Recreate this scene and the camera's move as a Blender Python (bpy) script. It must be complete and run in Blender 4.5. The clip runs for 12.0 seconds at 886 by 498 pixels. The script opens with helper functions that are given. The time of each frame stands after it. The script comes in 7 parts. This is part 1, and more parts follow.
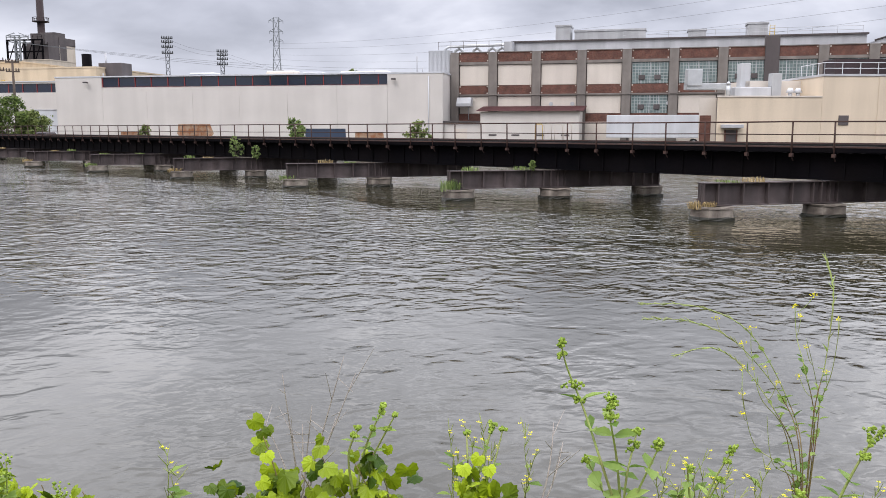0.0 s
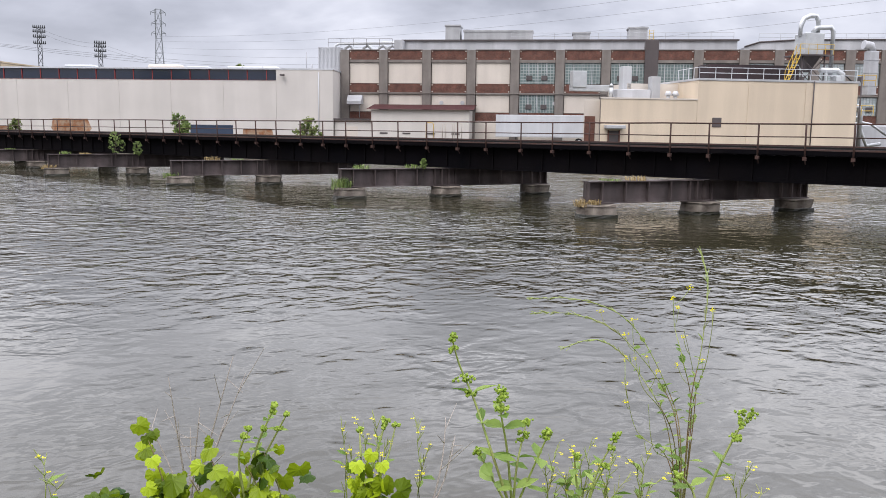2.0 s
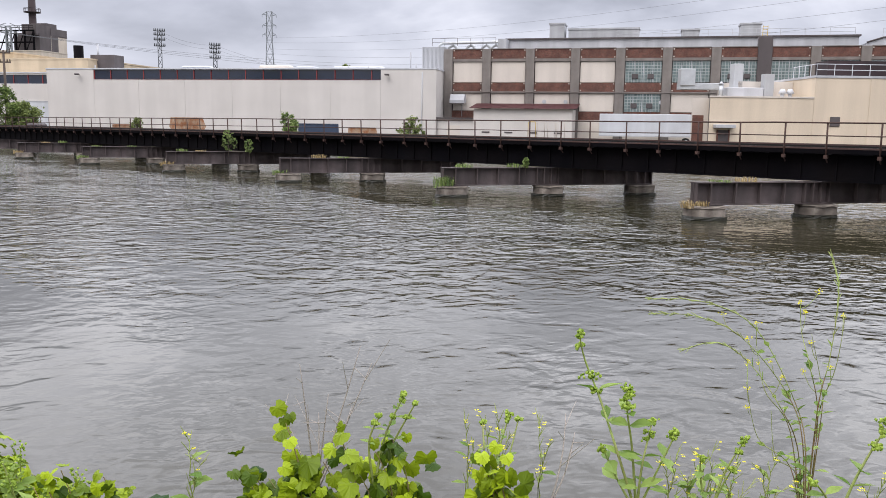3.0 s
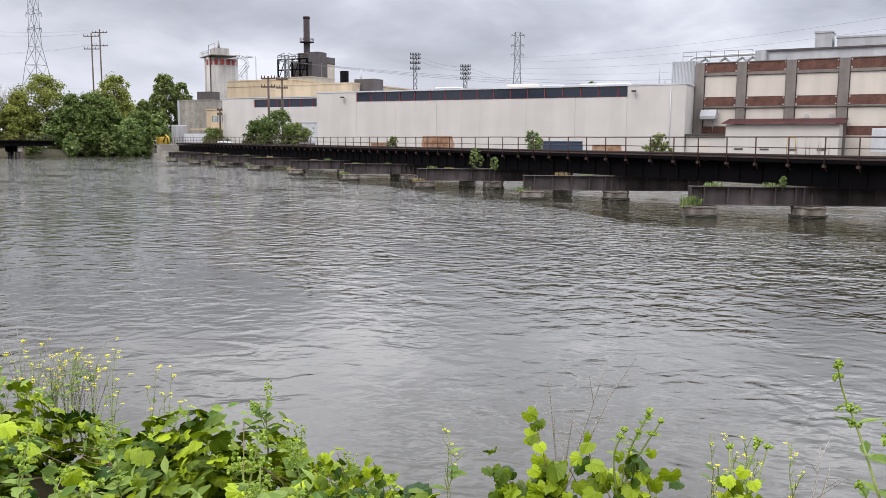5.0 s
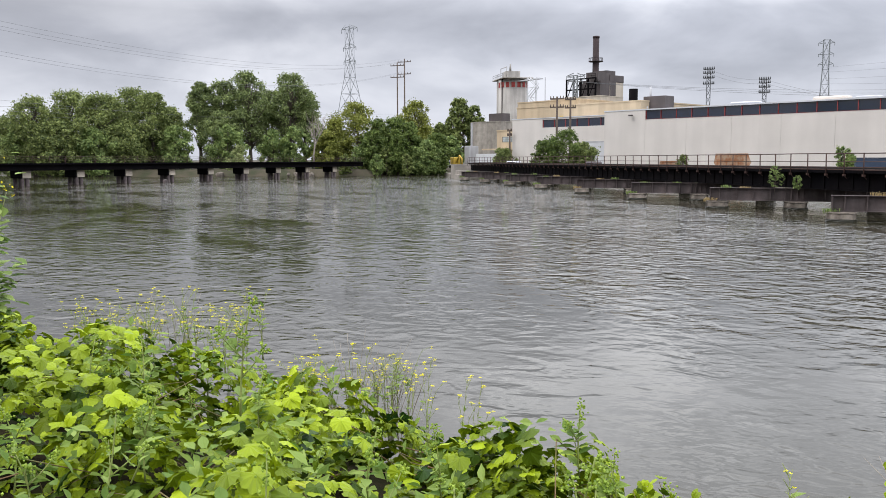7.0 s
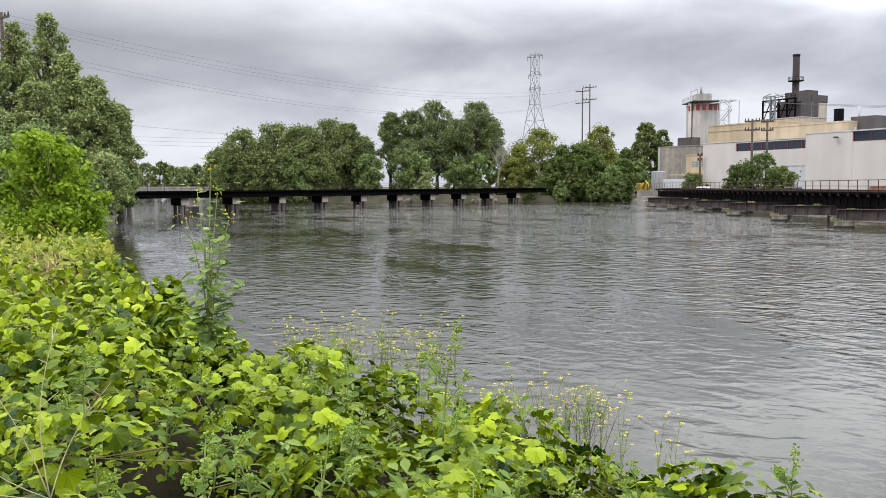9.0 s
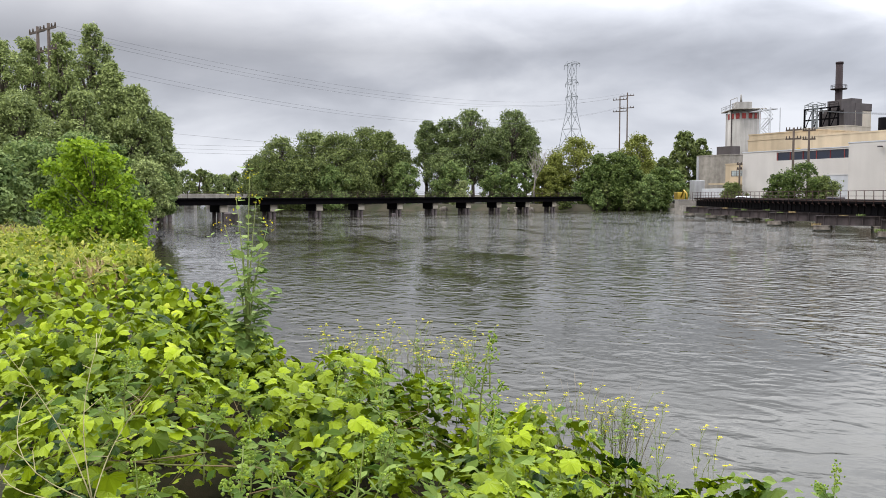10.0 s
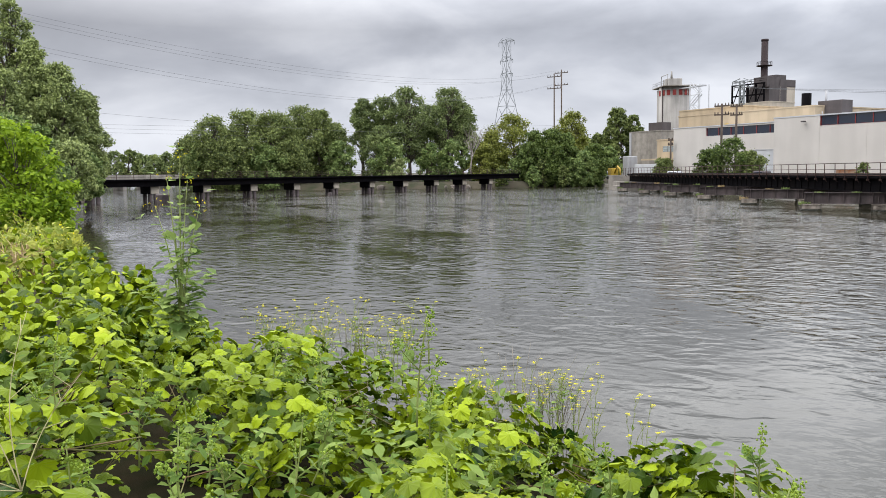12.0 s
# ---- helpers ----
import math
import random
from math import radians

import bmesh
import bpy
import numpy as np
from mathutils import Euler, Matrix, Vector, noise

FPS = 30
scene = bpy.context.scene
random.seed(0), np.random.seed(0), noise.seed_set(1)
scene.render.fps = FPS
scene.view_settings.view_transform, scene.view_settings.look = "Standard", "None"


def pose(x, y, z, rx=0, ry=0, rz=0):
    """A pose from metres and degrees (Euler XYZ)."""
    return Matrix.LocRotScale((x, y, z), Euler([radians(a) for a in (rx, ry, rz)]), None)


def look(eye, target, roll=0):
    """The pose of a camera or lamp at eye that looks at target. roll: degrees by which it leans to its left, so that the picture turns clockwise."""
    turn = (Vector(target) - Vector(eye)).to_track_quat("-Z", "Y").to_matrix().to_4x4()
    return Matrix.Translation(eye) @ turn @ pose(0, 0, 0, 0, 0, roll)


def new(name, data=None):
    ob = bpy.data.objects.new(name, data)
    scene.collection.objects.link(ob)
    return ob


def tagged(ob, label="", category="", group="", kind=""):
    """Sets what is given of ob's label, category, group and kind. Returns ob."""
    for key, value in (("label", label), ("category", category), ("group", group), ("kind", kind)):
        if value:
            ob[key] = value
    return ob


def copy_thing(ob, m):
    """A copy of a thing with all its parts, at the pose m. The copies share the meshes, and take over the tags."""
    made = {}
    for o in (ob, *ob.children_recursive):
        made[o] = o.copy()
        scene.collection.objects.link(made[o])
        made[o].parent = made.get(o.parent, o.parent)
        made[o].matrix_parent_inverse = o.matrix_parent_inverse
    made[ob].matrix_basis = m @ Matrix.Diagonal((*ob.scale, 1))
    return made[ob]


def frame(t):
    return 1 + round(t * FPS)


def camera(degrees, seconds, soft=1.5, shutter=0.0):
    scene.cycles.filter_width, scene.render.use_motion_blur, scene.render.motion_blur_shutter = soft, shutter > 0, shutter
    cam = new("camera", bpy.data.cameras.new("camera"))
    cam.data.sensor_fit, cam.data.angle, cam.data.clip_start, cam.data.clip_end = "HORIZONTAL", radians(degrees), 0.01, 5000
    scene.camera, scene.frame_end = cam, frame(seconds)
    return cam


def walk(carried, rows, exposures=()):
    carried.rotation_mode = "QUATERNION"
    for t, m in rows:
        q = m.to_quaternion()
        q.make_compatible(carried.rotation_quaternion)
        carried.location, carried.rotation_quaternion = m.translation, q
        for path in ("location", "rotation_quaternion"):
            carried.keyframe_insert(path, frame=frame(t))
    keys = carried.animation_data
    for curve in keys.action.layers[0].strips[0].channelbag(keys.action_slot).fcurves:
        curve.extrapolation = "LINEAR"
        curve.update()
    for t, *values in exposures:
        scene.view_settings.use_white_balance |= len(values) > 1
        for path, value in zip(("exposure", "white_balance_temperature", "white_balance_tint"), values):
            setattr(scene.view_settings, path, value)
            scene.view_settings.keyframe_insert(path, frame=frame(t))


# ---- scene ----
cam = camera(56.18, 12.0, soft=0.6)
# seconds, eye x y z, yaw to the left, pitch up, roll
ROWS = [
    (0.0, -0.000, 0.000, 3.550, 43.01, -8.17, 0.07),
    (0.5, 0.007, 0.020, 3.556, 39.38, -8.01, 0.36),
    (1.0, 0.006, 0.042, 3.549, 36.31, -7.96, 0.52),
    (1.5, 0.012, 0.039, 3.544, 34.68, -8.13, 0.62),
    (2.0, 0.007, -0.006, 3.547, 35.49, -8.25, 0.68),
    (2.5, -0.005, -0.054, 3.547, 38.11, -8.28, 0.79),
    (3.0, -0.032, -0.085, 3.542, 42.39, -8.40, 0.79),
    (3.2, -0.047, -0.093, 3.537, 44.24, -8.43, 0.77),
    (4.8, 0.057, -0.204, 3.567, 57.24, -7.52, 0.60),
    (5.0, 0.057, -0.208, 3.567, 59.00, -7.40, 0.44),
    (5.5, 0.089, -0.252, 3.585, 64.49, -7.13, 0.44),
    (6.0, 0.026, -0.302, 3.571, 70.75, -6.83, 0.27),
    (6.5, -0.003, -0.334, 3.570, 75.06, -6.59, 0.18),
    (7.0, -0.002, -0.349, 3.574, 78.45, -6.17, -0.10),
    (7.5, 0.005, -0.375, 3.579, 82.03, -5.48, -0.25),
    (7.7, 0.015, -0.385, 3.582, 83.45, -5.28, -0.22),
    (9.3, -0.009, -0.431, 3.593, 92.11, -4.04, -0.35),
    (9.5, -0.001, -0.433, 3.595, 92.67, -3.83, -0.32),
    (10.0, 0.003, -0.428, 3.599, 93.45, -3.76, -0.09),
    (10.5, -0.006, -0.424, 3.596, 93.24, -4.17, 0.15),
    (11.0, -0.001, -0.413, 3.599, 92.46, -4.46, -0.36),
    (11.5, 0.008, -0.412, 3.592, 90.97, -5.00, -0.66),
    (12.0, 0.004, -0.420, 3.592, 89.18, -5.29, -0.74),
]


def gaze(x, y, z, yaw, pitch, roll):
    a, b = radians(yaw), radians(pitch)
    way = Vector((-math.sin(a) * math.cos(b), math.cos(a) * math.cos(b), math.sin(b)))
    return look((x, y, z), Vector((x, y, z)) + way, roll)


walk(cam, [(t, gaze(*row)) for t, *row in ROWS], exposures=[(0.0, 0.40, 6400, 15), (3.0, 0.40, 6400, 15), (6.0, 0.37, 6450, 13), (9.5, 0.33, 6500, 11), (12.0, 0.33, 6500, 11)])

# ---- sky and light ----
world = bpy.data.worlds.new("overcast_sky")
scene.world = world
world.use_nodes = True
wn, wl = world.node_tree.nodes, world.node_tree.links
wn.clear()
w_out, w_bg = wn.new("ShaderNodeOutputWorld"), wn.new("ShaderNodeBackground")
w_sky = wn.new("ShaderNodeTexSky")
w_sky.sky_type, w_sky.sun_disc = "NISHITA", False
w_sky.sun_elevation, w_sky.sun_rotation = radians(48), radians(170)
w_sky.air_density, w_sky.dust_density = 1.0, 3.0
w_co, w_map = wn.new("ShaderNodeTexCoord"), wn.new("ShaderNodeMapping")
w_map.inputs["Scale"].default_value = (1.0, 1.0, 2.6)
w_noise, w_fine = wn.new("ShaderNodeTexNoise"), wn.new("ShaderNodeTexNoise")
for n, scale, detail, rough, warp in ((w_noise, 2.1, 5.0, 0.50, 0.25), (w_fine, 5.2, 6.0, 0.52, 0.3)):
    n.inputs["Scale"].default_value, n.inputs["Detail"].default_value = scale, detail
    n.inputs["Roughness"].default_value, n.inputs["Distortion"].default_value = rough, warp
    wl.new(w_map.outputs[0], n.inputs["Vector"])
w_ramp = wn.new("ShaderNodeValToRGB")
w_ramp.color_ramp.elements[0].position, w_ramp.color_ramp.elements[0].color = 0.40, (0.345, 0.365, 0.415, 1)
w_ramp.color_ramp.elements[1].position, w_ramp.color_ramp.elements[1].color = 0.62, (0.74, 0.765, 0.82, 1)
w_mid = w_ramp.color_ramp.elements.new(0.5)
w_mid.color = (0.49, 0.515, 0.575, 1)
w_sum = wn.new("ShaderNodeMath")
w_sum.operation = "MULTIPLY_ADD"
w_sum.inputs[1].default_value = 0.45
w_half = wn.new("ShaderNodeMath")
w_half.operation = "MULTIPLY"
w_half.inputs[1].default_value = 0.55
wl.new(w_co.outputs["Generated"], w_map.inputs["Vector"])
wl.new(w_noise.outputs["Fac"], w_half.inputs[0])
wl.new(w_fine.outputs["Fac"], w_sum.inputs[0])
wl.new(w_half.outputs[0], w_sum.inputs[2])
wl.new(w_sum.outputs[0], w_ramp.inputs["Fac"])
# brighter, whiter air low over the horizon
w_sep, w_low = wn.new("ShaderNodeSeparateXYZ"), wn.new("ShaderNodeMapRange")
w_low.inputs["From Min"].default_value, w_low.inputs["From Max"].default_value = 0.0, 0.13
w_low.inputs["To Min"].default_value, w_low.inputs["To Max"].default_value = 0.55, 0.0
wl.new(w_co.outputs["Generated"], w_sep.inputs[0])
wl.new(w_sep.outputs["Z"], w_low.inputs["Value"])
w_haze = wn.new("ShaderNodeMix")
w_haze.data_type = "RGBA"
w_haze.inputs["B"].default_value = (0.63, 0.66, 0.72, 1)
wl.new(w_low.outputs[0], w_haze.inputs["Factor"])
wl.new(w_ramp.outputs["Color"], w_haze.inputs["A"])
w_mix = wn.new("ShaderNodeMix")
w_mix.data_type = "RGBA"
w_mix.inputs["Factor"].default_value = 0.06
wl.new(w_haze.outputs["Result"], w_mix.inputs["A"])
w_dim = wn.new("ShaderNodeVectorMath")
w_dim.operation = "SCALE"
w_dim.inputs["Scale"].default_value = 0.12
wl.new(w_sky.outputs[0], w_dim.inputs[0])
wl.new(w_dim.outputs[0], w_mix.inputs["B"])
# an overcast sky is brightest overhead
w_up, w_lift, w_tone = wn.new("ShaderNodeMapRange"), wn.new("ShaderNodeVectorMath"), wn.new("ShaderNodeVectorMath")
w_tone.operation = "SCALE"
w_tone.inputs[0].default_value = (1.03, 1.0, 0.93)
w_up.inputs["From Min"].default_value, w_up.inputs["From Max"].default_value = 0.165, 0.36
w_up.inputs["To Min"].default_value, w_up.inputs["To Max"].default_value = 0.0, 3.3
w_lift.operation = "MULTIPLY_ADD"
wl.new(w_sep.outputs["Z"], w_up.inputs["Value"])
# the cloud deck is heavier upstream
w_side, w_deck, w_near = wn.new("ShaderNodeMapRange"), wn.new("ShaderNodeMapRange"), wn.new("ShaderNodeMath")
w_side.inputs["From Min"].default_value, w_side.inputs["From Max"].default_value = 0.42, -0.42
w_side.inputs["To Min"].default_value, w_side.inputs["To Max"].default_value = 0.0, 0.85
w_deck.inputs["From Min"].default_value, w_deck.inputs["From Max"].default_value = 0.05, 0.17
w_near.operation = "MULTIPLY"
wl.new(w_sep.outputs["Y"], w_side.inputs["Value"])
wl.new(w_sep.outputs["Z"], w_deck.inputs["Value"])
wl.new(w_side.outputs[0], w_near.inputs[0])
wl.new(w_deck.outputs[0], w_near.inputs[1])
w_heavy = wn.new("ShaderNodeMix")
w_heavy.data_type = "RGBA"
w_heavy.inputs["B"].default_value = (0.27, 0.28, 0.31, 1)
wl.new(w_near.outputs[0], w_heavy.inputs["Factor"])
wl.new(w_mix.outputs["Result"], w_heavy.inputs["A"])
wl.new(w_up.outputs[0], w_tone.inputs["Scale"])
wl.new(w_heavy.outputs["Result"], w_lift.inputs[0])
wl.new(w_tone.outputs[0], w_lift.inputs[1])
wl.new(w_heavy.outputs["Result"], w_lift.inputs[2])
wl.new(w_lift.outputs[0], w_bg.inputs["Color"])
w_bg.inputs["Strength"].default_value = 1.0
wl.new(w_bg.outputs[0], w_out.inputs["Surface"])

sun = new("sun", bpy.data.lights.new("sun", "SUN"))
sun.data.energy, sun.data.angle, sun.data.color = 1.2, radians(30), (1.0, 0.97, 0.92)
sun.matrix_world = look((0, 0, 60), (-8, 48, 0))

# ---- materials ----
def surface(name, colour, rough=0.8, metal=0.0, vary=0.25, scale=1.0, second=None, amount=0.35, stain=0.25, bump=0.02, fine=40.0, each=0.0, island=0.0, streak=0.0, spec=0.4, see=0.0):
    """A painted or weathered surface: two scales of noise, a second colour in patches, bump, and streaks running down."""
    m = bpy.data.materials.new(name)
    m.use_nodes = True
    nt, ln = m.node_tree.nodes, m.node_tree.links
    b = nt["Principled BSDF"]
    b.inputs["Roughness"].default_value, b.inputs["Metallic"].default_value = rough, metal
    b.inputs["Specular IOR Level"].default_value = spec
    co = nt.new("ShaderNodeTexCoord")
    big, small = nt.new("ShaderNodeTexNoise"), nt.new("ShaderNodeTexNoise")
    big.inputs["Scale"].default_value, big.inputs["Detail"].default_value = scale, 5
    small.inputs["Scale"].default_value, small.inputs["Detail"].default_value = scale * fine, 3
    ln.new(co.outputs["Object"], big.inputs["Vector"])
    ln.new(co.outputs["Object"], small.inputs["Vector"])
    ramp = nt.new("ShaderNodeValToRGB")
    ramp.color_ramp.elements[0].position, ramp.color_ramp.elements[1].position = 0.5 - stain, 0.5 + stain
    other = second or tuple(c * (1 - amount) for c in colour)
    ramp.color_ramp.elements[0].color, ramp.color_ramp.elements[1].color = (*other, 1), (*colour, 1)
    ln.new(big.outputs["Fac"], ramp.inputs["Fac"])
    tone = nt.new("ShaderNodeMapRange")
    tone.inputs["From Min"].default_value, tone.inputs["From Max"].default_value = 0.25, 0.75
    tone.inputs["To Min"].default_value, tone.inputs["To Max"].default_value = 1 - vary, 1 + vary
    ln.new(small.outputs["Fac"], tone.inputs["Value"])
    value = tone.outputs[0]

    def times(a, source, low, high):
        r, k = nt.new("ShaderNodeMapRange"), nt.new("ShaderNodeMath")
        k.operation = "MULTIPLY"
        r.inputs["To Min"].default_value, r.inputs["To Max"].default_value = low, high
        ln.new(source, r.inputs["Value"])
        ln.new(a, k.inputs[0])
        ln.new(r.outputs[0], k.inputs[1])
        return k.outputs[0]

    if each:
        value = times(value, nt.new("ShaderNodeObjectInfo").outputs["Random"], 1 - each, 1 + each)
    if island:
        value = times(value, nt.new("ShaderNodeNewGeometry").outputs["Random Per Island"], 1 - island, 1 + island)
    if streak:
        mp, run = nt.new("ShaderNodeMapping"), nt.new("ShaderNodeTexNoise")
        mp.inputs["Scale"].default_value = (1.3, 1.3, 0.09)
        run.inputs["Scale"].default_value, run.inputs["Detail"].default_value = 0.5, 7
        ln.new(co.outputs["Object"], mp.inputs["Vector"])
        ln.new(mp.outputs[0], run.inputs["Vector"])
        cut = nt.new("ShaderNodeMapRange")
        cut.inputs["From Min"].default_value, cut.inputs["From Max"].default_value = 0.42, 0.62
        ln.new(run.outputs["Fac"], cut.inputs["Value"])
        value = times(value, cut.outputs[0], 1 - streak, 1.0)
    mul = nt.new("ShaderNodeVectorMath")
    mul.operation = "SCALE"
    ln.new(ramp.outputs["Color"], mul.inputs[0])
    ln.new(value, mul.inputs["Scale"])
    ln.new(mul.outputs[0], b.inputs["Base Color"])
    if bump:
        bp = nt.new("ShaderNodeBump")
        bp.inputs["Strength"].default_value, bp.inputs["Distance"].default_value = 0.6, bump
        ln.new(small.outputs["Fac"], bp.inputs["Height"])
        ln.new(bp.outputs[0], b.inputs["Normal"])
    return m


def foliage(name, dark, light, rough=0.55, glow=0.30, scale=0.35, young=None):
    """Leaves: colour by leaf and by patch, light passing through them."""
    m = bpy.data.materials.new(name)
    m.use_nodes = True
    nt, ln = m.node_tree.nodes, m.node_tree.links
    b, out = nt["Principled BSDF"], nt["Material Output"]
    b.inputs["Roughness"].default_value, b.inputs["Specular IOR Level"].default_value = rough, 0.2
    geo, co, patch = nt.new("ShaderNodeNewGeometry"), nt.new("ShaderNodeTexCoord"), nt.new("ShaderNodeTexNoise")
    patch.inputs["Scale"].default_value, patch.inputs["Detail"].default_value = scale, 4
    ln.new(co.outputs["Object"], patch.inputs["Vector"])
    add = nt.new("ShaderNodeMath")
    add.operation = "MULTIPLY_ADD"
    add.inputs[1].default_value = 0.55
    own, both = nt.new("ShaderNodeObjectInfo"), nt.new("ShaderNodeMath")
    ln.new(geo.outputs["Random Per Island"], both.inputs[0])
    ln.new(own.outputs["Random"], both.inputs[1])
    wrap = nt.new("ShaderNodeMath")
    wrap.operation = "FRACT"
    ln.new(both.outputs[0], wrap.inputs[0])
    ln.new(wrap.outputs[0], add.inputs[0])
    half = nt.new("ShaderNodeMath")
    half.operation = "MULTIPLY"
    half.inputs[1].default_value = 0.55
    ln.new(patch.outputs["Fac"], half.inputs[0])
    ln.new(half.outputs[0], add.inputs[2])
    ramp = nt.new("ShaderNodeValToRGB")
    ramp.color_ramp.elements[0].position, ramp.color_ramp.elements[1].position = 0.25, 0.86
    ramp.color_ramp.elements[0].color, ramp.color_ramp.elements[1].color = (*dark, 1), (*light, 1)
    if young:
        e = ramp.color_ramp.elements.new(0.93)
        e.color = (*young, 1)
    ln.new(add.outputs[0], ramp.inputs["Fac"])
    ln.new(ramp.outputs["Color"], b.inputs["Base Color"])
    tr, mix = nt.new("ShaderNodeBsdfTranslucent"), nt.new("ShaderNodeMixShader")
    mix.inputs[0].default_value = glow
    ln.new(ramp.outputs["Color"], tr.inputs["Color"])
    ln.new(b.outputs[0], mix.inputs[1])
    ln.new(tr.outputs[0], mix.inputs[2])
    ln.new(mix.outputs[0], out.inputs["Surface"])
    return m


def glass(name, colour, rough=0.12):
    return surface(name, colour, rough=rough, vary=0.15, scale=0.6, bump=0.0, spec=0.8)


def gridded(name, colour, line, wide, tall):
    """Glass blocks with pale joints, at their real size."""
    m = surface(name, colour, rough=0.25, vary=0.2, scale=0.7, bump=0.0, spec=0.6)
    nt, ln = m.node_tree.nodes, m.node_tree.links
    b = nt["Principled BSDF"]
    brick = nt.new("ShaderNodeTexBrick")
    brick.offset = 0.0
    brick.inputs["Scale"].default_value = 1.0
    brick.inputs["Brick Width"].default_value, brick.inputs["Row Height"].default_value = wide, tall
    brick.inputs["Mortar Size"].default_value, brick.inputs["Mortar Smooth"].default_value = 0.035, 0.2
    brick.inputs["Color1"].default_value = (*colour, 1)
    brick.inputs["Color2"].default_value = (*(c * 0.7 for c in colour), 1)
    brick.inputs["Mortar"].default_value = (*line, 1)
    co, mp = nt.new("ShaderNodeTexCoord"), nt.new("ShaderNodeMapping")
    mp.inputs["Rotation"].default_value = (radians(90), 0, 0)
    ln.new(co.outputs["Object"], mp.inputs["Vector"])
    ln.new(mp.outputs[0], brick.inputs["Vector"])
    ln.new(brick.outputs["Color"], b.inputs["Base Color"])
    return m


def brickwork(name, colour, joint):
    m = surface(name, colour, rough=0.9, vary=0.2, scale=0.8, bump=0.0)
    nt, ln = m.node_tree.nodes, m.node_tree.links
    b = nt["Principled BSDF"]
    brick = nt.new("ShaderNodeTexBrick")
    brick.inputs["Scale"].default_value = 1.0
    brick.inputs["Brick Width"].default_value, brick.inputs["Row Height"].default_value = 0.215, 0.075
    brick.inputs["Mortar Size"].default_value = 0.008
    brick.inputs["Color1"].default_value = (*colour, 1)
    brick.inputs["Color2"].default_value = (*(c * 0.6 for c in colour), 1)
    brick.inputs["Mortar"].default_value = (*joint, 1)
    co, mp = nt.new("ShaderNodeTexCoord"), nt.new("ShaderNodeMapping")
    mp.inputs["Rotation"].default_value = (radians(90), 0, 0)
    ln.new(co.outputs["Object"], mp.inputs["Vector"])
    ln.new(mp.outputs[0], brick.inputs["Vector"])
    patch, mul = nt.new("ShaderNodeTexNoise"), nt.new("ShaderNodeMix")
    patch.inputs["Scale"].default_value, patch.inputs["Detail"].default_value = 1.1, 6
    mul.data_type, mul.blend_type = "RGBA", "MULTIPLY"
    mul.inputs["Factor"].default_value = 0.75
    ramp = nt.new("ShaderNodeValToRGB")
    ramp.color_ramp.elements[0].position, ramp.color_ramp.elements[1].position = 0.3, 0.7
    ramp.color_ramp.elements[0].color, ramp.color_ramp.elements[1].color = (0.5, 0.48, 0.48, 1), (1.2, 1.15, 1.1, 1)
    ln.new(co.outputs["Object"], patch.inputs["Vector"])
    ln.new(patch.outputs["Fac"], ramp.inputs["Fac"])
    ln.new(brick.outputs["Color"], mul.inputs["A"])
    ln.new(ramp.outputs["Color"], mul.inputs["B"])
    ln.new(mul.outputs["Result"], b.inputs["Base Color"])
    return m


white_paint = surface("white_paint", (0.60, 0.57, 0.535), 0.75, vary=0.05, scale=0.25, amount=0.12, streak=0.05, bump=0.0)
cream_paint = surface("cream_paint", (0.62, 0.565, 0.50), 0.8, vary=0.05, scale=0.3, amount=0.10, streak=0.08, bump=0.01)
beige_paint = surface("beige_paint", (0.64, 0.54, 0.415), 0.8, vary=0.06, scale=0.25, amount=0.10, streak=0.10, bump=0.01)
tan_paint = surface("tan_paint", (0.52, 0.42, 0.29), 0.85, vary=0.08, scale=0.3, amount=0.15, streak=0.15, bump=0.01)
concrete = surface("weathered_concrete", (0.40, 0.37, 0.33), 0.9, vary=0.18, scale=0.9, second=(0.24, 0.22, 0.19), streak=0.25, bump=0.03)
pilaster_concrete = surface("pilaster_concrete", (0.24, 0.215, 0.195), 0.9, vary=0.15, scale=0.8, amount=0.3, streak=0.2, bump=0.02)
pale_concrete = surface("pale_wall_concrete", (0.52, 0.46, 0.38), 0.9, vary=0.10, scale=0.4, amount=0.15, streak=0.15, bump=0.01)
silo_concrete = surface("silo_concrete", (0.46, 0.44, 0.41), 0.9, vary=0.10, scale=0.35, amount=0.2, streak=0.35, bump=0.02)
grey_metal = surface("grey_sheet_metal", (0.50, 0.51, 0.53), 0.55, metal=0.1, vary=0.10, scale=0.5, amount=0.2, streak=0.2, bump=0.01)
dark_metal = surface("dark_sheet_metal", (0.10, 0.085, 0.085), 0.7, vary=0.2, scale=0.5, amount=0.3, streak=0.2, bump=0.01)
galvanised = surface("galvanised_duct", (0.55, 0.57, 0.58), 0.42, metal=0.55, vary=0.12, scale=1.2, amount=0.25, bump=0.01)
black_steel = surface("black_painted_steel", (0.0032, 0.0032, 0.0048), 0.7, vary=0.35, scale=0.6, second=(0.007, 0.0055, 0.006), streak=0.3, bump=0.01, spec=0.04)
rusty_steel = surface("rusty_dark_steel", (0.135, 0.110, 0.110), 0.75, vary=0.3, scale=1.1, second=(0.050, 0.036, 0.034), streak=0.5, bump=0.015)
rail_paint = surface("brown_railing_steel", (0.040, 0.026, 0.024), 0.75, vary=0.3, scale=4, second=(0.07, 0.032, 0.022), bump=0.004)
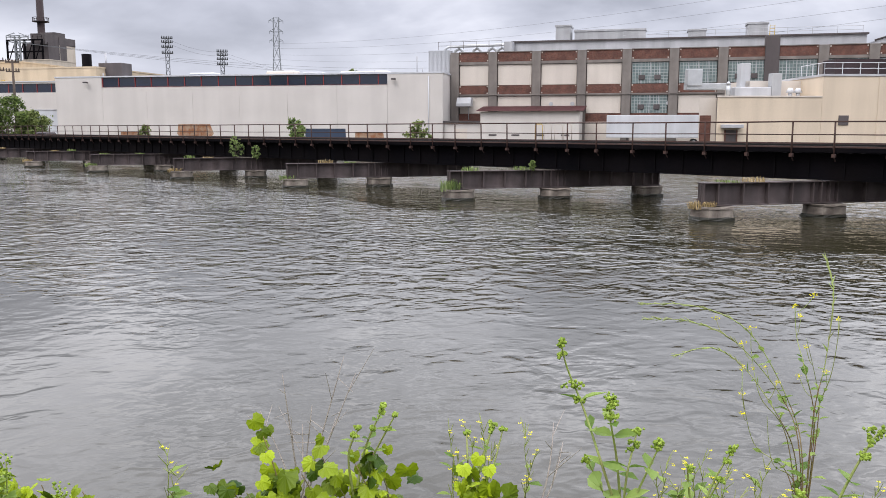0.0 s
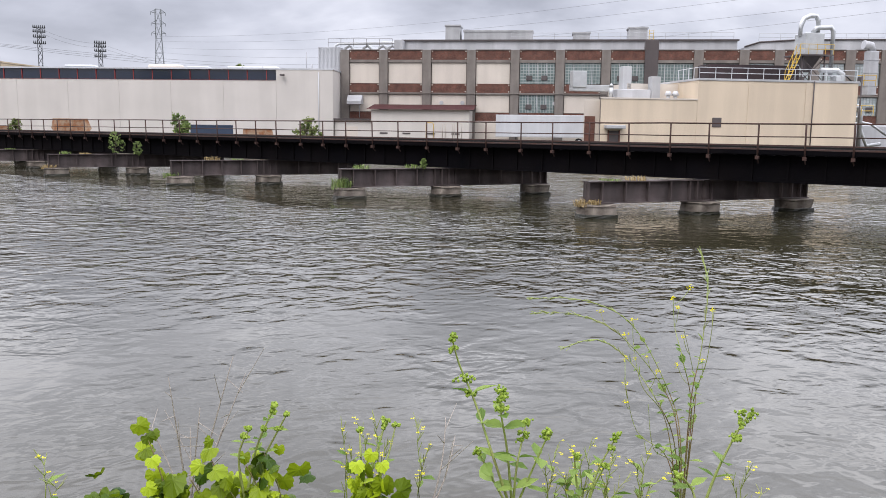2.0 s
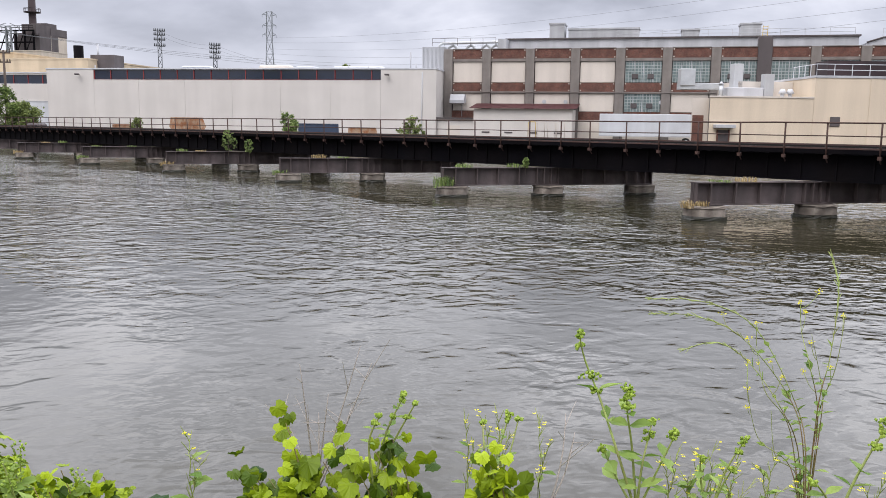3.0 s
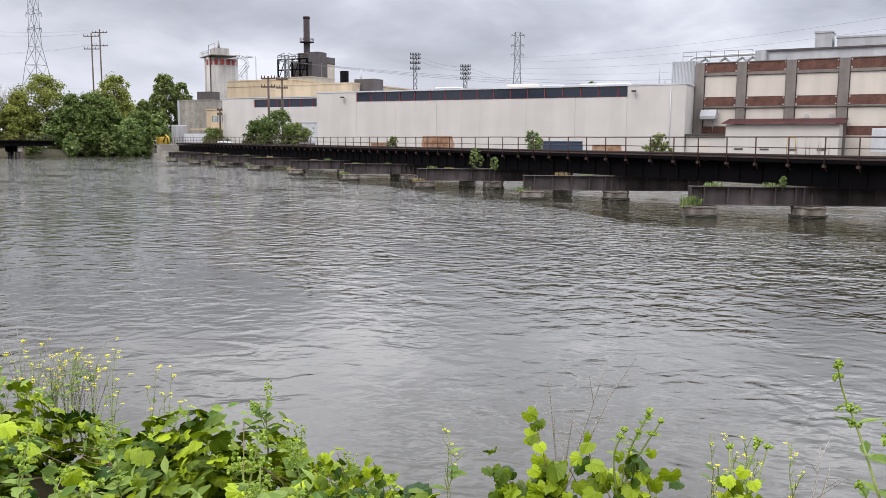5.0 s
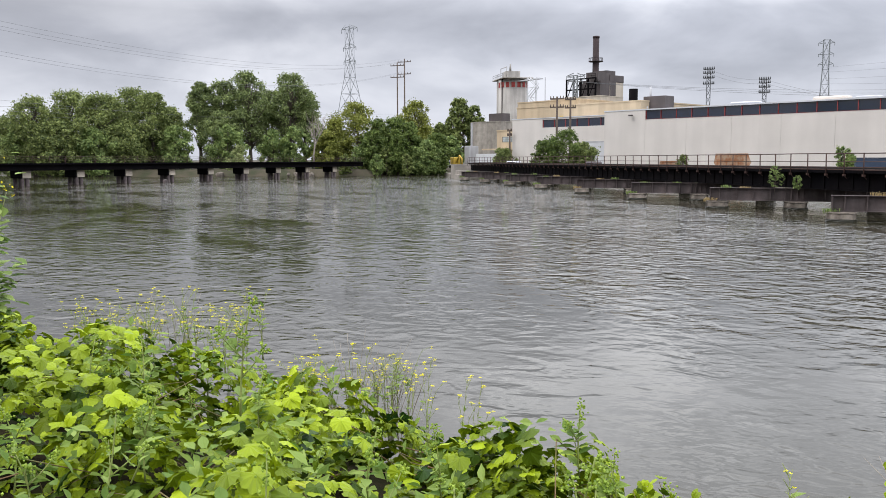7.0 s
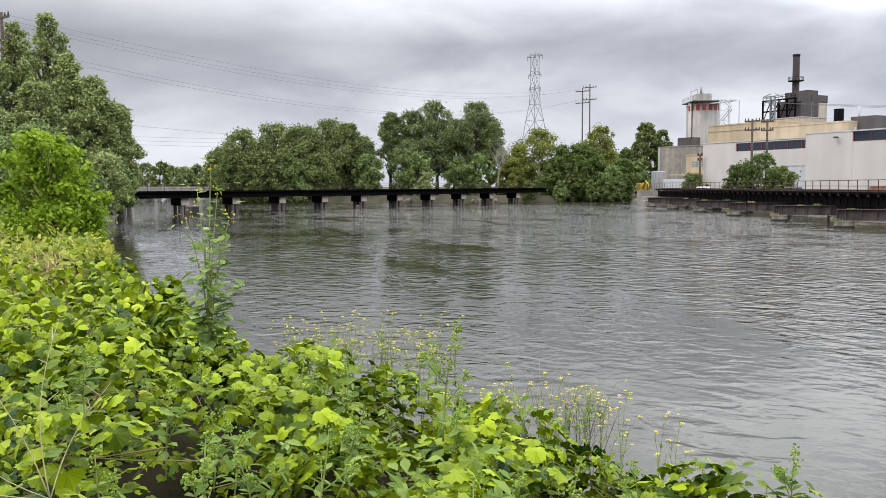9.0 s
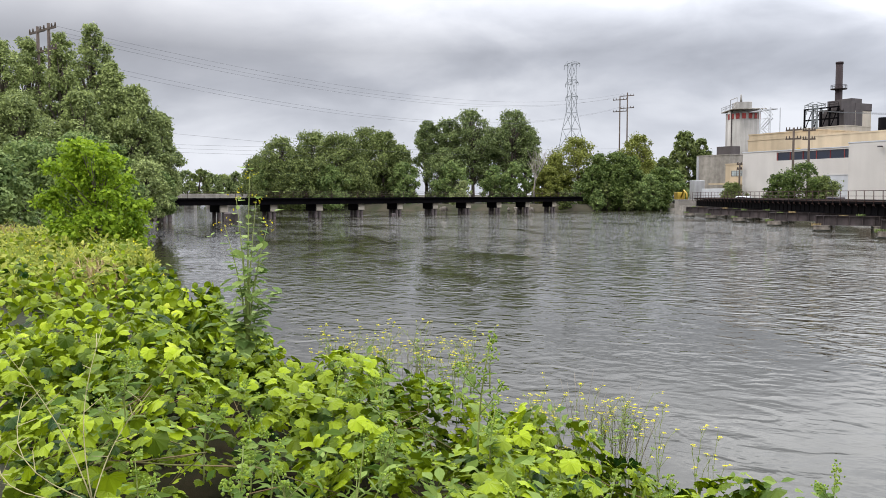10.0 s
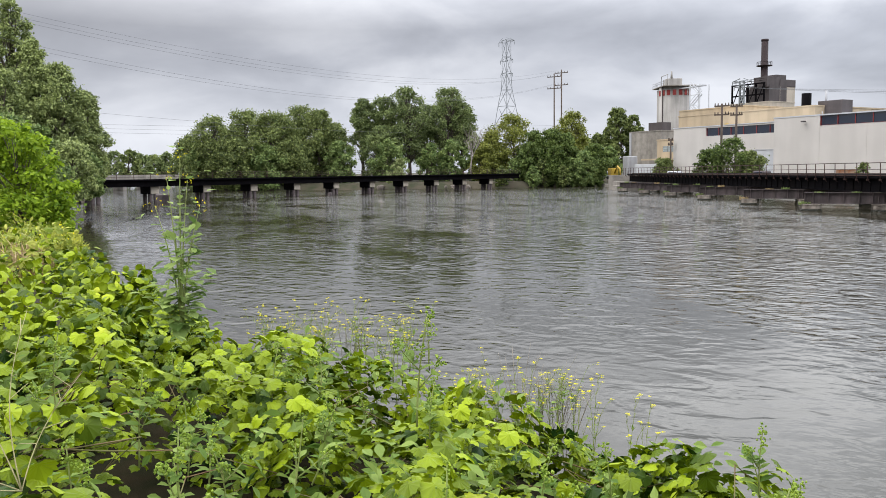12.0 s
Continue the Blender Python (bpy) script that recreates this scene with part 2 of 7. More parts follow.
timber = surface("weathered_tie_timber", (0.014, 0.012, 0.0115), 0.95, vary=0.35, scale=2, amount=0.4, bump=0.02, each=0.35)
pier_concrete = surface("pier_concrete", (0.30, 0.265, 0.225), 0.92, vary=0.22, scale=1.4, second=(0.11, 0.09, 0.075), stain=0.16, streak=0.3, bump=0.06, each=0.2)
wet_algae = surface("wet_algae", (0.030, 0.030, 0.018), 0.35, vary=0.3, scale=2.0, second=(0.014, 0.014, 0.010), bump=0.02)
rust_paint = surface("rusted_orange_paint", (0.30, 0.13, 0.06), 0.85, vary=0.3, scale=1.4, second=(0.40, 0.30, 0.21), stain=0.12, bump=0.01)
blue_paint = surface("dull_blue_paint", (0.045, 0.07, 0.12), 0.6, vary=0.2, scale=1, amount=0.3, bump=0.005)
yellow_paint = surface("yellow_safety_paint", (0.62, 0.42, 0.06), 0.6, vary=0.15, scale=1, amount=0.3, bump=0.004)
red_paint = surface("dark_red_paint", (0.30, 0.045, 0.04), 0.7, vary=0.15, scale=1, amount=0.3, bump=0.004)
white_metal = surface("white_metal", (0.58, 0.60, 0.63), 0.5, vary=0.06, scale=0.6, amount=0.1, streak=0.12, bump=0.004)
stack_steel = surface("stack_steel", (0.040, 0.024, 0.026), 0.75, vary=0.2, scale=0.3, amount=0.4, streak=0.3, bump=0.01)
lattice_steel = surface("lattice_steel", (0.20, 0.22, 0.23), 0.7, metal=0.0, vary=0.15, scale=0.5, amount=0.3, bump=0.0)
pole_wood = surface("pole_wood", (0.11, 0.085, 0.07), 0.95, vary=0.25, scale=1.5, amount=0.35, bump=0.01)
wire_black = surface("wire", (0.16, 0.165, 0.175), 0.6, vary=0.1, scale=1, bump=0.0)
dark_glass = glass("dark_blue_glass", (0.010, 0.018, 0.040), 0.15)
green_blocks = gridded("green_glass_blocks", (0.155, 0.205, 0.20), (0.33, 0.36, 0.35), 0.42, 0.42)
pale_blocks = gridded("pale_glass_blocks", (0.40, 0.46, 0.47), (0.22, 0.24, 0.24), 0.40, 0.40)
red_brick = brickwork("red_brick", (0.155, 0.058, 0.042), (0.16, 0.12, 0.10))
maroon_roof = surface("maroon_roofing", (0.15, 0.06, 0.06), 0.75, vary=0.15, scale=0.8, amount=0.3, bump=0.01)
bark = surface("bark", (0.14, 0.115, 0.09), 0.95, vary=0.35, scale=1.4, amount=0.45, bump=0.04)
dead_wood = surface("dead_wood", (0.36, 0.32, 0.28), 0.95, vary=0.2, scale=3, amount=0.35, bump=0.01)
asphalt = surface("yard_ground", (0.070, 0.056, 0.038), 0.95, vary=0.25, scale=0.25, second=(0.030, 0.034, 0.014), stain=0.14, bump=0.04)
rubber = surface("rubber", (0.02, 0.02, 0.02), 0.8, vary=0.2, scale=2, bump=0.0)

leaf_far = foliage("river_tree_leaves", (0.061, 0.090, 0.032), (0.289, 0.344, 0.107), scale=0.22)
leaf_cotton = foliage("cottonwood_leaves", (0.070, 0.101, 0.040), (0.302, 0.370, 0.134), scale=0.25)
leaf_olive = foliage("olive_leaves", (0.098, 0.121, 0.026), (0.332, 0.355, 0.075), scale=0.3)
leaf_point = foliage("river_point_leaves", (0.046, 0.080, 0.022), (0.205, 0.275, 0.070), scale=0.25)
insulator_steel = surface("dark_mast_steel", (0.07, 0.075, 0.08), 0.7, vary=0.15, scale=0.5, amount=0.3, bump=0.0)
soft_white = surface("faded_white_sheet", (0.46, 0.47, 0.48), 0.6, vary=0.08, scale=0.7, amount=0.2, streak=0.2, bump=0.0)
leaf_willow = foliage("pale_willow_leaves", (0.19, 0.23, 0.09), (0.4, 0.45, 0.2), scale=0.5)
leaf_dark = foliage("dark_shrub_leaves", (0.086, 0.144, 0.046), (0.310, 0.391, 0.127), scale=0.5)
leaf_bright = foliage("bright_bush_leaves", (0.12, 0.215, 0.015), (0.38, 0.52, 0.035), scale=0.9, glow=0.4)
leaf_vine = foliage("grape_vine_leaves", (0.013, 0.045, 0.004), (0.345, 0.450, 0.012), scale=1.6, glow=0.16, rough=0.45, young=(0.58, 0.62, 0.05))
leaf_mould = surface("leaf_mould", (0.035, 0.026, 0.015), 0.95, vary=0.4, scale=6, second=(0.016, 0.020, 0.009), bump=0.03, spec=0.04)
dry_cane = surface("dry_cane", (0.42, 0.38, 0.20), 0.8, vary=0.2, scale=9, second=(0.26, 0.24, 0.11), bump=0.0)
leaf_near = foliage("near_bank_leaves", (0.119, 0.161, 0.063), (0.462, 0.532, 0.196), scale=0.25)
leaf_weed = foliage("weed_leaves", (0.11, 0.20, 0.035), (0.33, 0.44, 0.11), scale=2.0, glow=0.4)
leaf_tall = foliage("tall_weed_leaves", (0.12, 0.20, 0.050), (0.42, 0.54, 0.17), scale=2.0, glow=0.4)
leaf_bud = foliage("seed_head_green", (0.17, 0.27, 0.03), (0.38, 0.50, 0.08), scale=3.0, glow=0.3)
leaf_grass = foliage("grass_blades", (0.19, 0.25, 0.04), (0.52, 0.53, 0.11), scale=0.8)
dry_grass = foliage("dry_grass", (0.28, 0.20, 0.09), (0.46, 0.36, 0.18), scale=2.0, glow=0.2)
petal = foliage("yellow_petals", (0.70, 0.60, 0.01), (0.85, 0.80, 0.02), scale=3.0, glow=0.3)
stem_green = surface("green_stems", (0.27, 0.36, 0.09), 0.6, vary=0.2, scale=8, second=(0.20, 0.20, 0.07), bump=0.0)
stem_red = surface("reddish_stems", (0.17, 0.075, 0.045), 0.65, vary=0.2, scale=8, second=(0.15, 0.17, 0.05), bump=0.0)

# ---- shapes ----
EYE = 3.55


def box(bm, x0, x1, y0, y1, z0, z1, bevel=0.0):
    vs = [bm.verts.new((x, y, z)) for z in (z0, z1) for x, y in ((x0, y0), (x1, y0), (x1, y1), (x0, y1))]
    fs = [bm.faces.new([vs[i] for i in q]) for q in ((3, 2, 1, 0), (4, 5, 6, 7), (0, 1, 5, 4), (1, 2, 6, 5), (2, 3, 7, 6), (3, 0, 4, 7))]
    if bevel:
        bmesh.ops.bevel(bm, geom=list({e for f in fs for e in f.edges}), offset=bevel, segments=1, affect="EDGES")
    return bm


def rod(bm, a, b, r0, r1=None, n=6, caps=True):
    a, b = Vector(a), Vector(b)
    r1 = r0 if r1 is None else r1
    q = (b - a).to_track_quat("Z", "Y")
    rings = []
    for p, r in ((a, r0), (b, r1)):
        rings.append([bm.verts.new(p + q @ Vector((r * math.cos(k * math.tau / n), r * math.sin(k * math.tau / n), 0))) for k in range(n)])
    for k in range(n):
        bm.faces.new((rings[0][k], rings[0][(k + 1) % n], rings[1][(k + 1) % n], rings[1][k])).smooth = n > 5
    if caps and n > 2:
        bm.faces.new(rings[0][::-1])
        bm.faces.new(rings[1])
    return bm


def tube(bm, points, radii, n=6):
    """A bent, tapering pipe through points."""
    points = [Vector(p) for p in points]
    rings = []
    for i, p in enumerate(points):
        way = (points[min(i + 1, len(points) - 1)] - points[max(i - 1, 0)]).normalized()
        q = way.to_track_quat("Z", "Y")
        r = radii[i] if isinstance(radii, (list, tuple)) else radii
        rings.append([bm.verts.new(p + q @ Vector((r * math.cos(k * math.tau / n), r * math.sin(k * math.tau / n), 0))) for k in range(n)])
    for ra, rb in zip(rings, rings[1:]):
        for k in range(n):
            bm.faces.new((ra[k], ra[(k + 1) % n], rb[(k + 1) % n], rb[k])).smooth = True
    if n > 2:
        bm.faces.new(rings[0][::-1])
        bm.faces.new(rings[-1])
    return bm


def finish(bm, name, material):
    me = bpy.data.meshes.new(name)
    bmesh.ops.recalc_face_normals(bm, faces=bm.faces)
    bm.to_mesh(me)
    bm.free()
    me.materials.append(material)
    return me


def part(name, bm, material, parent, label=""):
    me = bm if isinstance(bm, bpy.types.Mesh) else finish(bm, name, material)
    ob = new(name, me)
    ob.parent = parent
    return tagged(ob, label)


def thing(name, m, label, category, group="", kind=""):
    ob = new(name)
    ob.empty_display_size = 0.2
    ob.matrix_world = m
    return tagged(ob, label, category, group, kind)


def solid(name, bm, material, label, category, m=None, group="", kind=""):
    ob = new(name, bm if isinstance(bm, bpy.types.Mesh) else finish(bm, name, material))
    if m is not None:
        ob.matrix_world = m
    return tagged(ob, label, category, group, kind)


def block(*a, **k):
    return box(bmesh.new(), *a, **k)


def bearing(az, d, z=0.0):
    """A place d metres from the viewpoint, az degrees to the left of +y."""
    return Vector((-math.sin(radians(az)) * d, math.cos(radians(az)) * d, z))


def high(el, d):
    return EYE + d * math.tan(radians(el))


def scatter(name, shape, faces, spots, frames, sizes, material):
    """One mesh of many copies of a small shape: spots (n, 3), frames (n, 3, 3) with columns as axes, sizes (n,)."""
    shape = np.asarray(shape, float)
    v = np.einsum("nij,kj->nki", frames, shape) * np.asarray(sizes)[:, None, None] + np.asarray(spots)[:, None, :]
    n, k = len(spots), len(shape)
    polys = [tuple(i + o for i in f) for o in range(0, n * k, k) for f in faces]
    me = bpy.data.meshes.new(name)
    me.from_pydata(v.reshape(-1, 3).tolist(), [], polys)
    me.materials.append(material)
    return me


rng = np.random.default_rng(7)


def turned(n, lift=0.6, outward=None):
    """Random frames whose third axis leans up, or outward."""
    nrm = rng.normal(size=(n, 3)) * 0.6
    nrm[:, 2] += lift
    if outward is not None:
        nrm += outward
    nrm /= np.linalg.norm(nrm, axis=1, keepdims=True)
    a = rng.normal(size=(n, 3))
    a -= (a * nrm).sum(1, keepdims=True) * nrm
    a /= np.linalg.norm(a, axis=1, keepdims=True)
    return np.stack([a, np.cross(nrm, a), nrm], -1)


LEAF = [(-0.5, 0, 0.0), (-0.1, 0.32, 0.07), (0.5, 0, 0.0), (-0.1, -0.32, 0.07)]
LEAF_F = [(0, 2, 1), (0, 3, 2)]


def crown_points(lobes, count, inner=0.55):
    """Points in the outer parts of a union of lobes (x, y, z, rx, ry, rz)."""
    lobes = np.array(lobes, float)
    share = (lobes[:, 3] * lobes[:, 4] + lobes[:, 3] * lobes[:, 5])
    pick = rng.choice(len(lobes), count, p=share / share.sum())
    d = rng.normal(size=(count, 3))
    d /= np.linalg.norm(d, axis=1, keepdims=True)
    rough = np.array([noise.noise(Vector(v) * 2.4 + Vector((i, 0, 0))) for v, i in zip(d.tolist(), pick.tolist())])
    r = (inner + (1 - inner) * rng.random(count) ** 0.6) * (1 + 0.45 * rough) * (1 + 0.22 * rng.normal(size=count))
    return lobes[pick, :3] + d * lobes[pick, 3:] * r[:, None], d


def tree(name, base, height, width, label, leaves, count=2600, size=0.55, trunk=0.25, clear=0.18, droop=0.0, stems=1, lobes_n=16, seed=1, group="", category="tree", slim=1.0):
    """A tapered trunk with limbs, and a crown of many small sprays in uneven lobes."""
    r = random.Random(seed)
    top = thing(name, pose(*base), label, category, group)
    lobes, wood = [], bmesh.new()
    for s in range(stems):
        lean = Vector((r.uniform(-1, 1), r.uniform(-1, 1), 0)) * width * (0.05 if stems == 1 else 0.22)
        joints = [Vector((lean.x * k * k, lean.y * k * k, height * 0.9 * k)) + Vector((r.uniform(-1, 1), r.uniform(-1, 1), 0)) * width * 0.02 * k for k in (0, 0.2, 0.4, 0.6, 0.8, 1)]
        joints[0].z = -0.4
        tube(wood, joints, [trunk * k for k in (1.25, 0.95, 0.75, 0.5, 0.3, 0.08)], 7)
        n = max(6, int(lobes_n * 3.4) // stems)
        for i in range(n):
            k = clear + (1 - clear) * (i + 0.5) / n
            ring = math.sin(math.pi * min(1, (k - clear) / (1 - clear) * 0.80 + 0.17)) ** 0.7
            a = i * 2.4 + r.uniform(-0.6, 0.6) + s
            reach = width * 0.5 * ring * r.uniform(0.2, 0.95) ** 0.8 * slim
            at = Vector((lean.x * k + math.cos(a) * reach, lean.y * k + math.sin(a) * reach, height * (k - droop * reach / width)))
            rad = width * r.uniform(0.06, 0.145) * (0.6 + 0.4 * ring)
            at.z = min(at.z, height - rad * 0.7)
            lobes.append((*at, rad * r.uniform(0.9, 1.4), rad * r.uniform(0.9, 1.4), rad * r.uniform(0.75, 1.15)))
            start = joints[min(4, max(1, int(k * 4.2)))]
            tube(wood, [start, start.lerp(at, 0.55) + Vector((0, 0, height * 0.02)), at], [trunk * 0.34, trunk * 0.2, trunk * 0.05], 5)
    part("trunk", wood, bark, top)
    count = int(count * 2.4)
    spots, out = crown_points(lobes, count, 0.15)
    crown = scatter("crown", LEAF, LEAF_F, spots, turned(count, 0.55, out * 0.5), size * 0.86 * (0.5 + 0.9 * rng.random(count)), leaves)
    part("crown", crown, leaves, top)
    return top

# ---- ground and river ----
NEAR_SHORE = [bearing(a, d) for a, d in ((-60, 8), (-20, 6), (20, 5), (45, 5), (60, 5.5), (71, 7), (80, 7.3), (89, 8), (97, 9), (105, 11), (110.5, 15), (113.5, 26), (114.6, 60), (115.3, 110), (115, 300), (113, 700))]
FAR_SHORE = [Vector((x, y, 0)) for x, y in ((-650, -300), (-700, -225), (-320, -95), (-222, -62), (-190, -48), (-184, -20), (-184, 4), (-180, 20), (-190, 26), (-196, 34), (-190, 41), (-165, 42), (-151, 36), (-149, 44), (-130, 48), (-78, 80), (-55, 68), (-38, 69), (-12, 92), (8, 112), (80, 150), (70, 60), (30, 12))]
SHORE = [(p.x, p.y) for p in NEAR_SHORE + FAR_SHORE]


def land_height(x, y):
    """Heights over the plan: river bed, banks and level ground behind them."""
    px, py = np.array(SHORE).T
    qx, qy = np.roll(px, -1), np.roll(py, -1)
    best, which = np.full(x.shape, 1e9), np.zeros(x.shape, int)
    inside = np.zeros(x.shape, bool)
    for i in range(len(px)):
        ex, ey = qx[i] - px[i], qy[i] - py[i]
        k = np.clip(((x - px[i]) * ex + (y - py[i]) * ey) / (ex * ex + ey * ey), 0, 1)
        d = np.hypot(x - px[i] - k * ex, y - py[i] - k * ey)
        which = np.where(d < best, i, which)
        best = np.minimum(best, d)
        cross = (py[i] > y) != (qy[i] > y)
        inside ^= cross & (x < px[i] + (y - py[i]) * ex / (ey if ey else 1e-9))
    near = (which < len(NEAR_SHORE)) | (which > len(SHORE) - 3)
    bank = np.where(near, 1.95, 1.45) * np.clip(best / np.where(near, 3.0, 1.6), 0, 1) ** 0.8
    return np.where(inside, -np.clip(best * 0.5, 0, 1.6), bank)


xs = np.concatenate([[-2600, -1800, -1200, -900], np.arange(-700, -260, 20), np.arange(-260, -24, 2.5), np.arange(-24, 10, 0.8), np.arange(10, 90, 4), [110, 150, 220, 320, 480, 700, 1100, 1700, 2600]])
ys = np.concatenate([[-2600, -1700, -1100, -700, -480], np.arange(-330, -110, 12), np.arange(-110, -16, 2.5), np.arange(-16, 9, 0.8), np.arange(9, 120, 2.2), np.arange(120, 200, 8), [220, 260, 330, 450, 650, 1000, 1600, 2600]])
gx, gy = np.meshgrid(xs, ys)
gz = land_height(gx, gy)
wob = np.array([noise.noise(Vector((a * 0.35, b * 0.35, 0))) for a, b in zip(gx.ravel().tolist(), gy.ravel().tolist())]).reshape(gx.shape)
gz = gz + np.where(gz > 0.3, wob * 0.10, 0)
nx, ny = len(xs), len(ys)
ground_mesh = bpy.data.meshes.new("ground")
ground_mesh.from_pydata(np.stack([gx, gy, gz], -1).reshape(-1, 3).tolist(), [], [(j * nx + i, j * nx + i + 1, (j + 1) * nx + i + 1, (j + 1) * nx + i) for j in range(ny - 1) for i in range(nx - 1)])
ground_mesh.materials.append(asphalt)
for f in ground_mesh.polygons:
    f.use_smooth = True
tagged(new("ground", ground_mesh), "earth and gravel banks beside the river", "ground", kind="structure")


def water_surface():
    m = bpy.data.materials.new("river_water")
    m.use_nodes = True
    nt, ln = m.node_tree.nodes, m.node_tree.links
    b = nt["Principled BSDF"]
    b.inputs["Roughness"].default_value, b.inputs["IOR"].default_value = 0.012, 1.33
    co = nt.new("ShaderNodeTexCoord")

    def waves(scale, stretch, turn, detail, warp):
        rot, mp, n = nt.new("ShaderNodeMapping"), nt.new("ShaderNodeMapping"), nt.new("ShaderNodeTexNoise")
        rot.inputs["Rotation"].default_value, mp.inputs["Scale"].default_value = (0, 0, radians(turn)), (1, stretch, 1)
        n.inputs["Scale"].default_value, n.inputs["Detail"].default_value, n.inputs["Distortion"].default_value = scale, detail, warp
        ln.new(co.outputs["Object"], rot.inputs["Vector"])
        ln.new(rot.outputs[0], mp.inputs["Vector"])
        ln.new(mp.outputs[0], n.inputs["Vector"])
        return n.outputs["Fac"]

    def stack(height, strength, distance, below=None):
        bp = nt.new("ShaderNodeBump")
        bp.inputs["Distance"].default_value = distance
        ln.new(height, bp.inputs["Height"])
        if isinstance(strength, float):
            bp.inputs["Strength"].default_value = strength
        else:
            ln.new(strength, bp.inputs["Strength"])
        if below is not None:
            ln.new(below, bp.inputs["Normal"])
        return bp.outputs[0]

    calm = nt.new("ShaderNodeMapRange")
    calm.inputs["From Min"].default_value, calm.inputs["From Max"].default_value = 0.36, 0.60
    calm.inputs["To Min"].default_value, calm.inputs["To Max"].default_value = 0.22, 1.0
    ln.new(waves(0.085, 2.2, -20, 3, 1.2), calm.inputs["Value"])
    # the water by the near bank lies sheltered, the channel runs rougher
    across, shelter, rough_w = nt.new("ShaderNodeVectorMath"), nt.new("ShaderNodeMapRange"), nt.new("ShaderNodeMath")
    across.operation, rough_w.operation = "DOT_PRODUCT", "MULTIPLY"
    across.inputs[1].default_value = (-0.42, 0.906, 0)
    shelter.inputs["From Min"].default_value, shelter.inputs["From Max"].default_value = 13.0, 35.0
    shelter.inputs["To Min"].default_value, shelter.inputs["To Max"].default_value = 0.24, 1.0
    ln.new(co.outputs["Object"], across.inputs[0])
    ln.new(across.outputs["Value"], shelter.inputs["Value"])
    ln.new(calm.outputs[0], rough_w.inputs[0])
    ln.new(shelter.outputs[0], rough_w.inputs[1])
    # ripples rise with distance upstream from the viewpoint, so far water mirrors higher sky
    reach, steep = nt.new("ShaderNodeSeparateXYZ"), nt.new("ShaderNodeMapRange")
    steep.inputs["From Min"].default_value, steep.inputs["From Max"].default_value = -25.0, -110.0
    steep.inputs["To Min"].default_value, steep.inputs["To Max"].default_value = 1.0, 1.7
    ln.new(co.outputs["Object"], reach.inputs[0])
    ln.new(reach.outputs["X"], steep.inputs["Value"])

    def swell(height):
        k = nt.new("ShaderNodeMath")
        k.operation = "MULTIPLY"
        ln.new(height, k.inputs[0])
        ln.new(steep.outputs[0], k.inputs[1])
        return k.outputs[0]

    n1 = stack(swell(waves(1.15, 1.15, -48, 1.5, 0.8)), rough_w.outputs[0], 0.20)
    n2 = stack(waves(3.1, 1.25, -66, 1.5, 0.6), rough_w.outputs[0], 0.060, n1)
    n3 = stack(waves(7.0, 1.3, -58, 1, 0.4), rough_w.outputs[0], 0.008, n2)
    ln.new(n3, b.inputs["Normal"])
    ramp = nt.new("ShaderNodeValToRGB")
    ramp.color_ramp.elements[0].color, ramp.color_ramp.elements[1].color = (0.024, 0.022, 0.012, 1), (0.034, 0.031, 0.018, 1)
    ln.new(waves(0.05, 1.5, 10, 4, 0.5), ramp.inputs["Fac"])
    ln.new(ramp.outputs["Color"], b.inputs["Base Color"])
    return m


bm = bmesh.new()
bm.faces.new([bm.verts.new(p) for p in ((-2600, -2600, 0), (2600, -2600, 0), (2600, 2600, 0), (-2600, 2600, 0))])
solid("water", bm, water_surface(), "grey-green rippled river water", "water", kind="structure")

# ---- railway bridge with open railing ----
BRIDGE_LEFT, BRIDGE_RIGHT = -151.0, 40.0
SIDE = 35.6
bridge = thing("railroad_bridge", pose(0, 0, 0), "long low black steel girder railroad bridge with a pipe railing", "bridge")


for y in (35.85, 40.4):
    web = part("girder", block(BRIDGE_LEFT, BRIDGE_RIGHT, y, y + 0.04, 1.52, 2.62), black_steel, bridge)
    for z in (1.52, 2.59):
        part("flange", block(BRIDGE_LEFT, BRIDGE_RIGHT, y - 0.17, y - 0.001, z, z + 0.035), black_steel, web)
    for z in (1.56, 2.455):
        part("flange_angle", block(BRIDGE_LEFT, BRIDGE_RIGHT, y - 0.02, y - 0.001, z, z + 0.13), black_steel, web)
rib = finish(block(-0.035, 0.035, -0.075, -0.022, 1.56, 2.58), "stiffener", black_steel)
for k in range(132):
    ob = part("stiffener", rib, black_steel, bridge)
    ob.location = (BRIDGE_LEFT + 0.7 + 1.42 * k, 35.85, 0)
tie_mesh = finish(block(-0.11, 0.11, 35.45, 41.0, 2.655, 2.84, bevel=0.012), "tie", timber)
for k in range(300):
    ob = part("tie", tie_mesh, timber, bridge)
    ob.location = (2.0 - 0.51 * k, rng.uniform(-0.05, 0.05), rng.uniform(-0.012, 0.012))
bm = bmesh.new()
for k in range(74):
    box(bm, 2.4 + 0.51 * k, 2.62 + 0.51 * k, 35.45, 41.0, 2.655, 2.84)
part("tie_row", bm, timber, bridge)["kind"] = "stuff"
part("walkway_edge", block(BRIDGE_LEFT, BRIDGE_RIGHT, 35.33, 35.55, 2.845, 2.91), rail_paint, bridge, "rusty timber edge beam")
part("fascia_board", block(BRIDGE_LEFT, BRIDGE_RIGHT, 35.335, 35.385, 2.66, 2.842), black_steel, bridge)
part("guard_timber", block(BRIDGE_LEFT, BRIDGE_RIGHT, 36.3, 36.5, 2.845, 2.98), timber, bridge)
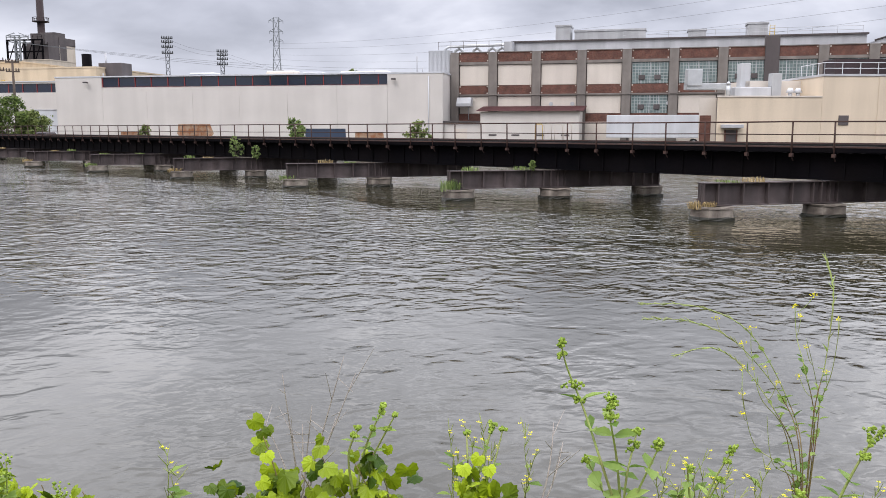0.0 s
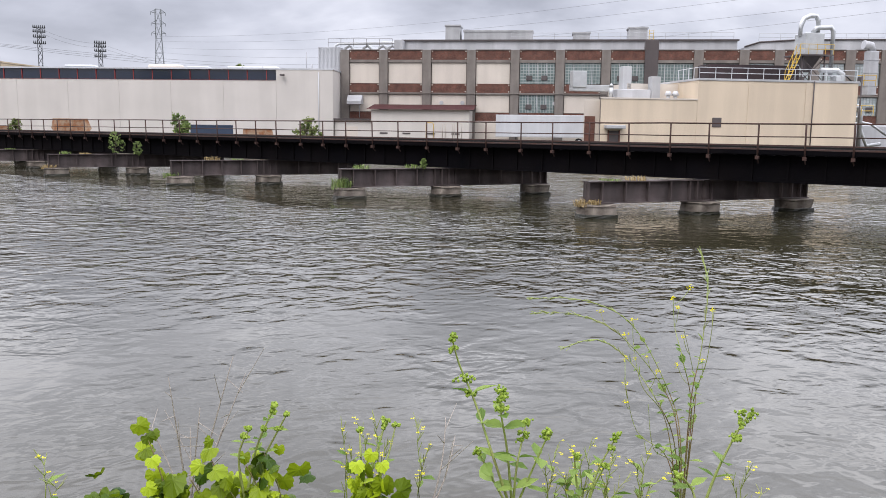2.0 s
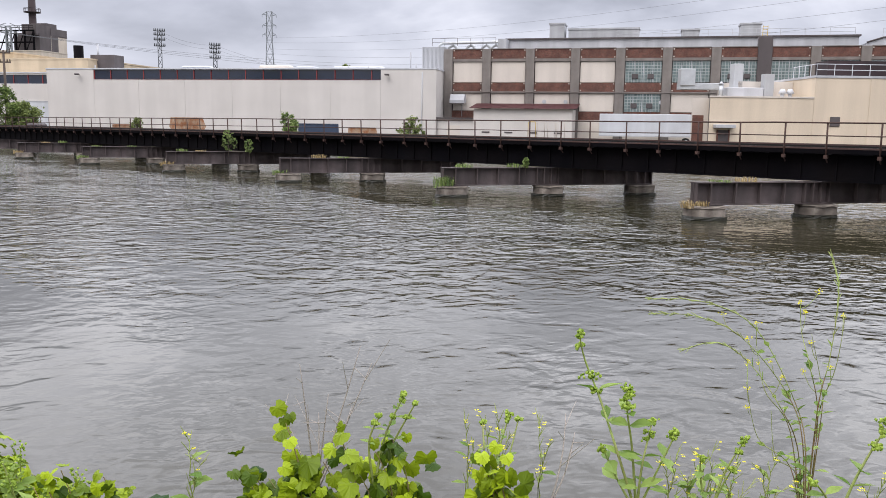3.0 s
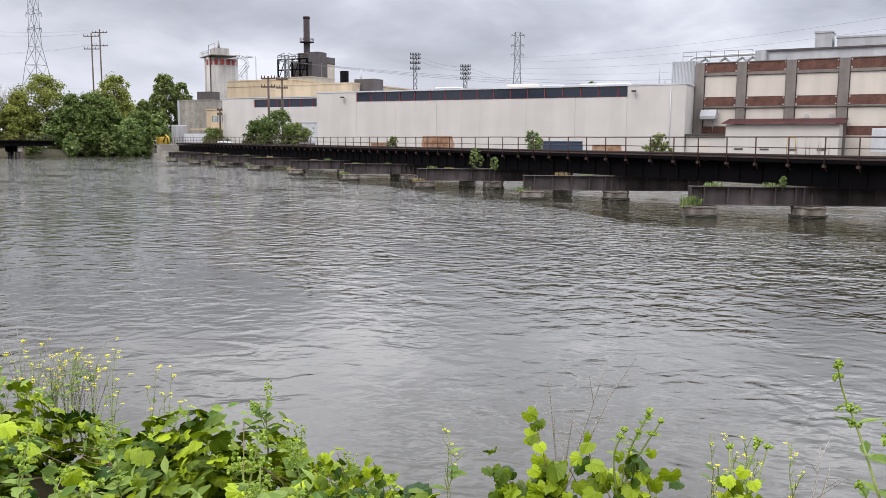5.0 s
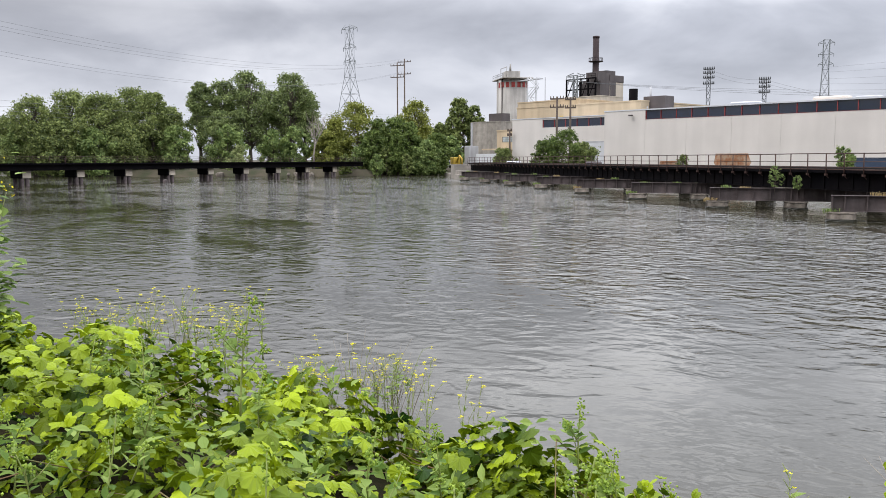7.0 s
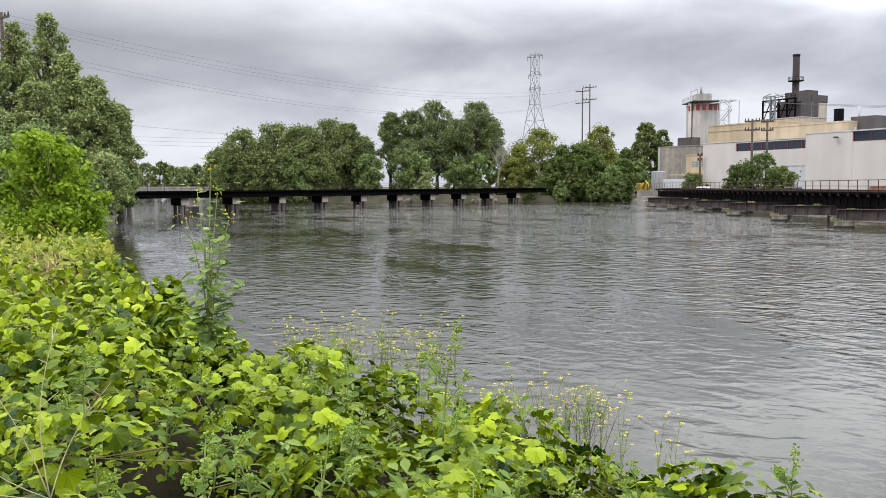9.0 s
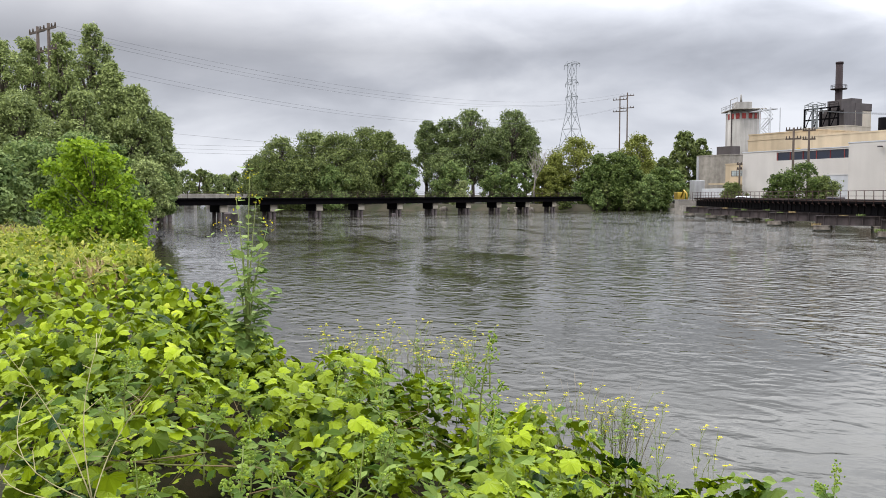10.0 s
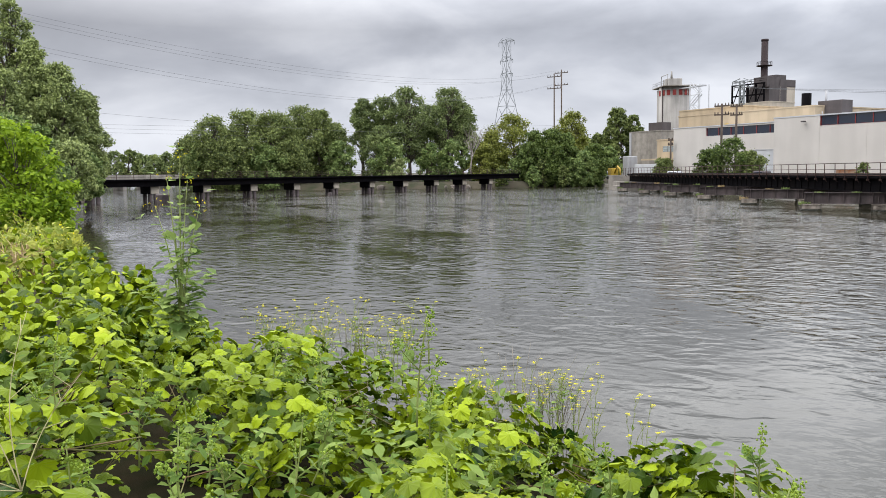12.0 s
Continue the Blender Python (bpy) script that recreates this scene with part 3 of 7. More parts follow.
for y in (37.4, 38.9):
    bm = block(BRIDGE_LEFT, BRIDGE_RIGHT, y - 0.07, y + 0.07, 2.845, 2.87)
    box(bm, BRIDGE_LEFT, BRIDGE_RIGHT, y - 0.012, y + 0.012, 2.871, 2.97)
    box(bm, BRIDGE_LEFT, BRIDGE_RIGHT, y - 0.036, y + 0.036, 2.971, 3.01)
    part("rail", bm, rail_paint, bridge, "rusty steel running rail")
# posts lean a little, each by its own amount; brackets reach down over the girder
bm = bmesh.new()
rod(bm, (0, 0.03, 2.50), (0, 0, 3.91), 0.038, n=6)
rod(bm, (0, 0.0, 2.52), (0, 0.25, 2.30), 0.03, n=5)
box(bm, -0.07, 0.07, -0.05, 0.12, 2.46, 2.60)
post_mesh = finish(bm, "railing_post", rail_paint)
POST = 1.87
r_post = random.Random(5)
for k in range(100):
    ob = part("railing_post", post_mesh, rail_paint, bridge)
    ob.matrix_local = pose(-7.6 - POST * k + 37.4 + r_post.uniform(-0.08, 0.08), SIDE - 0.32, 0, r_post.uniform(-0.4, 0.4), r_post.uniform(-0.6, 0.6), 0)
for z, r in ((3.90, 0.036), (3.38, 0.026)):
    bm = bmesh.new()
    pts = [(BRIDGE_LEFT + i * 1.91, SIDE - 0.32 + r_post.uniform(-0.01, 0.01), z + r_post.uniform(-0.012, 0.012)) for i in range(101)]
    tube(bm, pts, r, 6)
    part("handrail", bm, rail_paint, bridge)


def pier_stub(radius, height, seed):
    """A worn concrete stub with battered sides, chipped at its rim."""
    r, bm, n = random.Random(seed), bmesh.new(), 14
    rings = []
    for z, k in ((-1.2, 1.04), (0.0, 1.03), (0.12, 1.02), (0.15, 0.99), (height - 0.1, 0.98), (height - 0.07, 1.03), (height, 1.0)):
        ring = []
        for i in range(n):
            a = i * math.tau / n
            sq = 1 / max(abs(math.cos(a)), abs(math.sin(a))) ** 0.55
            w = radius * k * sq * (1 + r.uniform(-0.04, 0.04))
            ring.append(bm.verts.new((w * math.cos(a), w * math.sin(a) * 0.92, z + r.uniform(-0.03, 0.03))))
        rings.append(ring)
    for ra, rb in zip(rings, rings[1:]):
        for i in range(n):
            bm.faces.new((ra[i], ra[(i + 1) % n], rb[(i + 1) % n], rb[i]))
    bm.faces.new(rings[-1])
    return finish(bm, "pier", pier_concrete)


CAP = math.degrees(math.atan2(4.55, 2.8))
bent = thing("bridge_bent", pose(-14.7, 31.5, 0, 0, 0, CAP), "skewed steel cap beam on three worn concrete piers", "bridge pier", "bents under the railroad bridge")
bm = block(-0.55, 11.4, -0.02, 0.02, 0.60, 1.47)
for z in (0.57, 1.45):
    box(bm, -0.55, 11.4, -0.24, 0.24, z, z + 0.04)
for z in (0.61, 1.36):
    box(bm, -0.55, 11.4, -0.045, 0.045, z, z + 0.09)
cap_part = part("cap_beam", bm, rusty_steel, bent)
rib2 = finish(block(-0.03, 0.03, -0.21, 0.21, 0.615, 1.445), "stiffener", rusty_steel)
for x in (-0.5, 0.15, 1.3, 2.45, 3.6, 4.6, 5.0, 5.4, 5.8, 7.2, 8.5, 9.8, 10.4, 10.9, 11.3):
    ob = part("stiffener", rib2, rusty_steel, cap_part)
    ob.location = (x, 0, 0)
for x, h, s in ((0.0, 0.55, 3), (5.3, 0.56, 4), (10.7, 0.55, 5)):
    ob = part("pier", pier_stub(0.78, h, s), pier_concrete, bent)
    ob.location = (x, 0, 0)
    foot = pier_stub(0.80, 0.10, s)
    foot.materials[0] = wet_algae
    part("wet_foot", foot, wet_algae, ob, "dark wet algae band")
for k in range(-3, 10):
    if k:
        copy_thing(bent, pose(-14.7 - 13.62 * k, 31.5, 0, 0, 0, CAP))
abut = block(-4, 3.0, -3.5, 6, -1.5, 1.5)
box(abut, -4, -0.6, -3.5, 6, 1.5, 2.6)
box(abut, 2.0, 6.0, -4.2, -2.0, -1.5, 0.8)
solid("bridge_abutment", abut, concrete, "stepped concrete abutment at the bridge end", "abutment", pose(-151.5, 36.5, 0))
slabs = bmesh.new()
for i in range(9):
    x = -158 - i * 3.8
    box(slabs, x, x + 3.6, 37.5 + 0.3 * (i % 3), 43, -0.6, 0.45 + 0.12 * (i % 2))
    box(slabs, x, x + 3.6, 40.0 + 0.2 * (i % 2), 45, 0.45, 1.5)
solid("river_wall", slabs, concrete, "pale concrete steps and wall at the shore", "retaining wall")

# ---- second bridge, upstream ----
LB_A, LB_B = Vector((-112.0, -44.2, 0)), Vector((-172.5, 13.0, 0))
lb_way = (LB_B - LB_A).normalized()
lb_yaw = math.degrees(math.atan2(lb_way.y, lb_way.x))
lb_len = (LB_B - LB_A).length
low_bridge = thing("low_bridge", pose(LB_A.x, LB_A.y, 0, 0, 0, lb_yaw), "flat dark beam bridge on square piers with cable railing", "bridge")
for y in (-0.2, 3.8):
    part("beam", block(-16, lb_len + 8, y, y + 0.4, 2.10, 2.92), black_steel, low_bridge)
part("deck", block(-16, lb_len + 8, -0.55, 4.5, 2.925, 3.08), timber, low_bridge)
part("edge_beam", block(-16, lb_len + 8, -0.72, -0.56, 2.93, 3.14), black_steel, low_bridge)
post2 = finish(rod(bmesh.new(), (0, -0.62, 3.10), (0, -0.62, 4.05), 0.035, n=5), "railing_post", rail_paint)
for k in range(44):
    ob = part("railing_post", post2, rail_paint, low_bridge)
    ob.location = (-15.5 + 2.45 * k, 0, 0)
for z in (3.45, 3.75, 4.05):
    part("railing_cable", rod(bmesh.new(), (-16, -0.62, z), (lb_len + 8, -0.62, z), 0.018, n=5), rail_paint, low_bridge)
pile_mesh = finish(rod(bmesh.new(), (0, 0, -1.5), (0, 0, 1.06), 0.29, n=8), "pier_leg", rusty_steel)
for k in range(11):
    x = lb_len * k / 10
    pier = part("pier", block(x - 1.2, x + 0.05, 0.5, 3.1, 1.05, 2.09, bevel=0.05), pale_concrete, low_bridge, "pale concrete pier cap")
    for dx in (-1.1, -0.35):
        for y in (0.9, 2.5):
            part("pier_leg", pile_mesh, rusty_steel, pier).location = (x + dx, y, 0)
    # a black slab puts the deck's shade on the pier's left side into colour
    part("cap", block(x - 1.5, x - 1.205, 0.6, 3.0, 1.05, 2.09, bevel=0.03), black_steel, pier, "black slab standing for the shaded pier side")
old = block(-0.9, 0.9, -0.9, 0.9, -1.0, 1.1, bevel=0.08)
solid("old_pier", old, rusty_steel, "leftover dark timber crib pier in the river", "pier", pose(-113.5, -36.8, 0, 0, 4, 20))
solid("old_pile", rod(bmesh.new(), (0, 0, -1), (0.1, 0, 0.55), 0.35, 0.3, 8), rusty_steel, "single rotten pile stub standing in the water", "pile", pose(-134, -16.5, 0))
r_rock = random.Random(9)
for i in range(26):
    bm = bmesh.new()
    bmesh.ops.create_icosphere(bm, subdivisions=1, radius=r_rock.uniform(0.35, 0.9))
    for v in bm.verts:
        v.co *= r_rock.uniform(0.75, 1.2)
    rx, ry = LB_A.x + 4 + r_rock.uniform(-9, 3), LB_A.y - 5 + r_rock.uniform(-3.5, 2.5)
    if i > 14:
        rx, ry = -184 + r_rock.uniform(-2, 2), r_rock.uniform(-16, 8)
    solid("shore_rock", bm, pier_concrete, "grey broken rock lying at the waterline", "rock", pose(rx, ry, r_rock.uniform(-0.1, 0.4), 0, 0, r_rock.uniform(0, 180)), "rocks at the waterline")
far_a, far_b = bearing(112.4, 232), bearing(105.6, 250)
far_len = (far_b - far_a).length
far_bridge = thing("road_bridge", pose(far_a.x, far_a.y, 0, 0, 0, math.degrees(math.atan2((far_b - far_a).y, (far_b - far_a).x))), "distant pale concrete road bridge over the river", "bridge")
part("deck", block(0, far_len, 0, 6, 2.6, 3.35), concrete, far_bridge)
part("parapet", block(0, far_len, -0.1, 0.15, 3.353, 3.95), concrete, far_bridge)
for x in (4, 11, 18, 25):
    part("pier", block(x - 0.5, x + 0.5, 0.5, 5.5, -1.2, 2.596), concrete, far_bridge)

# ---- white warehouse ----
YARD = 1.45
white = thing("white_warehouse", pose(-107.0, 69.85, 0, 0, 0, 31.1), "long flat-roofed white warehouse with a dark window band", "warehouse")
seams = (-29.85, -21.85, -14.4, -6.88, 0.63, 8.13, 15.7, 23.2, 31.2)
for i, (a, b) in enumerate(zip(seams, seams[1:])):
    tall = i in (0, 7)
    part("wall_panel", block(a + 0.012, b - 0.012, 0.0, 0.4, YARD - 0.3, 11.36 if tall else 9.90), white_paint, white)
bm = block(-29.85, 31.2, 0.41, 0.6, YARD - 0.3, 11.36)
box(bm, -29.85, -29.6, 0.6, 22, YARD - 0.3, 11.36)
box(bm, 30.95, 31.2, 0.6, 5.4, YARD - 0.3, 11.36)
part("core_wall", bm, white_paint, white)
bm = block(-29.95, 31.3, -0.06, 22, 11.365, 11.56)
part("roof", bm, white_metal, white)
band = part("window_band", block(-21.83, 23.18, 0.22, 0.40, 9.93, 11.34), dark_glass, white, "dark blue glass strip window")
mull = finish(block(-0.05, 0.05, 0.12, 0.215, 9.93, 11.34), "mullion", red_paint)
for k in range(17):
    ob = part("mullion", mull, red_paint, band, "dull red mullion")
    ob.location = (-21.78 + 2.725 * k + (0.02 * ((k * 7) % 3)), 0, 0)
part("window_sill", block(-21.83, 23.18, -0.05, 0.2, 9.905, 9.928), red_paint, band)
part("downpipe", rod(bmesh.new(), (29.2, -0.1, YARD), (29.2, -0.1, 11.0), 0.06), white_metal, white)
for x in (-24.2, 24.3):
    bm = rod(bmesh.new(), (x, 0, 10.55), (x, -0.5, 10.62), 0.05)
    box(bm, x - 0.35, x + 0.25, -0.85, -0.35, 10.5, 10.72, bevel=0.04)
    part("wall_lamp", bm, dark_metal, white)
for x, y, w, h in ((-10.5, 6, 4.2, 0.75), (8.2, 6, 3.0, 0.65), (13.2, 9, 7.5, 0.9), (-2.0, 16, 5.0, 1.6)):
    bm = block(x, x + w, y, y + 2.2, 11.57, 11.57 + h * 0.5)
    box(bm, x - 0.1, x + w + 0.1, y - 0.1, y + 2.3, 11.575 + h * 0.5, 11.57 + h, bevel=0.22)
    part("roof_vent", bm, white_metal if w != 5.0 else cream_paint, white)
for x, h in ((17.5, 0.7), (20.5, 0.5), (26.8, 2.4), (27.6, 0.8), (-23.5, 0.6)):
    part("vent_pipe", rod(bmesh.new(), (x, 3, 11.57), (x, 3, 11.57 + h), 0.08), grey_metal, white)
wing = thing("white_wing", pose(-107.0, 69.85, 0, 0, 0, 31.1), "lower white wing with a dark strip window and loading door", "warehouse")
bm = block(-46.0, -29.9, 3.0, 3.4, YARD - 0.3, 9.35)
box(bm, -53.5, -46.0, 3.0, 3.4, YARD - 0.3, 11.0)
box(bm, -46.0, -29.9, 3.0, 3.4, 10.75, 11.0)
box(bm, -53.5, -53.1, 3.41, 18, YARD - 0.3, 11.0)
part("wall", bm, white_paint, wing)
part("roof", block(-53.6, -29.9, 2.9, 18, 11.005, 11.15), white_metal, wing)
band = part("window_band", block(-46, -29.9, 3.2, 3.35, 9.36, 10.74), dark_glass, wing, "dark blue glass strip window")
for k in range(7):
    ob = part("mullion", mull, red_paint, band)
    ob.location = (-45.9 + 2.6 * k, 3.0, -0.6)
part("loading_door", block(-36.5, -30.2, 2.92, 2.99, YARD, 6.5), white_metal, wing, "white roller loading door")
part("door_frame", block(-36.7, -30.0, 2.86, 2.99, 6.52, 6.68), grey_metal, wing)

# ---- brick factory ----
brick = thing("brick_factory", pose(-60.3, 102.7, 0, 0, 0, 28.5), "three-storey brick factory with concrete pilasters and infilled windows", "factory")
PIL = (-25.1, -19.5, -13.25, -6.9, -0.76, 5.5, 11.8, 17.9, 24.2, 30.2, 34.8, 39.4, 43.9, 48.4, 53.0, 57.6, 62.2)
part("core_wall", block(-26, 63, 0.75, 24, YARD - 0.3, 14.3), pilaster_concrete, brick)
pil = finish(block(-0.62, 0.62, -0.12, 0.74, YARD - 0.3, 14.55, bevel=0.03), "pilaster", pilaster_concrete)
for x in PIL:
    ob = part("pilaster", pil, pilaster_concrete, brick)
    ob.location = (x, 0, 0)
for i, (a, b) in enumerate(zip(PIL, PIL[1:])):
    a, b = a + 0.63, b - 0.63
    for z0, z1 in ((13.2, 14.5), (8.62, 9.85)):
        part("brick_panel", block(a, b, 0.16, 0.7, z0, z1), red_brick, brick)
    part("parapet_cap", block(a, b, 0.05, 0.72, 14.51, 14.62), pilaster_concrete, brick)
    for z0, z1 in ((12.8, 13.19), (8.38, 8.61)):
        part("beam", block(a, b, 0.08, 0.71, z0, z1), pilaster_concrete, brick)
    upper = cream_paint if i < 4 else green_blocks if i < 9 else pale_blocks
    lower = cream_paint if i in (0, 1, 2, 3, 5) else green_blocks if i in (4, 6, 7, 8) else pale_blocks
    for mat, z0, z1 in ((upper, 9.9, 12.75), (lower, 5.9, 8.33)):
        w = part("infill_panel" if mat is cream_paint else "window", block(a + 0.08, b - 0.08, 0.28, 0.7, z0, z1), mat, brick)
        if mat is not cream_paint:
            for k in range(1, 4):
                x = a + (b - a) * k / 4
                part("mullion", block(x - 0.03, x + 0.03, 0.22, 0.275, z0, z1), grey_metal, w)
            if (i + int(z0)) % 2 == 1 or i == 4:
                for k in (0.28, 0.7):
                    x = a + (b - a) * k
                    v = block(x - 0.42, x + 0.42, 0.1, 0.27, z0 + 0.5, z0 + 1.15, bevel=0.03)
                    part("vent", v, dark_metal, w, "small dark ventilator")
    part("brick_panel", block(a, b, 0.16, 0.7, 4.7, 5.85), red_brick, brick)
    part("plinth_panel", block(a, b, 0.10, 0.7, YARD - 0.3, 4.695), cream_paint, brick)
part("pipe_run", rod(bmesh.new(), (-24.5, -0.22, 8.5), (12, -0.22, 8.5), 0.055), pilaster_concrete, brick)
plate = finish(block(-0.08, 0.08, 0.1, 0.155, -0.08, 0.08), "corner_plate", cream_paint)
for a, b in zip(PIL, PIL[1:]):
    for x in (a + 0.8, b - 0.8):
        for z in (13.35, 14.35, 8.78, 9.7):
            part("corner_plate", plate, cream_paint, brick).location = (x, 0, z)
part("roof_shaft", block(17.0, 18.8, -0.16, 1.2, 9.9, 15.9, bevel=0.05), dark_metal, brick, "soot-dark concrete shaft")
bm = bmesh.new()
for x in (17.5, 18.1):
    rod(bm, (x, 0.5, 15.9), (x, 0.5, 17.3), 0.04, n=5)
for k in range(4):
    rod(bm, (17.5, 0.5, 16.1 + 0.35 * k), (18.1, 0.5, 16.1 + 0.35 * k), 0.03, n=5)
part("ladder", bm, yellow_paint, brick, "yellow steel ladder")
for x in (-2.6, 0.4, 13.4):
    part("wall_fan", rod(bmesh.new(), (x - 8.5, 0.05, 7.2), (x - 8.5, 0.27, 7.2), 0.28, n=12), grey_metal, brick)
part("downpipe", rod(bmesh.new(), (-23.0, -0.02, 5.0), (-23.0, -0.02, 8.3), 0.06), grey_metal, brick)
# set-back roof storeys
pent = part("roof_storey", block(-17.3, 30.0, 4.0, 22, 14.3, 16.15), grey_metal, brick, "grey sheet-metal roof storey")
part("fascia", block(-17.5, 30.2, 3.7, 22, 16.155, 16.36), dark_metal, pent)
bm = bmesh.new()
prof = [(31.0, 14.3), (31.0, 15.3), (33.0, 15.95), (38, 16.25), (46, 16.3), (62.5, 16.2), (62.5, 14.3)]
vs = [[bm.verts.new((x, y, z)) for x, z in prof] for y in (4.2, 22)]
bm.faces.new(vs[0])
bm.faces.new(vs[1][::-1])
for i in range(len(prof)):
    j = (i + 1) % len(prof)
    bm.faces.new((vs[0][i], vs[1][i], vs[1][j], vs[0][j]))
pent2 = part("roof_storey", bm, grey_metal, brick, "grey roof storey with a curved eave")
part("fascia", tube(bmesh.new(), [(31, 4.1, 15.35), (33, 4.1, 16.0), (38, 4.1, 16.3), (46, 4.1, 16.35), (62.5, 4.1, 16.25)], 0.12, 5), dark_metal, pent2)
for x, w, h in ((-11.6, 2.2, 2.6), (7.4, 2.4, 1.5), (15.4, 2.7, 2.2), (-8.8, 10.2, 1.8)):
    bm = block(x, x + w, 8, 11, 16.37, 16.37 + h - 0.25)
    box(bm, x - 0.12, x + w + 0.12, 7.9, 11.1, 16.375 + h - 0.25, 16.37 + h)
    part("roof_unit", bm, soft_white, brick)


def rooftop_rail(parent, x0, x1, y, z, step, mat, tall=1.0, thick=0.03):
    bm = bmesh.new()
    n = max(2, int(round((x1 - x0) / step)))
    for i in range(n + 1):
        x = x0 + (x1 - x0) * i / n
        rod(bm, (x, y, z), (x, y, z + tall), thick, n=5)
    for k in (0.5, 1.0):
        rod(bm, (x0, y, z + tall * k), (x1, y, z + tall * k), thick, n=5)
    return part("guard_rail", bm, mat, parent)


rooftop_rail(brick, -1.6, 29.6, 4.6, 16.36, 3.0, grey_metal)
rooftop_rail(brick, 33, 62, 4.6, 16.2, 3.0, grey_metal)
rooftop_rail(brick, -27.8, -18.4, 1.0, 15.1, 2.0, dark_metal, 1.1)
bm = tube(bmesh.new(), [(-27.0, 2, 14.3), (-27.0, 2, 15.3), (-26.4, 2, 15.6), (-18.0, 2, 15.7), (-17.6, 2, 15.2), (-17.6, 2, 14.3)], 0.2, 8)
for x in (-25, -22.3, -20.0, -18.6):
    tube(bm, [(x - 0.7, 2.4, 14.3), (x - 0.6, 2.4, 15.0), (x, 2.4, 15.35), (x + 0.5, 2.4, 15.0), (x + 0.6, 2.4, 14.3)], 0.22, 8)
part("pipework", bm, galvanised, brick, "bent galvanised roof pipes")
bm = block(-18.2, -17.0, 1.5, 4, 14.3, 16.1)
part("roof_duct", bm, grey_metal, brick)
side = thing("corrugated_stair_tower", pose(-60.3, 102.7, 0, 0, 0, 28.5), "grey corrugated metal end bay beside the brick factory", "annex")
part("wall", block(-29.3, -26.02, 1.001, 6, YARD, 15.0), grey_metal, side)
fin = finish(block(0, 0.1, 0.93, 1.0, YARD, 15.0), "corrugation", grey_metal)
for k in range(16):
    part("corrugation", fin, grey_metal, side).location = (-29.25 + 0.2 * k, 0, 0)

# annex with a maroon roof in front of the factory
annex = thing("white_annex", pose(-60.3, 102.7, 0, 0, 0, 28.5), "low white annex with a maroon metal roof", "annex")
part("wall", block(-20.2, -6.6, -5.0, -0.2, YARD - 0.3, 6.05), white_paint, annex)
bm = bmesh.new()
q = [bm.verts.new(p) for p in ((-20.8, -5.6, 6.1), (-6.0, -5.6, 6.1), (-6.0, -0.15, 6.9), (-20.8, -0.15, 6.9))]
bmesh.ops.solidify(bm, geom=[bm.faces.new(q)], thickness=0.14)
part("roof", bm, maroon_roof, annex)
for x in (-19, -15.8, -12.4, -9.0):
    part("louvre", block(x, x + 1.1, -5.06, -5.001, 2.75, 2.95), dark_metal, annex)
part("dock", block(-25.5, -20.3, -4.5, -0.2, YARD - 0.3, 4.6), white_paint, annex)
part("dock_roof", block(-26.0, -20.2, -4.9, -0.2, 4.605, 4.8), dark_metal, annex)
part("dock_door", block(-24.0, -22.2, -4.56, -4.501, YARD, 3.7), cream_paint, annex, "faded pink door")
hood = thing("wall_hood", pose(-60.3, 102.7, 0, 0, 0, 28.5), "pale blue-grey intake hood on the factory wall", "ventilation hood")
bm = bmesh.new()
prof = [(-0.1, 6.9), (-1.5, 6.9), (-1.5, 7.3), (-0.9, 8.15), (-0.1, 8.15)]
vs = [[bm.verts.new((x, y, z)) for y, z in prof] for x in (-24.5, -22.4)]
bm.faces.new(vs[0])
bm.faces.new(vs[1][::-1])
for i in range(len(prof)):
    j = (i + 1) % len(prof)
    bm.faces.new((vs[0][i], vs[1][i], vs[1][j], vs[0][j]))
part("casing", bm, grey_metal, hood)
part("louvre", block(-24.5, -22.4, -1.53, -1.501, 6.75, 6.88), dark_metal, hood)

# ---- beige building ----
beige = thing("beige_building", pose(-29.2, 85.8, 0, 0, 0, 43.7), "windowless beige block building with rooftop machinery", "factory")
tall = part("wall", block(0, 17.85, 0, 14, YARD - 0.3, 8.78), beige_paint, beige)
part("coping", block(-0.08, 17.95, -0.08, 14.1, 8.785, 9.0), grey_metal, beige)


def prism(foot, z0, z1):
    """An upright block on a four-cornered footprint."""
    bm = bmesh.new()
    low, top = ([bm.verts.new((x, y, z)) for x, y in foot] for z in (z0, z1))
    bm.faces.new(low[::-1])
    bm.faces.new(top)
    for i in range(4):
        bm.faces.new((low[i], low[(i + 1) % 4], top[(i + 1) % 4], top[i]))
    return bm


part("wall", prism(((-10.3, 0.02), (-0.01, 0.02), (-0.01, 11), (-6.2, 11)), YARD - 0.3, 6.75), beige_paint, beige)
part("coping", prism(((-10.4, -0.05), (-0.02, -0.05), (-0.02, 11.1), (-6.2, 11.1)), 6.755, 6.9), cream_paint, beige)
part("wall", prism(((-11.7, 1.2), (-10.0, 1.2), (-9.5, 2.6), (-11.2, 2.6)), YARD - 0.3, 6.7), cream_paint, beige)
part("back_wall", block(-5.8, -0.02, 5.0, 11, 6.91, 8.6), cream_paint, beige)
for x, w in ((5.5, 0.55), (11.9, 0.5)):
    part("pilaster_strip", block(x, x + w, -0.05, -0.003, YARD, 8.7), beige_paint, beige)
part("downpipe", rod(bmesh.new(), (12.75, -0.12, YARD), (12.75, -0.12, 8.9), 0.07), dark_metal, beige)
part("downpipe", rod(bmesh.new(), (18.1, -0.15, YARD), (18.1, -0.15, 9.6), 0.09), dark_metal, beige)
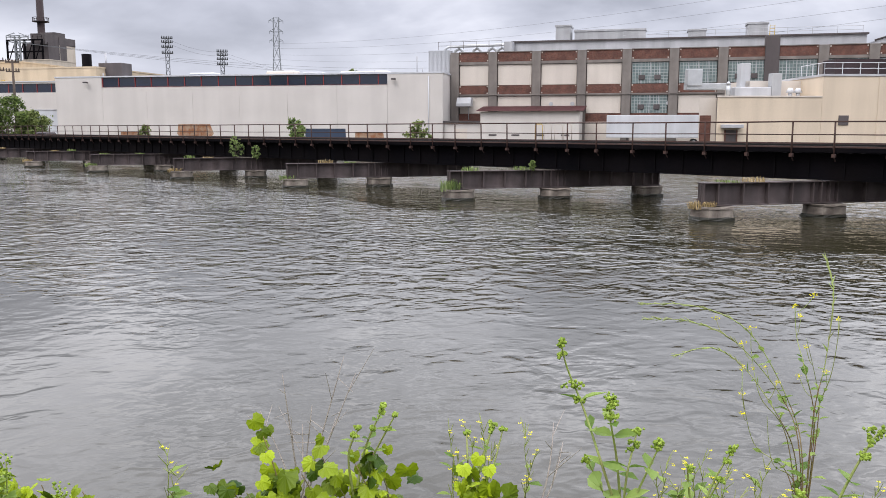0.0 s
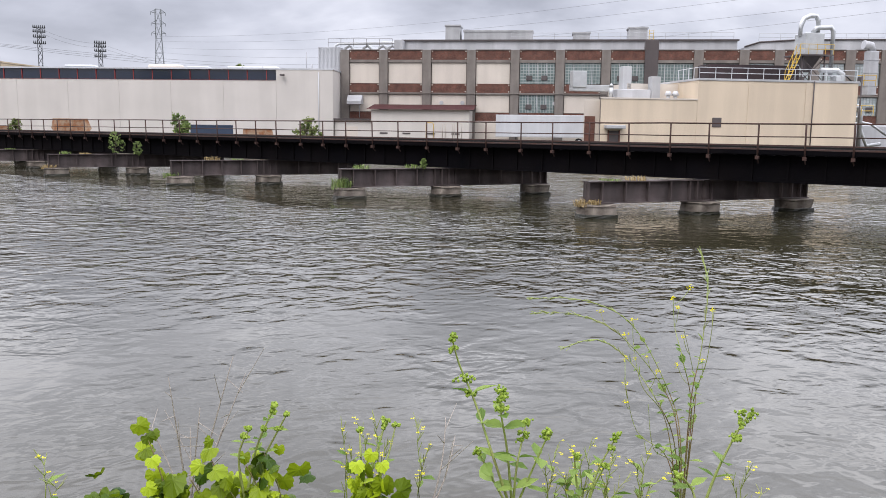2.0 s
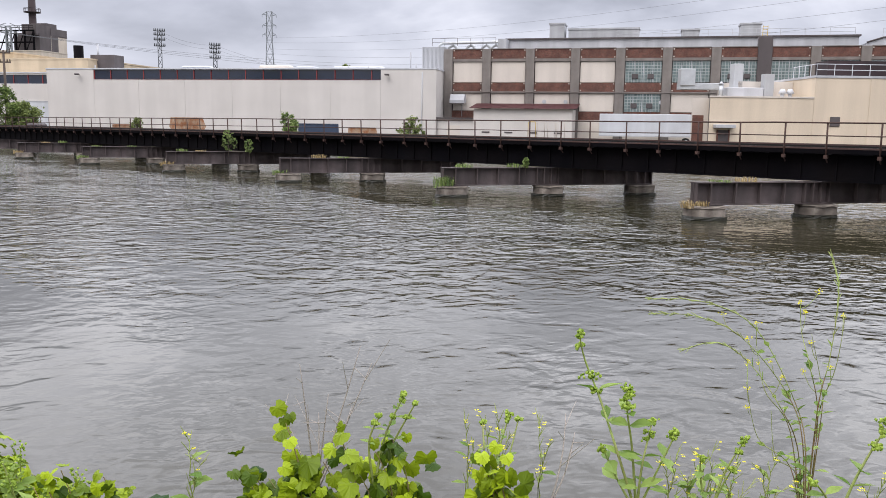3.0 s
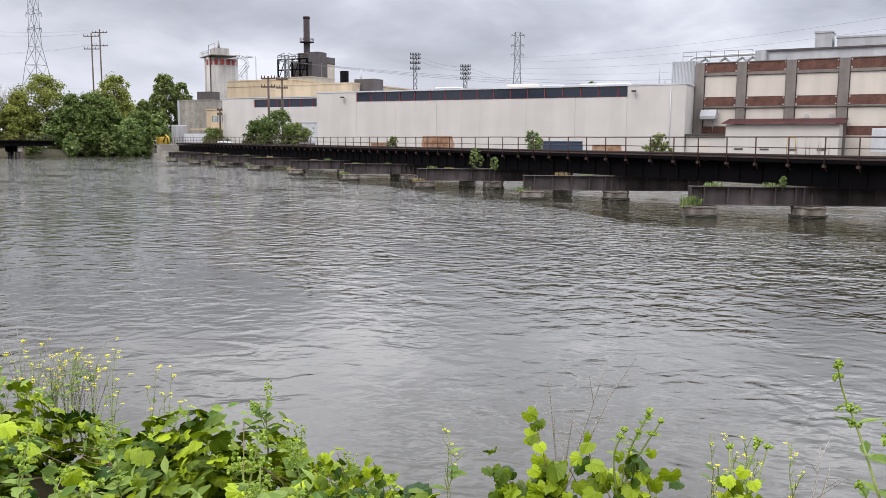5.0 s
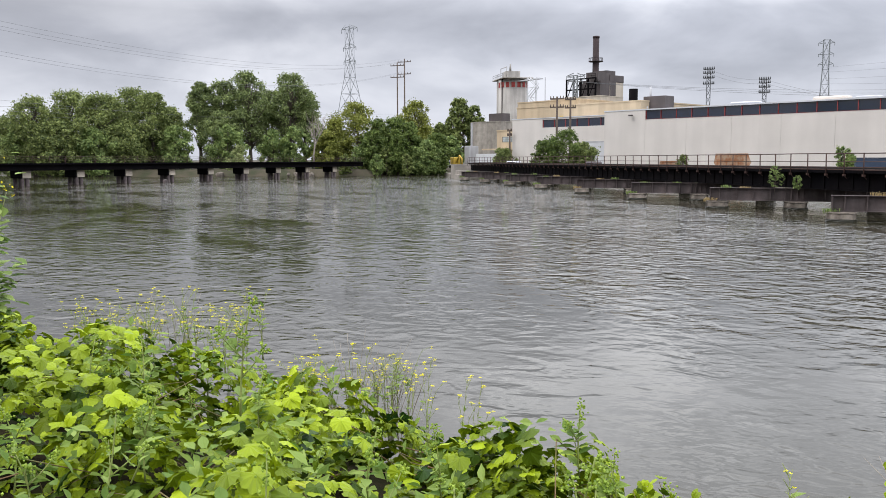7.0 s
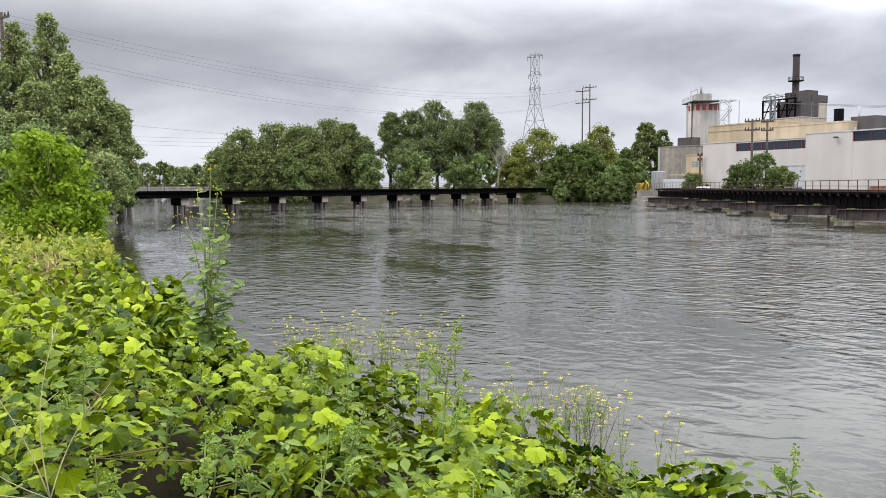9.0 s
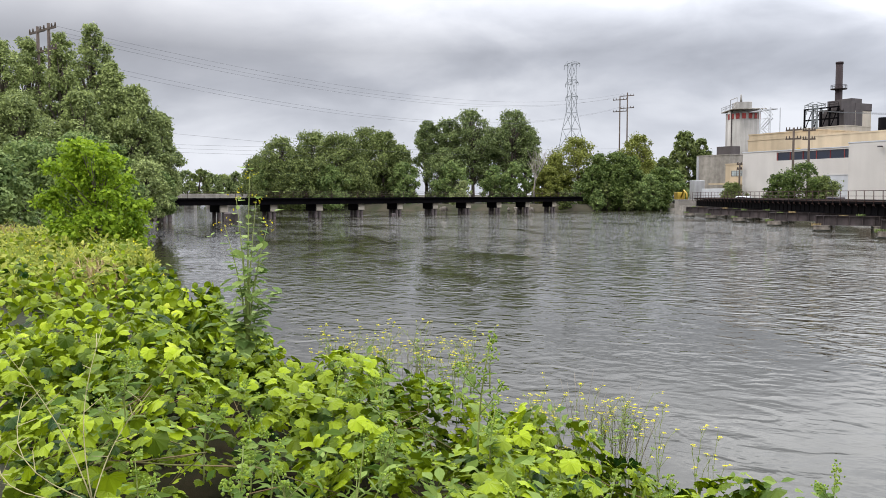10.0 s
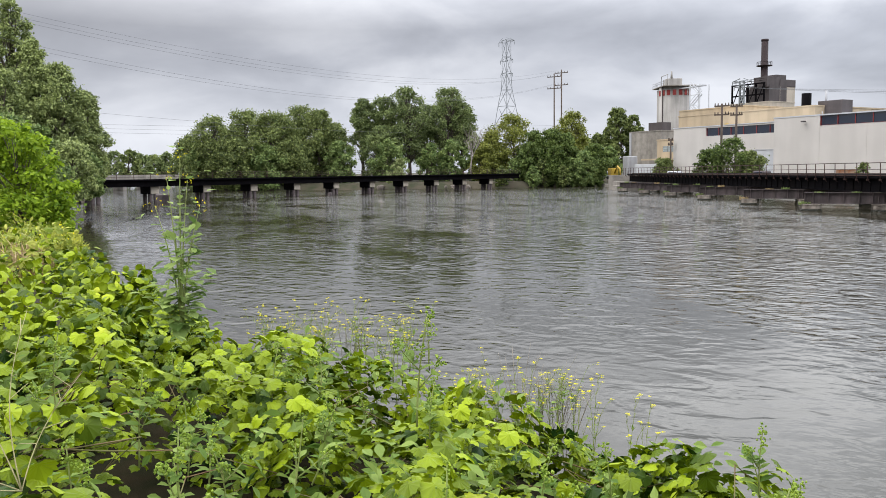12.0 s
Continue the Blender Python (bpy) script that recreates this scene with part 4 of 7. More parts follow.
part("vent_cover", block(1.7, 2.7, -0.1, -0.003, 4.05, 5.0, bevel=0.03), dark_metal, beige, "dark square louvre")
door = part("door", block(-9.35, -8.35, -0.05, -0.003, YARD, 3.55), dark_metal, beige, "dark open doorway")
part("door_frame", block(-9.5, -9.36, -0.09, -0.003, YARD, 3.6), red_brick, door)
part("door_frame", block(-8.34, -8.2, -0.09, -0.003, YARD, 3.6), red_brick, door)
part("canopy", block(-9.9, -7.9, -0.9, -0.003, 3.75, 4.1, bevel=0.04), grey_metal, door)
part("side_door", block(-11.6, -10.5, 1.12, 1.19, YARD, 5.0), red_brick, beige)
rooftop_rail(beige, 0.1, 17.7, 0.12, 9.0, 1.75, white_metal, 1.1, 0.035)
bm = bmesh.new()
for i in range(5):
    rod(bm, (0.1, 0.12 + i * 1.3, 9.0), (0.1, 0.12 + i * 1.3, 10.1), 0.035, n=5)
rod(bm, (0.1, 0.12, 10.1), (0.1, 5.4, 10.1), 0.035, n=5)
part("guard_rail", bm, white_metal, beige)
part("roof_box", block(5.4, 16.4, 9, 12, 8.6, 11.2), stack_steel, beige, "dark maroon metal rooftop box")

# ---- rooftop machinery on the beige building ----
duct = thing("rooftop_ducts", beige.matrix_world, "pale galvanised ducts and a grey fan casing on a low roof", "ventilation duct")
bm = block(-10.6, -9.0, 9.0, 10.2, 8.3, 10.1, bevel=0.04)
box(bm, -10.6, -3.8, 9.2, 10.4, 7.9, 8.6, bevel=0.03)
part("duct", bm, galvanised, duct)
bm = block(-6.3, -5.3, 5.0, 6.2, 7.9, 10.4, bevel=0.03)
vs = [bm.verts.new(p) for p in ((-6.3, 5.0, 7.9), (-5.3, 5.0, 7.9), (-4.9, 4.6, 7.1), (-6.5, 4.6, 7.1), (-6.3, 6.2, 7.9), (-5.3, 6.2, 7.9), (-4.9, 6.4, 7.1), (-6.5, 6.4, 7.1))]
for q in ((0, 1, 2, 3), (5, 4, 7, 6), (1, 5, 6, 2), (4, 0, 3, 7)):
    bm.faces.new([vs[i] for i in q])
part("duct", bm, soft_white, duct, "tall white square duct")
part("duct", block(-3.6, -2.6, 3.6, 4.6, 6.91, 9.3, bevel=0.03), soft_white, duct, "tall white square duct")
part("fan_casing", block(-7.4, -3.7, 3.4, 5.2, 6.91, 7.9, bevel=0.06), grey_metal, duct, "grey fan casing")
bm = rod(bmesh.new(), (-7.9, 4, 6.91), (-7.9, 4, 8.2), 0.22, n=10)
rod(bm, (-7.9, 4, 8.2), (-7.9, 4, 8.5), 0.32, 0.05, n=10)
part("flue", bm, galvanised, duct)
for x in (-2.1, -1.3):
    bm = rod(bmesh.new(), (x, 2.6, 6.91), (x, 2.6, 7.3), 0.2, n=10)
    rod(bm, (x, 2.6, 7.3), (x, 2.6, 7.75), 0.42, 0.2, n=12)
    part("turbine_vent", bm, white_metal, duct)

hop = thing("dust_collector", pose(-29.2, 85.8, 0, 0, 0, 43.7), "grey dust collector hopper on a yellow-railed steel platform", "dust collector")
cx, cy = 14.6, 4.6
bm = bmesh.new()
for x in (cx - 1.3, cx + 1.3):
    for y in (cy - 1.2, cy + 1.2):
        rod(bm, (x, y, 9.0), (x, y, 12.0), 0.09, n=6)
for s in (-1, 1):
    rod(bm, (cx - 1.3, cy + 1.2 * s, 9.1), (cx + 1.3, cy + 1.2 * s, 11.6), 0.05, n=5)
    rod(bm, (cx + 1.3, cy + 1.2 * s, 9.1), (cx - 1.3, cy + 1.2 * s, 11.6), 0.05, n=5)
part("frame", bm, dark_metal, hop)
part("casing", block(cx - 1.0, cx + 1.2, cy - 1.1, cy + 1.1, 12.0, 14.3, bevel=0.05), galvanised, hop)
bm = bmesh.new()
rings = [[bm.verts.new((cx + sx * w, cy + sy * w, z)) for sx, sy in ((-1, -1), (1, -1), (1, 1), (-1, 1))] for z, w in ((11.98, 1.05), (10.2, 0.25))]
for i in range(4):
    bm.faces.new((rings[0][i], rings[0][(i + 1) % 4], rings[1][(i + 1) % 4], rings[1][i]))
part("hopper", bm, dark_metal, hop)
plat = part("platform", block(cx - 2.0, cx + 1.9, cy - 1.9, cy + 1.4, 11.83, 11.95), dark_metal, hop, "dark steel grating platform")
rooftop_rail(plat, cx - 2.0, cx + 1.9, cy - 1.85, 11.96, 1.0, yellow_paint, 1.05, 0.03)
bm = bmesh.new()
for i in range(6):
    rod(bm, (cx - 3.1 + 0.2 * i, cy - 2, 9.2 + 0.45 * i), (cx - 3.1 + 0.2 * i, cy - 1.2, 9.2 + 0.45 * i), 0.04, n=5)
for y in (cy - 2, cy - 1.2):
    rod(bm, (cx - 3.2, y, 9.0), (cx - 2.0, y, 11.9), 0.045, n=5)
    rod(bm, (cx - 3.2, y, 10.1), (cx - 2.0, y, 13.0), 0.03, n=5)
    for i in range(4):
        rod(bm, (cx - 3.2 + 0.38 * i, y, 9.1 + 0.9 * i), (cx - 3.2 + 0.38 * i, y, 10.1 + 0.9 * i), 0.03, n=5)
part("stair", bm, yellow_paint, hop)
bm = tube(bmesh.new(), [(cx - 1.0, cy, 14.0), (cx - 1.0, cy, 15.2), (cx - 0.7, cy, 15.9), (cx, cy, 16.2), (cx + 0.7, cy, 16.2), (cx + 1.0, cy, 15.7), (cx + 1.0, cy, 14.0)], 0.27, 10)
part("pipe", bm, galvanised, hop, "large bent galvanised pipe")
bm = tube(bmesh.new(), [(cx + 0.2, cy - 0.4, 14.4), (cx + 0.6, cy - 0.4, 14.9), (cx + 2.3, cy - 0.4, 15.0), (cx + 2.6, cy - 0.4, 14.6), (cx + 2.6, cy - 0.4, 9.8)], 0.26, 9)
part("pipe", bm, galvanised, hop)
bm = tube(bmesh.new(), [(cx + 0.6, cy - 1.6, 10.3), (cx + 2.6, cy - 1.6, 10.3), (cx + 3.3, cy - 1.6, 9.9), (cx + 3.4, cy - 1.6, 9.05)], 0.3, 9)
box(bm, cx + 2.2, cx + 3.3, cy - 2.2, cy - 1.2, 9.02, 9.7, bevel=0.05)
part("blower", bm, galvanised, hop)
bm = tube(bmesh.new(), [(cx + 3.2, cy - 2.2, 9.8), (cx + 3.8, cy - 2.4, 9.2), (cx + 4.6, cy - 2.4, 9.05), (cx + 5.6, cy - 2.2, 9.3)], 0.07, 6)
part("hose", bm, rubber, hop)

vent = thing("wall_duct", pose(-28.7, 86.3, -0.6, 0, 0, 43.7), "tall blue-grey sheet-metal duct with a hooded outlet", "ventilation duct")
bm = block(21.0, 22.1, 4.0, 5.1, 8.4, 13.2, bevel=0.05)
tube(bm, [(21.55, 4.6, 13.1), (21.35, 4.6, 13.8), (20.5, 4.6, 13.9)], 0.5, 8)
for z in (9.4, 10.8, 12.2):
    box(bm, 20.96, 22.14, 3.96, 5.14, z, z + 0.08)
part("duct", bm, grey_metal, vent)
part("pipe", tube(bmesh.new(), [(18.7, 3, 6.9), (19.3, 3, 7.1), (19.7, 3, 6.6), (19.7, 3, YARD)], 0.3, 9), galvanised, vent)
for z in (6.0, 9.2):
    bm = bmesh.new()
    for y in (0.4, 1.6):
        rod(bm, (18.0, y, z), (18.0, y, z + 1.1), 0.04, n=5)
    rod(bm, (18.0, 0.4, z + 1.1), (19.4, 0.4, z + 1.1), 0.04, n=5)
    rod(bm, (18.0, 0.4, z + 0.55), (19.4, 0.4, z + 0.55), 0.04, n=5)
    rod(bm, (19.4, 0.4, z), (19.4, 0.4, z + 1.1), 0.04, n=5)
    rod(bm, (18.0, 0.4, z + 1.1), (18.0, 1.6, z + 1.1), 0.04, n=5)
    part("guard_rail", bm, yellow_paint, vent)
loops = thing("yard_pipework", pose(-29.2, 85.8, 0, 0, 0, 43.7), "looping galvanised pipes beside a grey tank", "pipework")
part("pipe", tube(bmesh.new(), [(20.5, 5, 5.2), (21.3, 5, 5.4), (22.2, 5, 3.4), (22.8, 5, 2.2), (24.5, 5, 2.4)], 0.2, 8), galvanised, loops)
part("pipe", tube(bmesh.new(), [(20.8, 5, 1.5), (20.9, 5, 4.2), (21.5, 5, 4.9), (23.2, 5, 4.6), (25.5, 5, 3.2)], 0.14, 8), galvanised, loops)
part("tank", block(20.0, 30.0, 7.0, 12, YARD, 4.6, bevel=0.2), grey_metal, loops)


# ---- yard: trailer, skips, vehicles ----
def wheel_on(parent, x, y, r, w=0.28):
    tyre = part("wheel", rod(bmesh.new(), (x, y - w / 2, r), (x, y + w / 2, r), r, n=16), rubber, parent)
    part("rim", rod(bmesh.new(), (x, y - w / 2 - 0.02, r), (x, y - w / 2 - 0.005, r), r * 0.55, n=12), white_metal, tyre)


trailer = thing("semi_trailer", pose(-60.1, 96.2, YARD, 0, 0, 29), "parked white box semi-trailer on the factory yard", "trailer")
bm = block(0, 13.7, 0, 2.5, 1.15, 4.05, bevel=0.04)
part("body", bm, white_metal, trailer)
bm = bmesh.new()
for i in range(23):
    box(bm, 0.3 + 0.6 * i, 0.34 + 0.6 * i, -0.02, -0.003, 1.25, 3.95)
part("ribs", bm, white_metal, trailer)
part("side_rail", block(0, 13.7, -0.03, -0.004, 1.1, 1.24), grey_metal, trailer)
for x in (11.2, 12.5):
    wheel_on(trailer, x, 0.3, 0.5)
    wheel_on(trailer, x, 2.2, 0.5)
for y in (0.5, 2.0):
    part("landing_leg", block(2.6, 2.75, y - 0.08, y + 0.08, 0, 1.15), dark_metal, trailer)


def skip(name, az0, az1, d, el_top, mat, label, slope=0.5, ribs=7):
    a, b = bearing(az0, d), bearing(az1, d)
    length, top_z = (b - a).length, high(el_top, d) - YARD
    s = thing(name, pose(a.x, a.y, YARD, 0, 0, math.degrees(math.atan2((b - a).y, (b - a).x))), label, "dumpster")
    bm = bmesh.new()
    prof = [(slope, 0.15), (length - slope, 0.15), (length, top_z * 0.6), (length - slope * 0.4, top_z), (slope * 0.2, top_z), (0, top_z * 0.6)]
    vs = [[bm.verts.new((x, y, z)) for x, z in prof] for y in (0.0, 2.3)]
    bm.faces.new(vs[0])
    bm.faces.new(vs[1][::-1])
    for i in range(len(prof)):
        if i != 3:
            j = (i + 1) % len(prof)
            bm.faces.new((vs[0][i], vs[1][i], vs[1][j], vs[0][j]))
    part("body", bm, mat, s)
    for i in range(ribs):
        x = slope + (length - 2 * slope) * (i + 0.5) / ribs
        part("rib", block(x - 0.06, x + 0.06, -0.1, -0.003, 0.2, top_z - 0.05), mat, s)
    part("rim", block(slope * 0.2, length - slope * 0.4, -0.08, 0.05, top_z + 0.003, top_z + 0.1), mat, s)
    return s


skip("rusty_skip", 60.62, 58.31, 112, 0.30, rust_paint, "rusted orange scrap skip with sloping ends", 1.0)
skip("blue_skip", 52.35, 49.63, 108, 0.02, blue_paint, "dark blue open-top roll-off skip", 0.1, 9)
skip("tan_skip", 49.02, 47.03, 106, -0.2, rust_paint, "faded tan open scrap skip", 0.3, 6)
skip("small_skip", 64.08, 62.89, 112, -0.2, rust_paint, "small rusty scrap skip", 0.3, 4)


def pickup(name, az, d, yaw, mat, label, category="truck", long=5.4):
    p = bearing(az, d)
    v = thing(name, pose(p.x, p.y, YARD, 0, 0, yaw), label, category)
    bm = block(-long / 2, long / 2, -0.95, 0.95, 0.45, 1.05, bevel=0.12)
    box(bm, -long / 2 + 1.2, 0.7, -0.88, 0.88, 1.06, 1.80, bevel=0.18)
    part("body", bm, mat, v)
    part("window", block(-long / 2 + 1.6, 0.45, -0.9, 0.9, 1.22, 1.62), dark_glass, v)
    for x in (-long / 2 + 1.0, long / 2 - 1.0):
        for y in (-0.85, 0.85):
            wheel_on(v, x, y, 0.36)
    part("headlight", block(-long / 2 - 0.03, -long / 2 + 0.002, -0.8, -0.5, 0.7, 0.85), white_metal, v)
    return v


pickup("pickup_truck", 73.6, 150, 40, white_metal, "white pickup truck parked by the warehouse wing")
pickup("parked_car", 68.3, 116, 32, dark_metal, "dark car parked beside the white wall", "car", 4.5)
pickup("parked_car", 77.9, 205, 20, white_metal, "small pale car in the far yard", "car", 4.4)
truck = thing("box_trailer", pose(*bearing(76.3, 190, YARD), 0, 0, 14), "white box trailer parked before the grey building", "trailer")
part("body", block(0, 9.4, 0, 2.5, 0.9, 3.3, bevel=0.04), white_metal, truck)
for x in (7.2, 8.4):
    wheel_on(truck, x, 0.3, 0.45)
for y in (0.4, 2.1):
    part("landing_leg", block(1.5, 1.65, y - 0.08, y + 0.08, 0, 0.9), dark_metal, truck)
bm = block(-1.3, 1.3, 0, 2.4, 0.0, 5.2, bevel=0.1)
solid("container_stack", bm, grey_metal, "grey steel containers stacked in the far yard", "container", pose(*bearing(76.9, 195, YARD), 0, 0, 14))
digger = thing("excavator", pose(*bearing(77.7, 200, YARD), 0, 0, 10), "small yellow excavator in the far yard", "excavator")
part("cab", block(-1, 1.1, -0.9, 0.9, 0.9, 2.6, bevel=0.1), yellow_paint, digger)
part("track", block(-1.6, 1.6, -1.1, -0.6, 0, 0.8, bevel=0.2), rubber, digger)
part("track", block(-1.6, 1.6, 0.6, 1.1, 0, 0.8, bevel=0.2), rubber, digger)
part("boom", tube(bmesh.new(), [(1, 0, 1.4), (2.6, 0, 3.0), (4.2, 0, 2.3), (4.4, 0, 0.8)], 0.2, 6), yellow_paint, digger)
yard_fence = thing("pipe_barrier", pose(-63.5, 91.5, YARD, 0, 0, 29), "yellow pipe barriers in front of the factory", "barrier")
for x in (-3.4, -2.2, -0.8, 0.4):
    bm = tube(bmesh.new(), [(x - 0.5, 0, 0), (x - 0.5, 0, 2.7), (x - 0.35, 0, 2.85), (x + 0.35, 0, 2.85), (x + 0.5, 0, 2.7), (x + 0.5, 0, 0)], 0.05, 6)
    part("hoop", bm, yellow_paint if x < -3 else cream_paint, yard_fence)


# ---- upstream plant: silo, boiler house, tan buildings ----
CAMPUS = 31.0


def plant_block(name, az0, az1, d, z0, z1, depth, mat, label, category="building", angle=CAMPUS, top=None):
    """A building whose front runs between two bearings, its left corner d away."""
    a = bearing(az0, d)
    u = Vector((math.cos(radians(angle)), math.sin(radians(angle)), 0))
    w = Vector((-math.sin(radians(az1)), math.cos(radians(az1)), 0))
    k = (a.x * w.y - a.y * w.x) / (u.y * w.x - u.x * w.y)
    ob = thing(name, pose(a.x, a.y, 0, 0, 0, angle), label, category)
    part("wall", block(0, k, 0, depth, z0, z1), mat, ob)
    part("roof", block(-0.1, k + 0.1, -0.1, depth + 0.1, z1 + 0.004, z1 + 0.25), top or mat, ob)
    return ob, k


tanb, k = plant_block("tan_building", 73.5, 65.3, 176, YARD, high(3.40, 176), 30, tan_paint, "long tan brick plant building with a flat roof")
tan2, k2 = plant_block("tan_upper_building", 73.45, 69.4, 190, YARD, high(3.75, 190), 12, tan_paint, "taller tan plant building with a small window row")
win = part("window", block(5.0, 9.5, -0.06, -0.003, high(2.95, 190), high(3.25, 190)), pale_blocks, tan2)
for i in range(6):
    part("mullion", block(5.0 + 0.9 * i, 5.06 + 0.9 * i, -0.09, -0.062, high(2.95, 190), high(3.25, 190)), grey_metal, win)
lowb, k = plant_block("tan_low_building", 74.85, 73.5, 176, YARD, high(1.9, 176), 9, tan_paint, "low tan building with a strip window")
win = part("window", block(1.6, k - 0.8, -0.06, -0.003, high(1.15, 176), high(1.52, 176)), pale_blocks, lowb)
for i in range(4):
    part("mullion", block(1.6 + 1.3 * i, 1.7 + 1.3 * i, -0.09, -0.062, high(1.15, 176), high(1.52, 176)), dark_metal, win)
part("awning", block(-3, k, -1.5, -0.1, high(0.62, 176), high(0.72, 176)), tan_paint, lowb)
greyb, k = plant_block("grey_building", 76.6, 74.6, 215, YARD, high(2.45, 215), 14, concrete, "plain grey concrete plant building")
part("roof_unit", block(k - 6, k - 1.5, 2, 5, high(2.55, 215), high(3.05, 215)), dark_metal, greyb)
part("wall_panel", block(-0.1, 0.6, -0.1, 0.3, YARD, high(2.45, 215)), grey_metal, greyb)

silo = thing("concrete_silo", pose(*bearing(73.75, 250, YARD)), "tall stained concrete silo with a railed top and red squares", "silo")
SZ = high(5.32, 250) - YARD
part("drum", rod(bmesh.new(), (0, 0, -0.3), (0, 0, SZ), 4.4, n=40), silo_concrete, silo)
part("drum", rod(bmesh.new(), (-3.9, -1.9, -0.3), (-3.9, -1.9, SZ - 0.4), 2.0, n=24), silo_concrete, silo)
part("platform", block(-6.6, 5.6, -4.6, 4.6, SZ + 0.003, SZ + 0.28, bevel=0.03), concrete, silo)
for i, a in enumerate((-82, -60, -38, -16, 6, 28, 50)):
    ca, sa = math.cos(radians(a)), math.sin(radians(a))
    ob = part("red_square", block(-0.5, 0.5, 4.38, 4.48, SZ - 2.4, SZ - 0.9), red_paint, silo)
    ob.matrix_local = pose(0, 0, 0, 0, 0, a - 90)
rooftop_rail(silo, -6.5, 5.5, -4.5, SZ + 0.4, 1.3, grey_metal, 1.1, 0.06)
bm = block(-4.2, 0.6, -2.2, 2, SZ + 0.41, SZ + 2.6, bevel=0.1)
tube(bm, [(-4.6, -2.5, SZ + 0.4), (-4.6, -2.5, SZ + 3.6), (1.8, -2.5, SZ + 3.6), (1.8, -2.5, SZ + 0.4)], 0.1, 6)
rod(bm, (0.4, -1, SZ + 2.6), (0.4, -1, SZ + 4.6), 0.35, 0.2, 8)
part("headhouse", bm, silo_concrete, silo, "pale machinery housing and pipes")
for a in (-134, -62):
    part("ladder", rod(bmesh.new(), (4.5 * math.cos(radians(a)), 4.5 * math.sin(radians(a)), 0), (4.5 * math.cos(radians(a)), 4.5 * math.sin(radians(a)), SZ), 0.14, n=5), rusty_steel, silo)
stair = thing("stair_tower", pose(*bearing(72.2, 240, YARD), 0, 0, 20), "white open steel stair tower beside the silo", "stair tower")
bm = bmesh.new()
TOP = high(5.45, 240) - YARD
for x in (-2.2, 2.2):
    for y in (-1.5, 1.5):
        rod(bm, (x, y, 0), (x, y, TOP), 0.13, n=5)
part("frame", bm, white_metal, stair)
for i in range(9):
    z = TOP * i / 9
    bm = rod(bmesh.new(), (-2.2, -1.5, z), (2.2, -1.5, z), 0.08, n=5)
    s = 1 if i % 2 else -1
    for y in (-1.5, -0.6):
        rod(bm, (-2.0 * s, y, z), (2.0 * s, y, z + TOP / 9), 0.13, n=5)
        rod(bm, (-2.0 * s, y, z + 1.0), (2.0 * s, y, z + 1.0 + TOP / 9), 0.06, n=5)
    part("flight", bm, white_metal, stair)
part("catwalk", block(-9, 2.2, -0.7, 0.7, TOP - 0.5, TOP - 0.2), white_metal, stair)

boiler, k = plant_block("boiler_house", 68.2, 67.3, 270, YARD, high(5.05, 270), 7, pale_concrete, "boiler house with a dark metal top", top=dark_metal)
part("upper_wall", block(-0.1, k + 0.1, -0.15, 7.1, high(5.06, 270), high(5.5, 270)), dark_metal, boiler, "dark grey metal upper wall")
part("door", block(k * 0.25, k * 0.45, -0.2, -0.16, high(4.0, 270), high(4.8, 270)), dark_metal, boiler)
part("penthouse", block(-2.0, k * 0.55, 1.5, 6, high(5.51, 270), high(5.85, 270)), dark_metal, boiler)
for i in range(5):
    part("pilaster", block(k * i / 4 - 0.2, k * i / 4 + 0.2, -0.25, -0.16, YARD, high(5.04, 270)), pale_concrete, boiler)
steel = thing("boiler_steelwork", pose(*bearing(70.1, 268, YARD), 0, 0, CAMPUS), "black steel frame and casing of an open boiler", "boiler")
h0, h1 = high(3.9, 268) - YARD, high(5.25, 268) - YARD
part("casing", block(3.0, 11.2, 2, 10, 0, h1 - 0.4), dark_metal, steel)
part("casing", block(6.5, 11.0, 1, 8, h1 - 1.0, h1 + 1.9), dark_metal, steel, "dark casing under the stack")
for x in (0.0, 2.8, 5.6, 8.4, 11.2):
    part("column", block(x - 0.2, x + 0.2, -0.6, -0.2, 0, h1), black_steel, steel)
for z in (h0, (h0 + h1) / 2, h1):
    part("beam", block(-0.2, 11.4, -0.6, -0.2, z - 0.2, z + 0.2), black_steel, steel)
for i in range(4):
    part("brace", rod(bmesh.new(), (2.8 * i, -0.4, h0), (2.8 * (i + 1), -0.4, h1), 0.14, n=5), black_steel, steel)
rooftop_rail(steel, 0, 11.2, -0.5, h1 + 0.2, 1.4, black_steel, 1.1, 0.06)
low2, k = plant_block("plant_annex", 71.2, 67.9, 240, YARD, high(4.0, 240), 10, pale_concrete, "pale plant annex with small dark openings")
for x, z in ((4.5, 3.55), (7.5, 3.55), (6.0, 3.2), (9.5, 3.4)):
    part("window", block(x, x + 1.1, -0.08, -0.003, high(z - 0.14, 240), high(z + 0.14, 240)), dark_glass, low2)
stack = thing("smokestack", pose(*bearing(68.25, 276, YARD)), "tall dark red-brown steel smokestack with a ring platform", "chimney")
part("shaft", rod(bmesh.new(), (0, 0, 0), (0, 0, high(8.06, 276) - YARD), 1.12, 1.0, 24), stack_steel, stack)
part("rim", rod(bmesh.new(), (0, 0, high(7.95, 276) - YARD), (0, 0, high(8.07, 276) - YARD), 1.1, n=24), stack_steel, stack)
zp = high(6.42, 276) - YARD
ring = part("platform", rod(bmesh.new(), (0, 0, zp), (0, 0, zp + 0.2), 2.3, n=20), stack_steel, stack)
bm = bmesh.new()
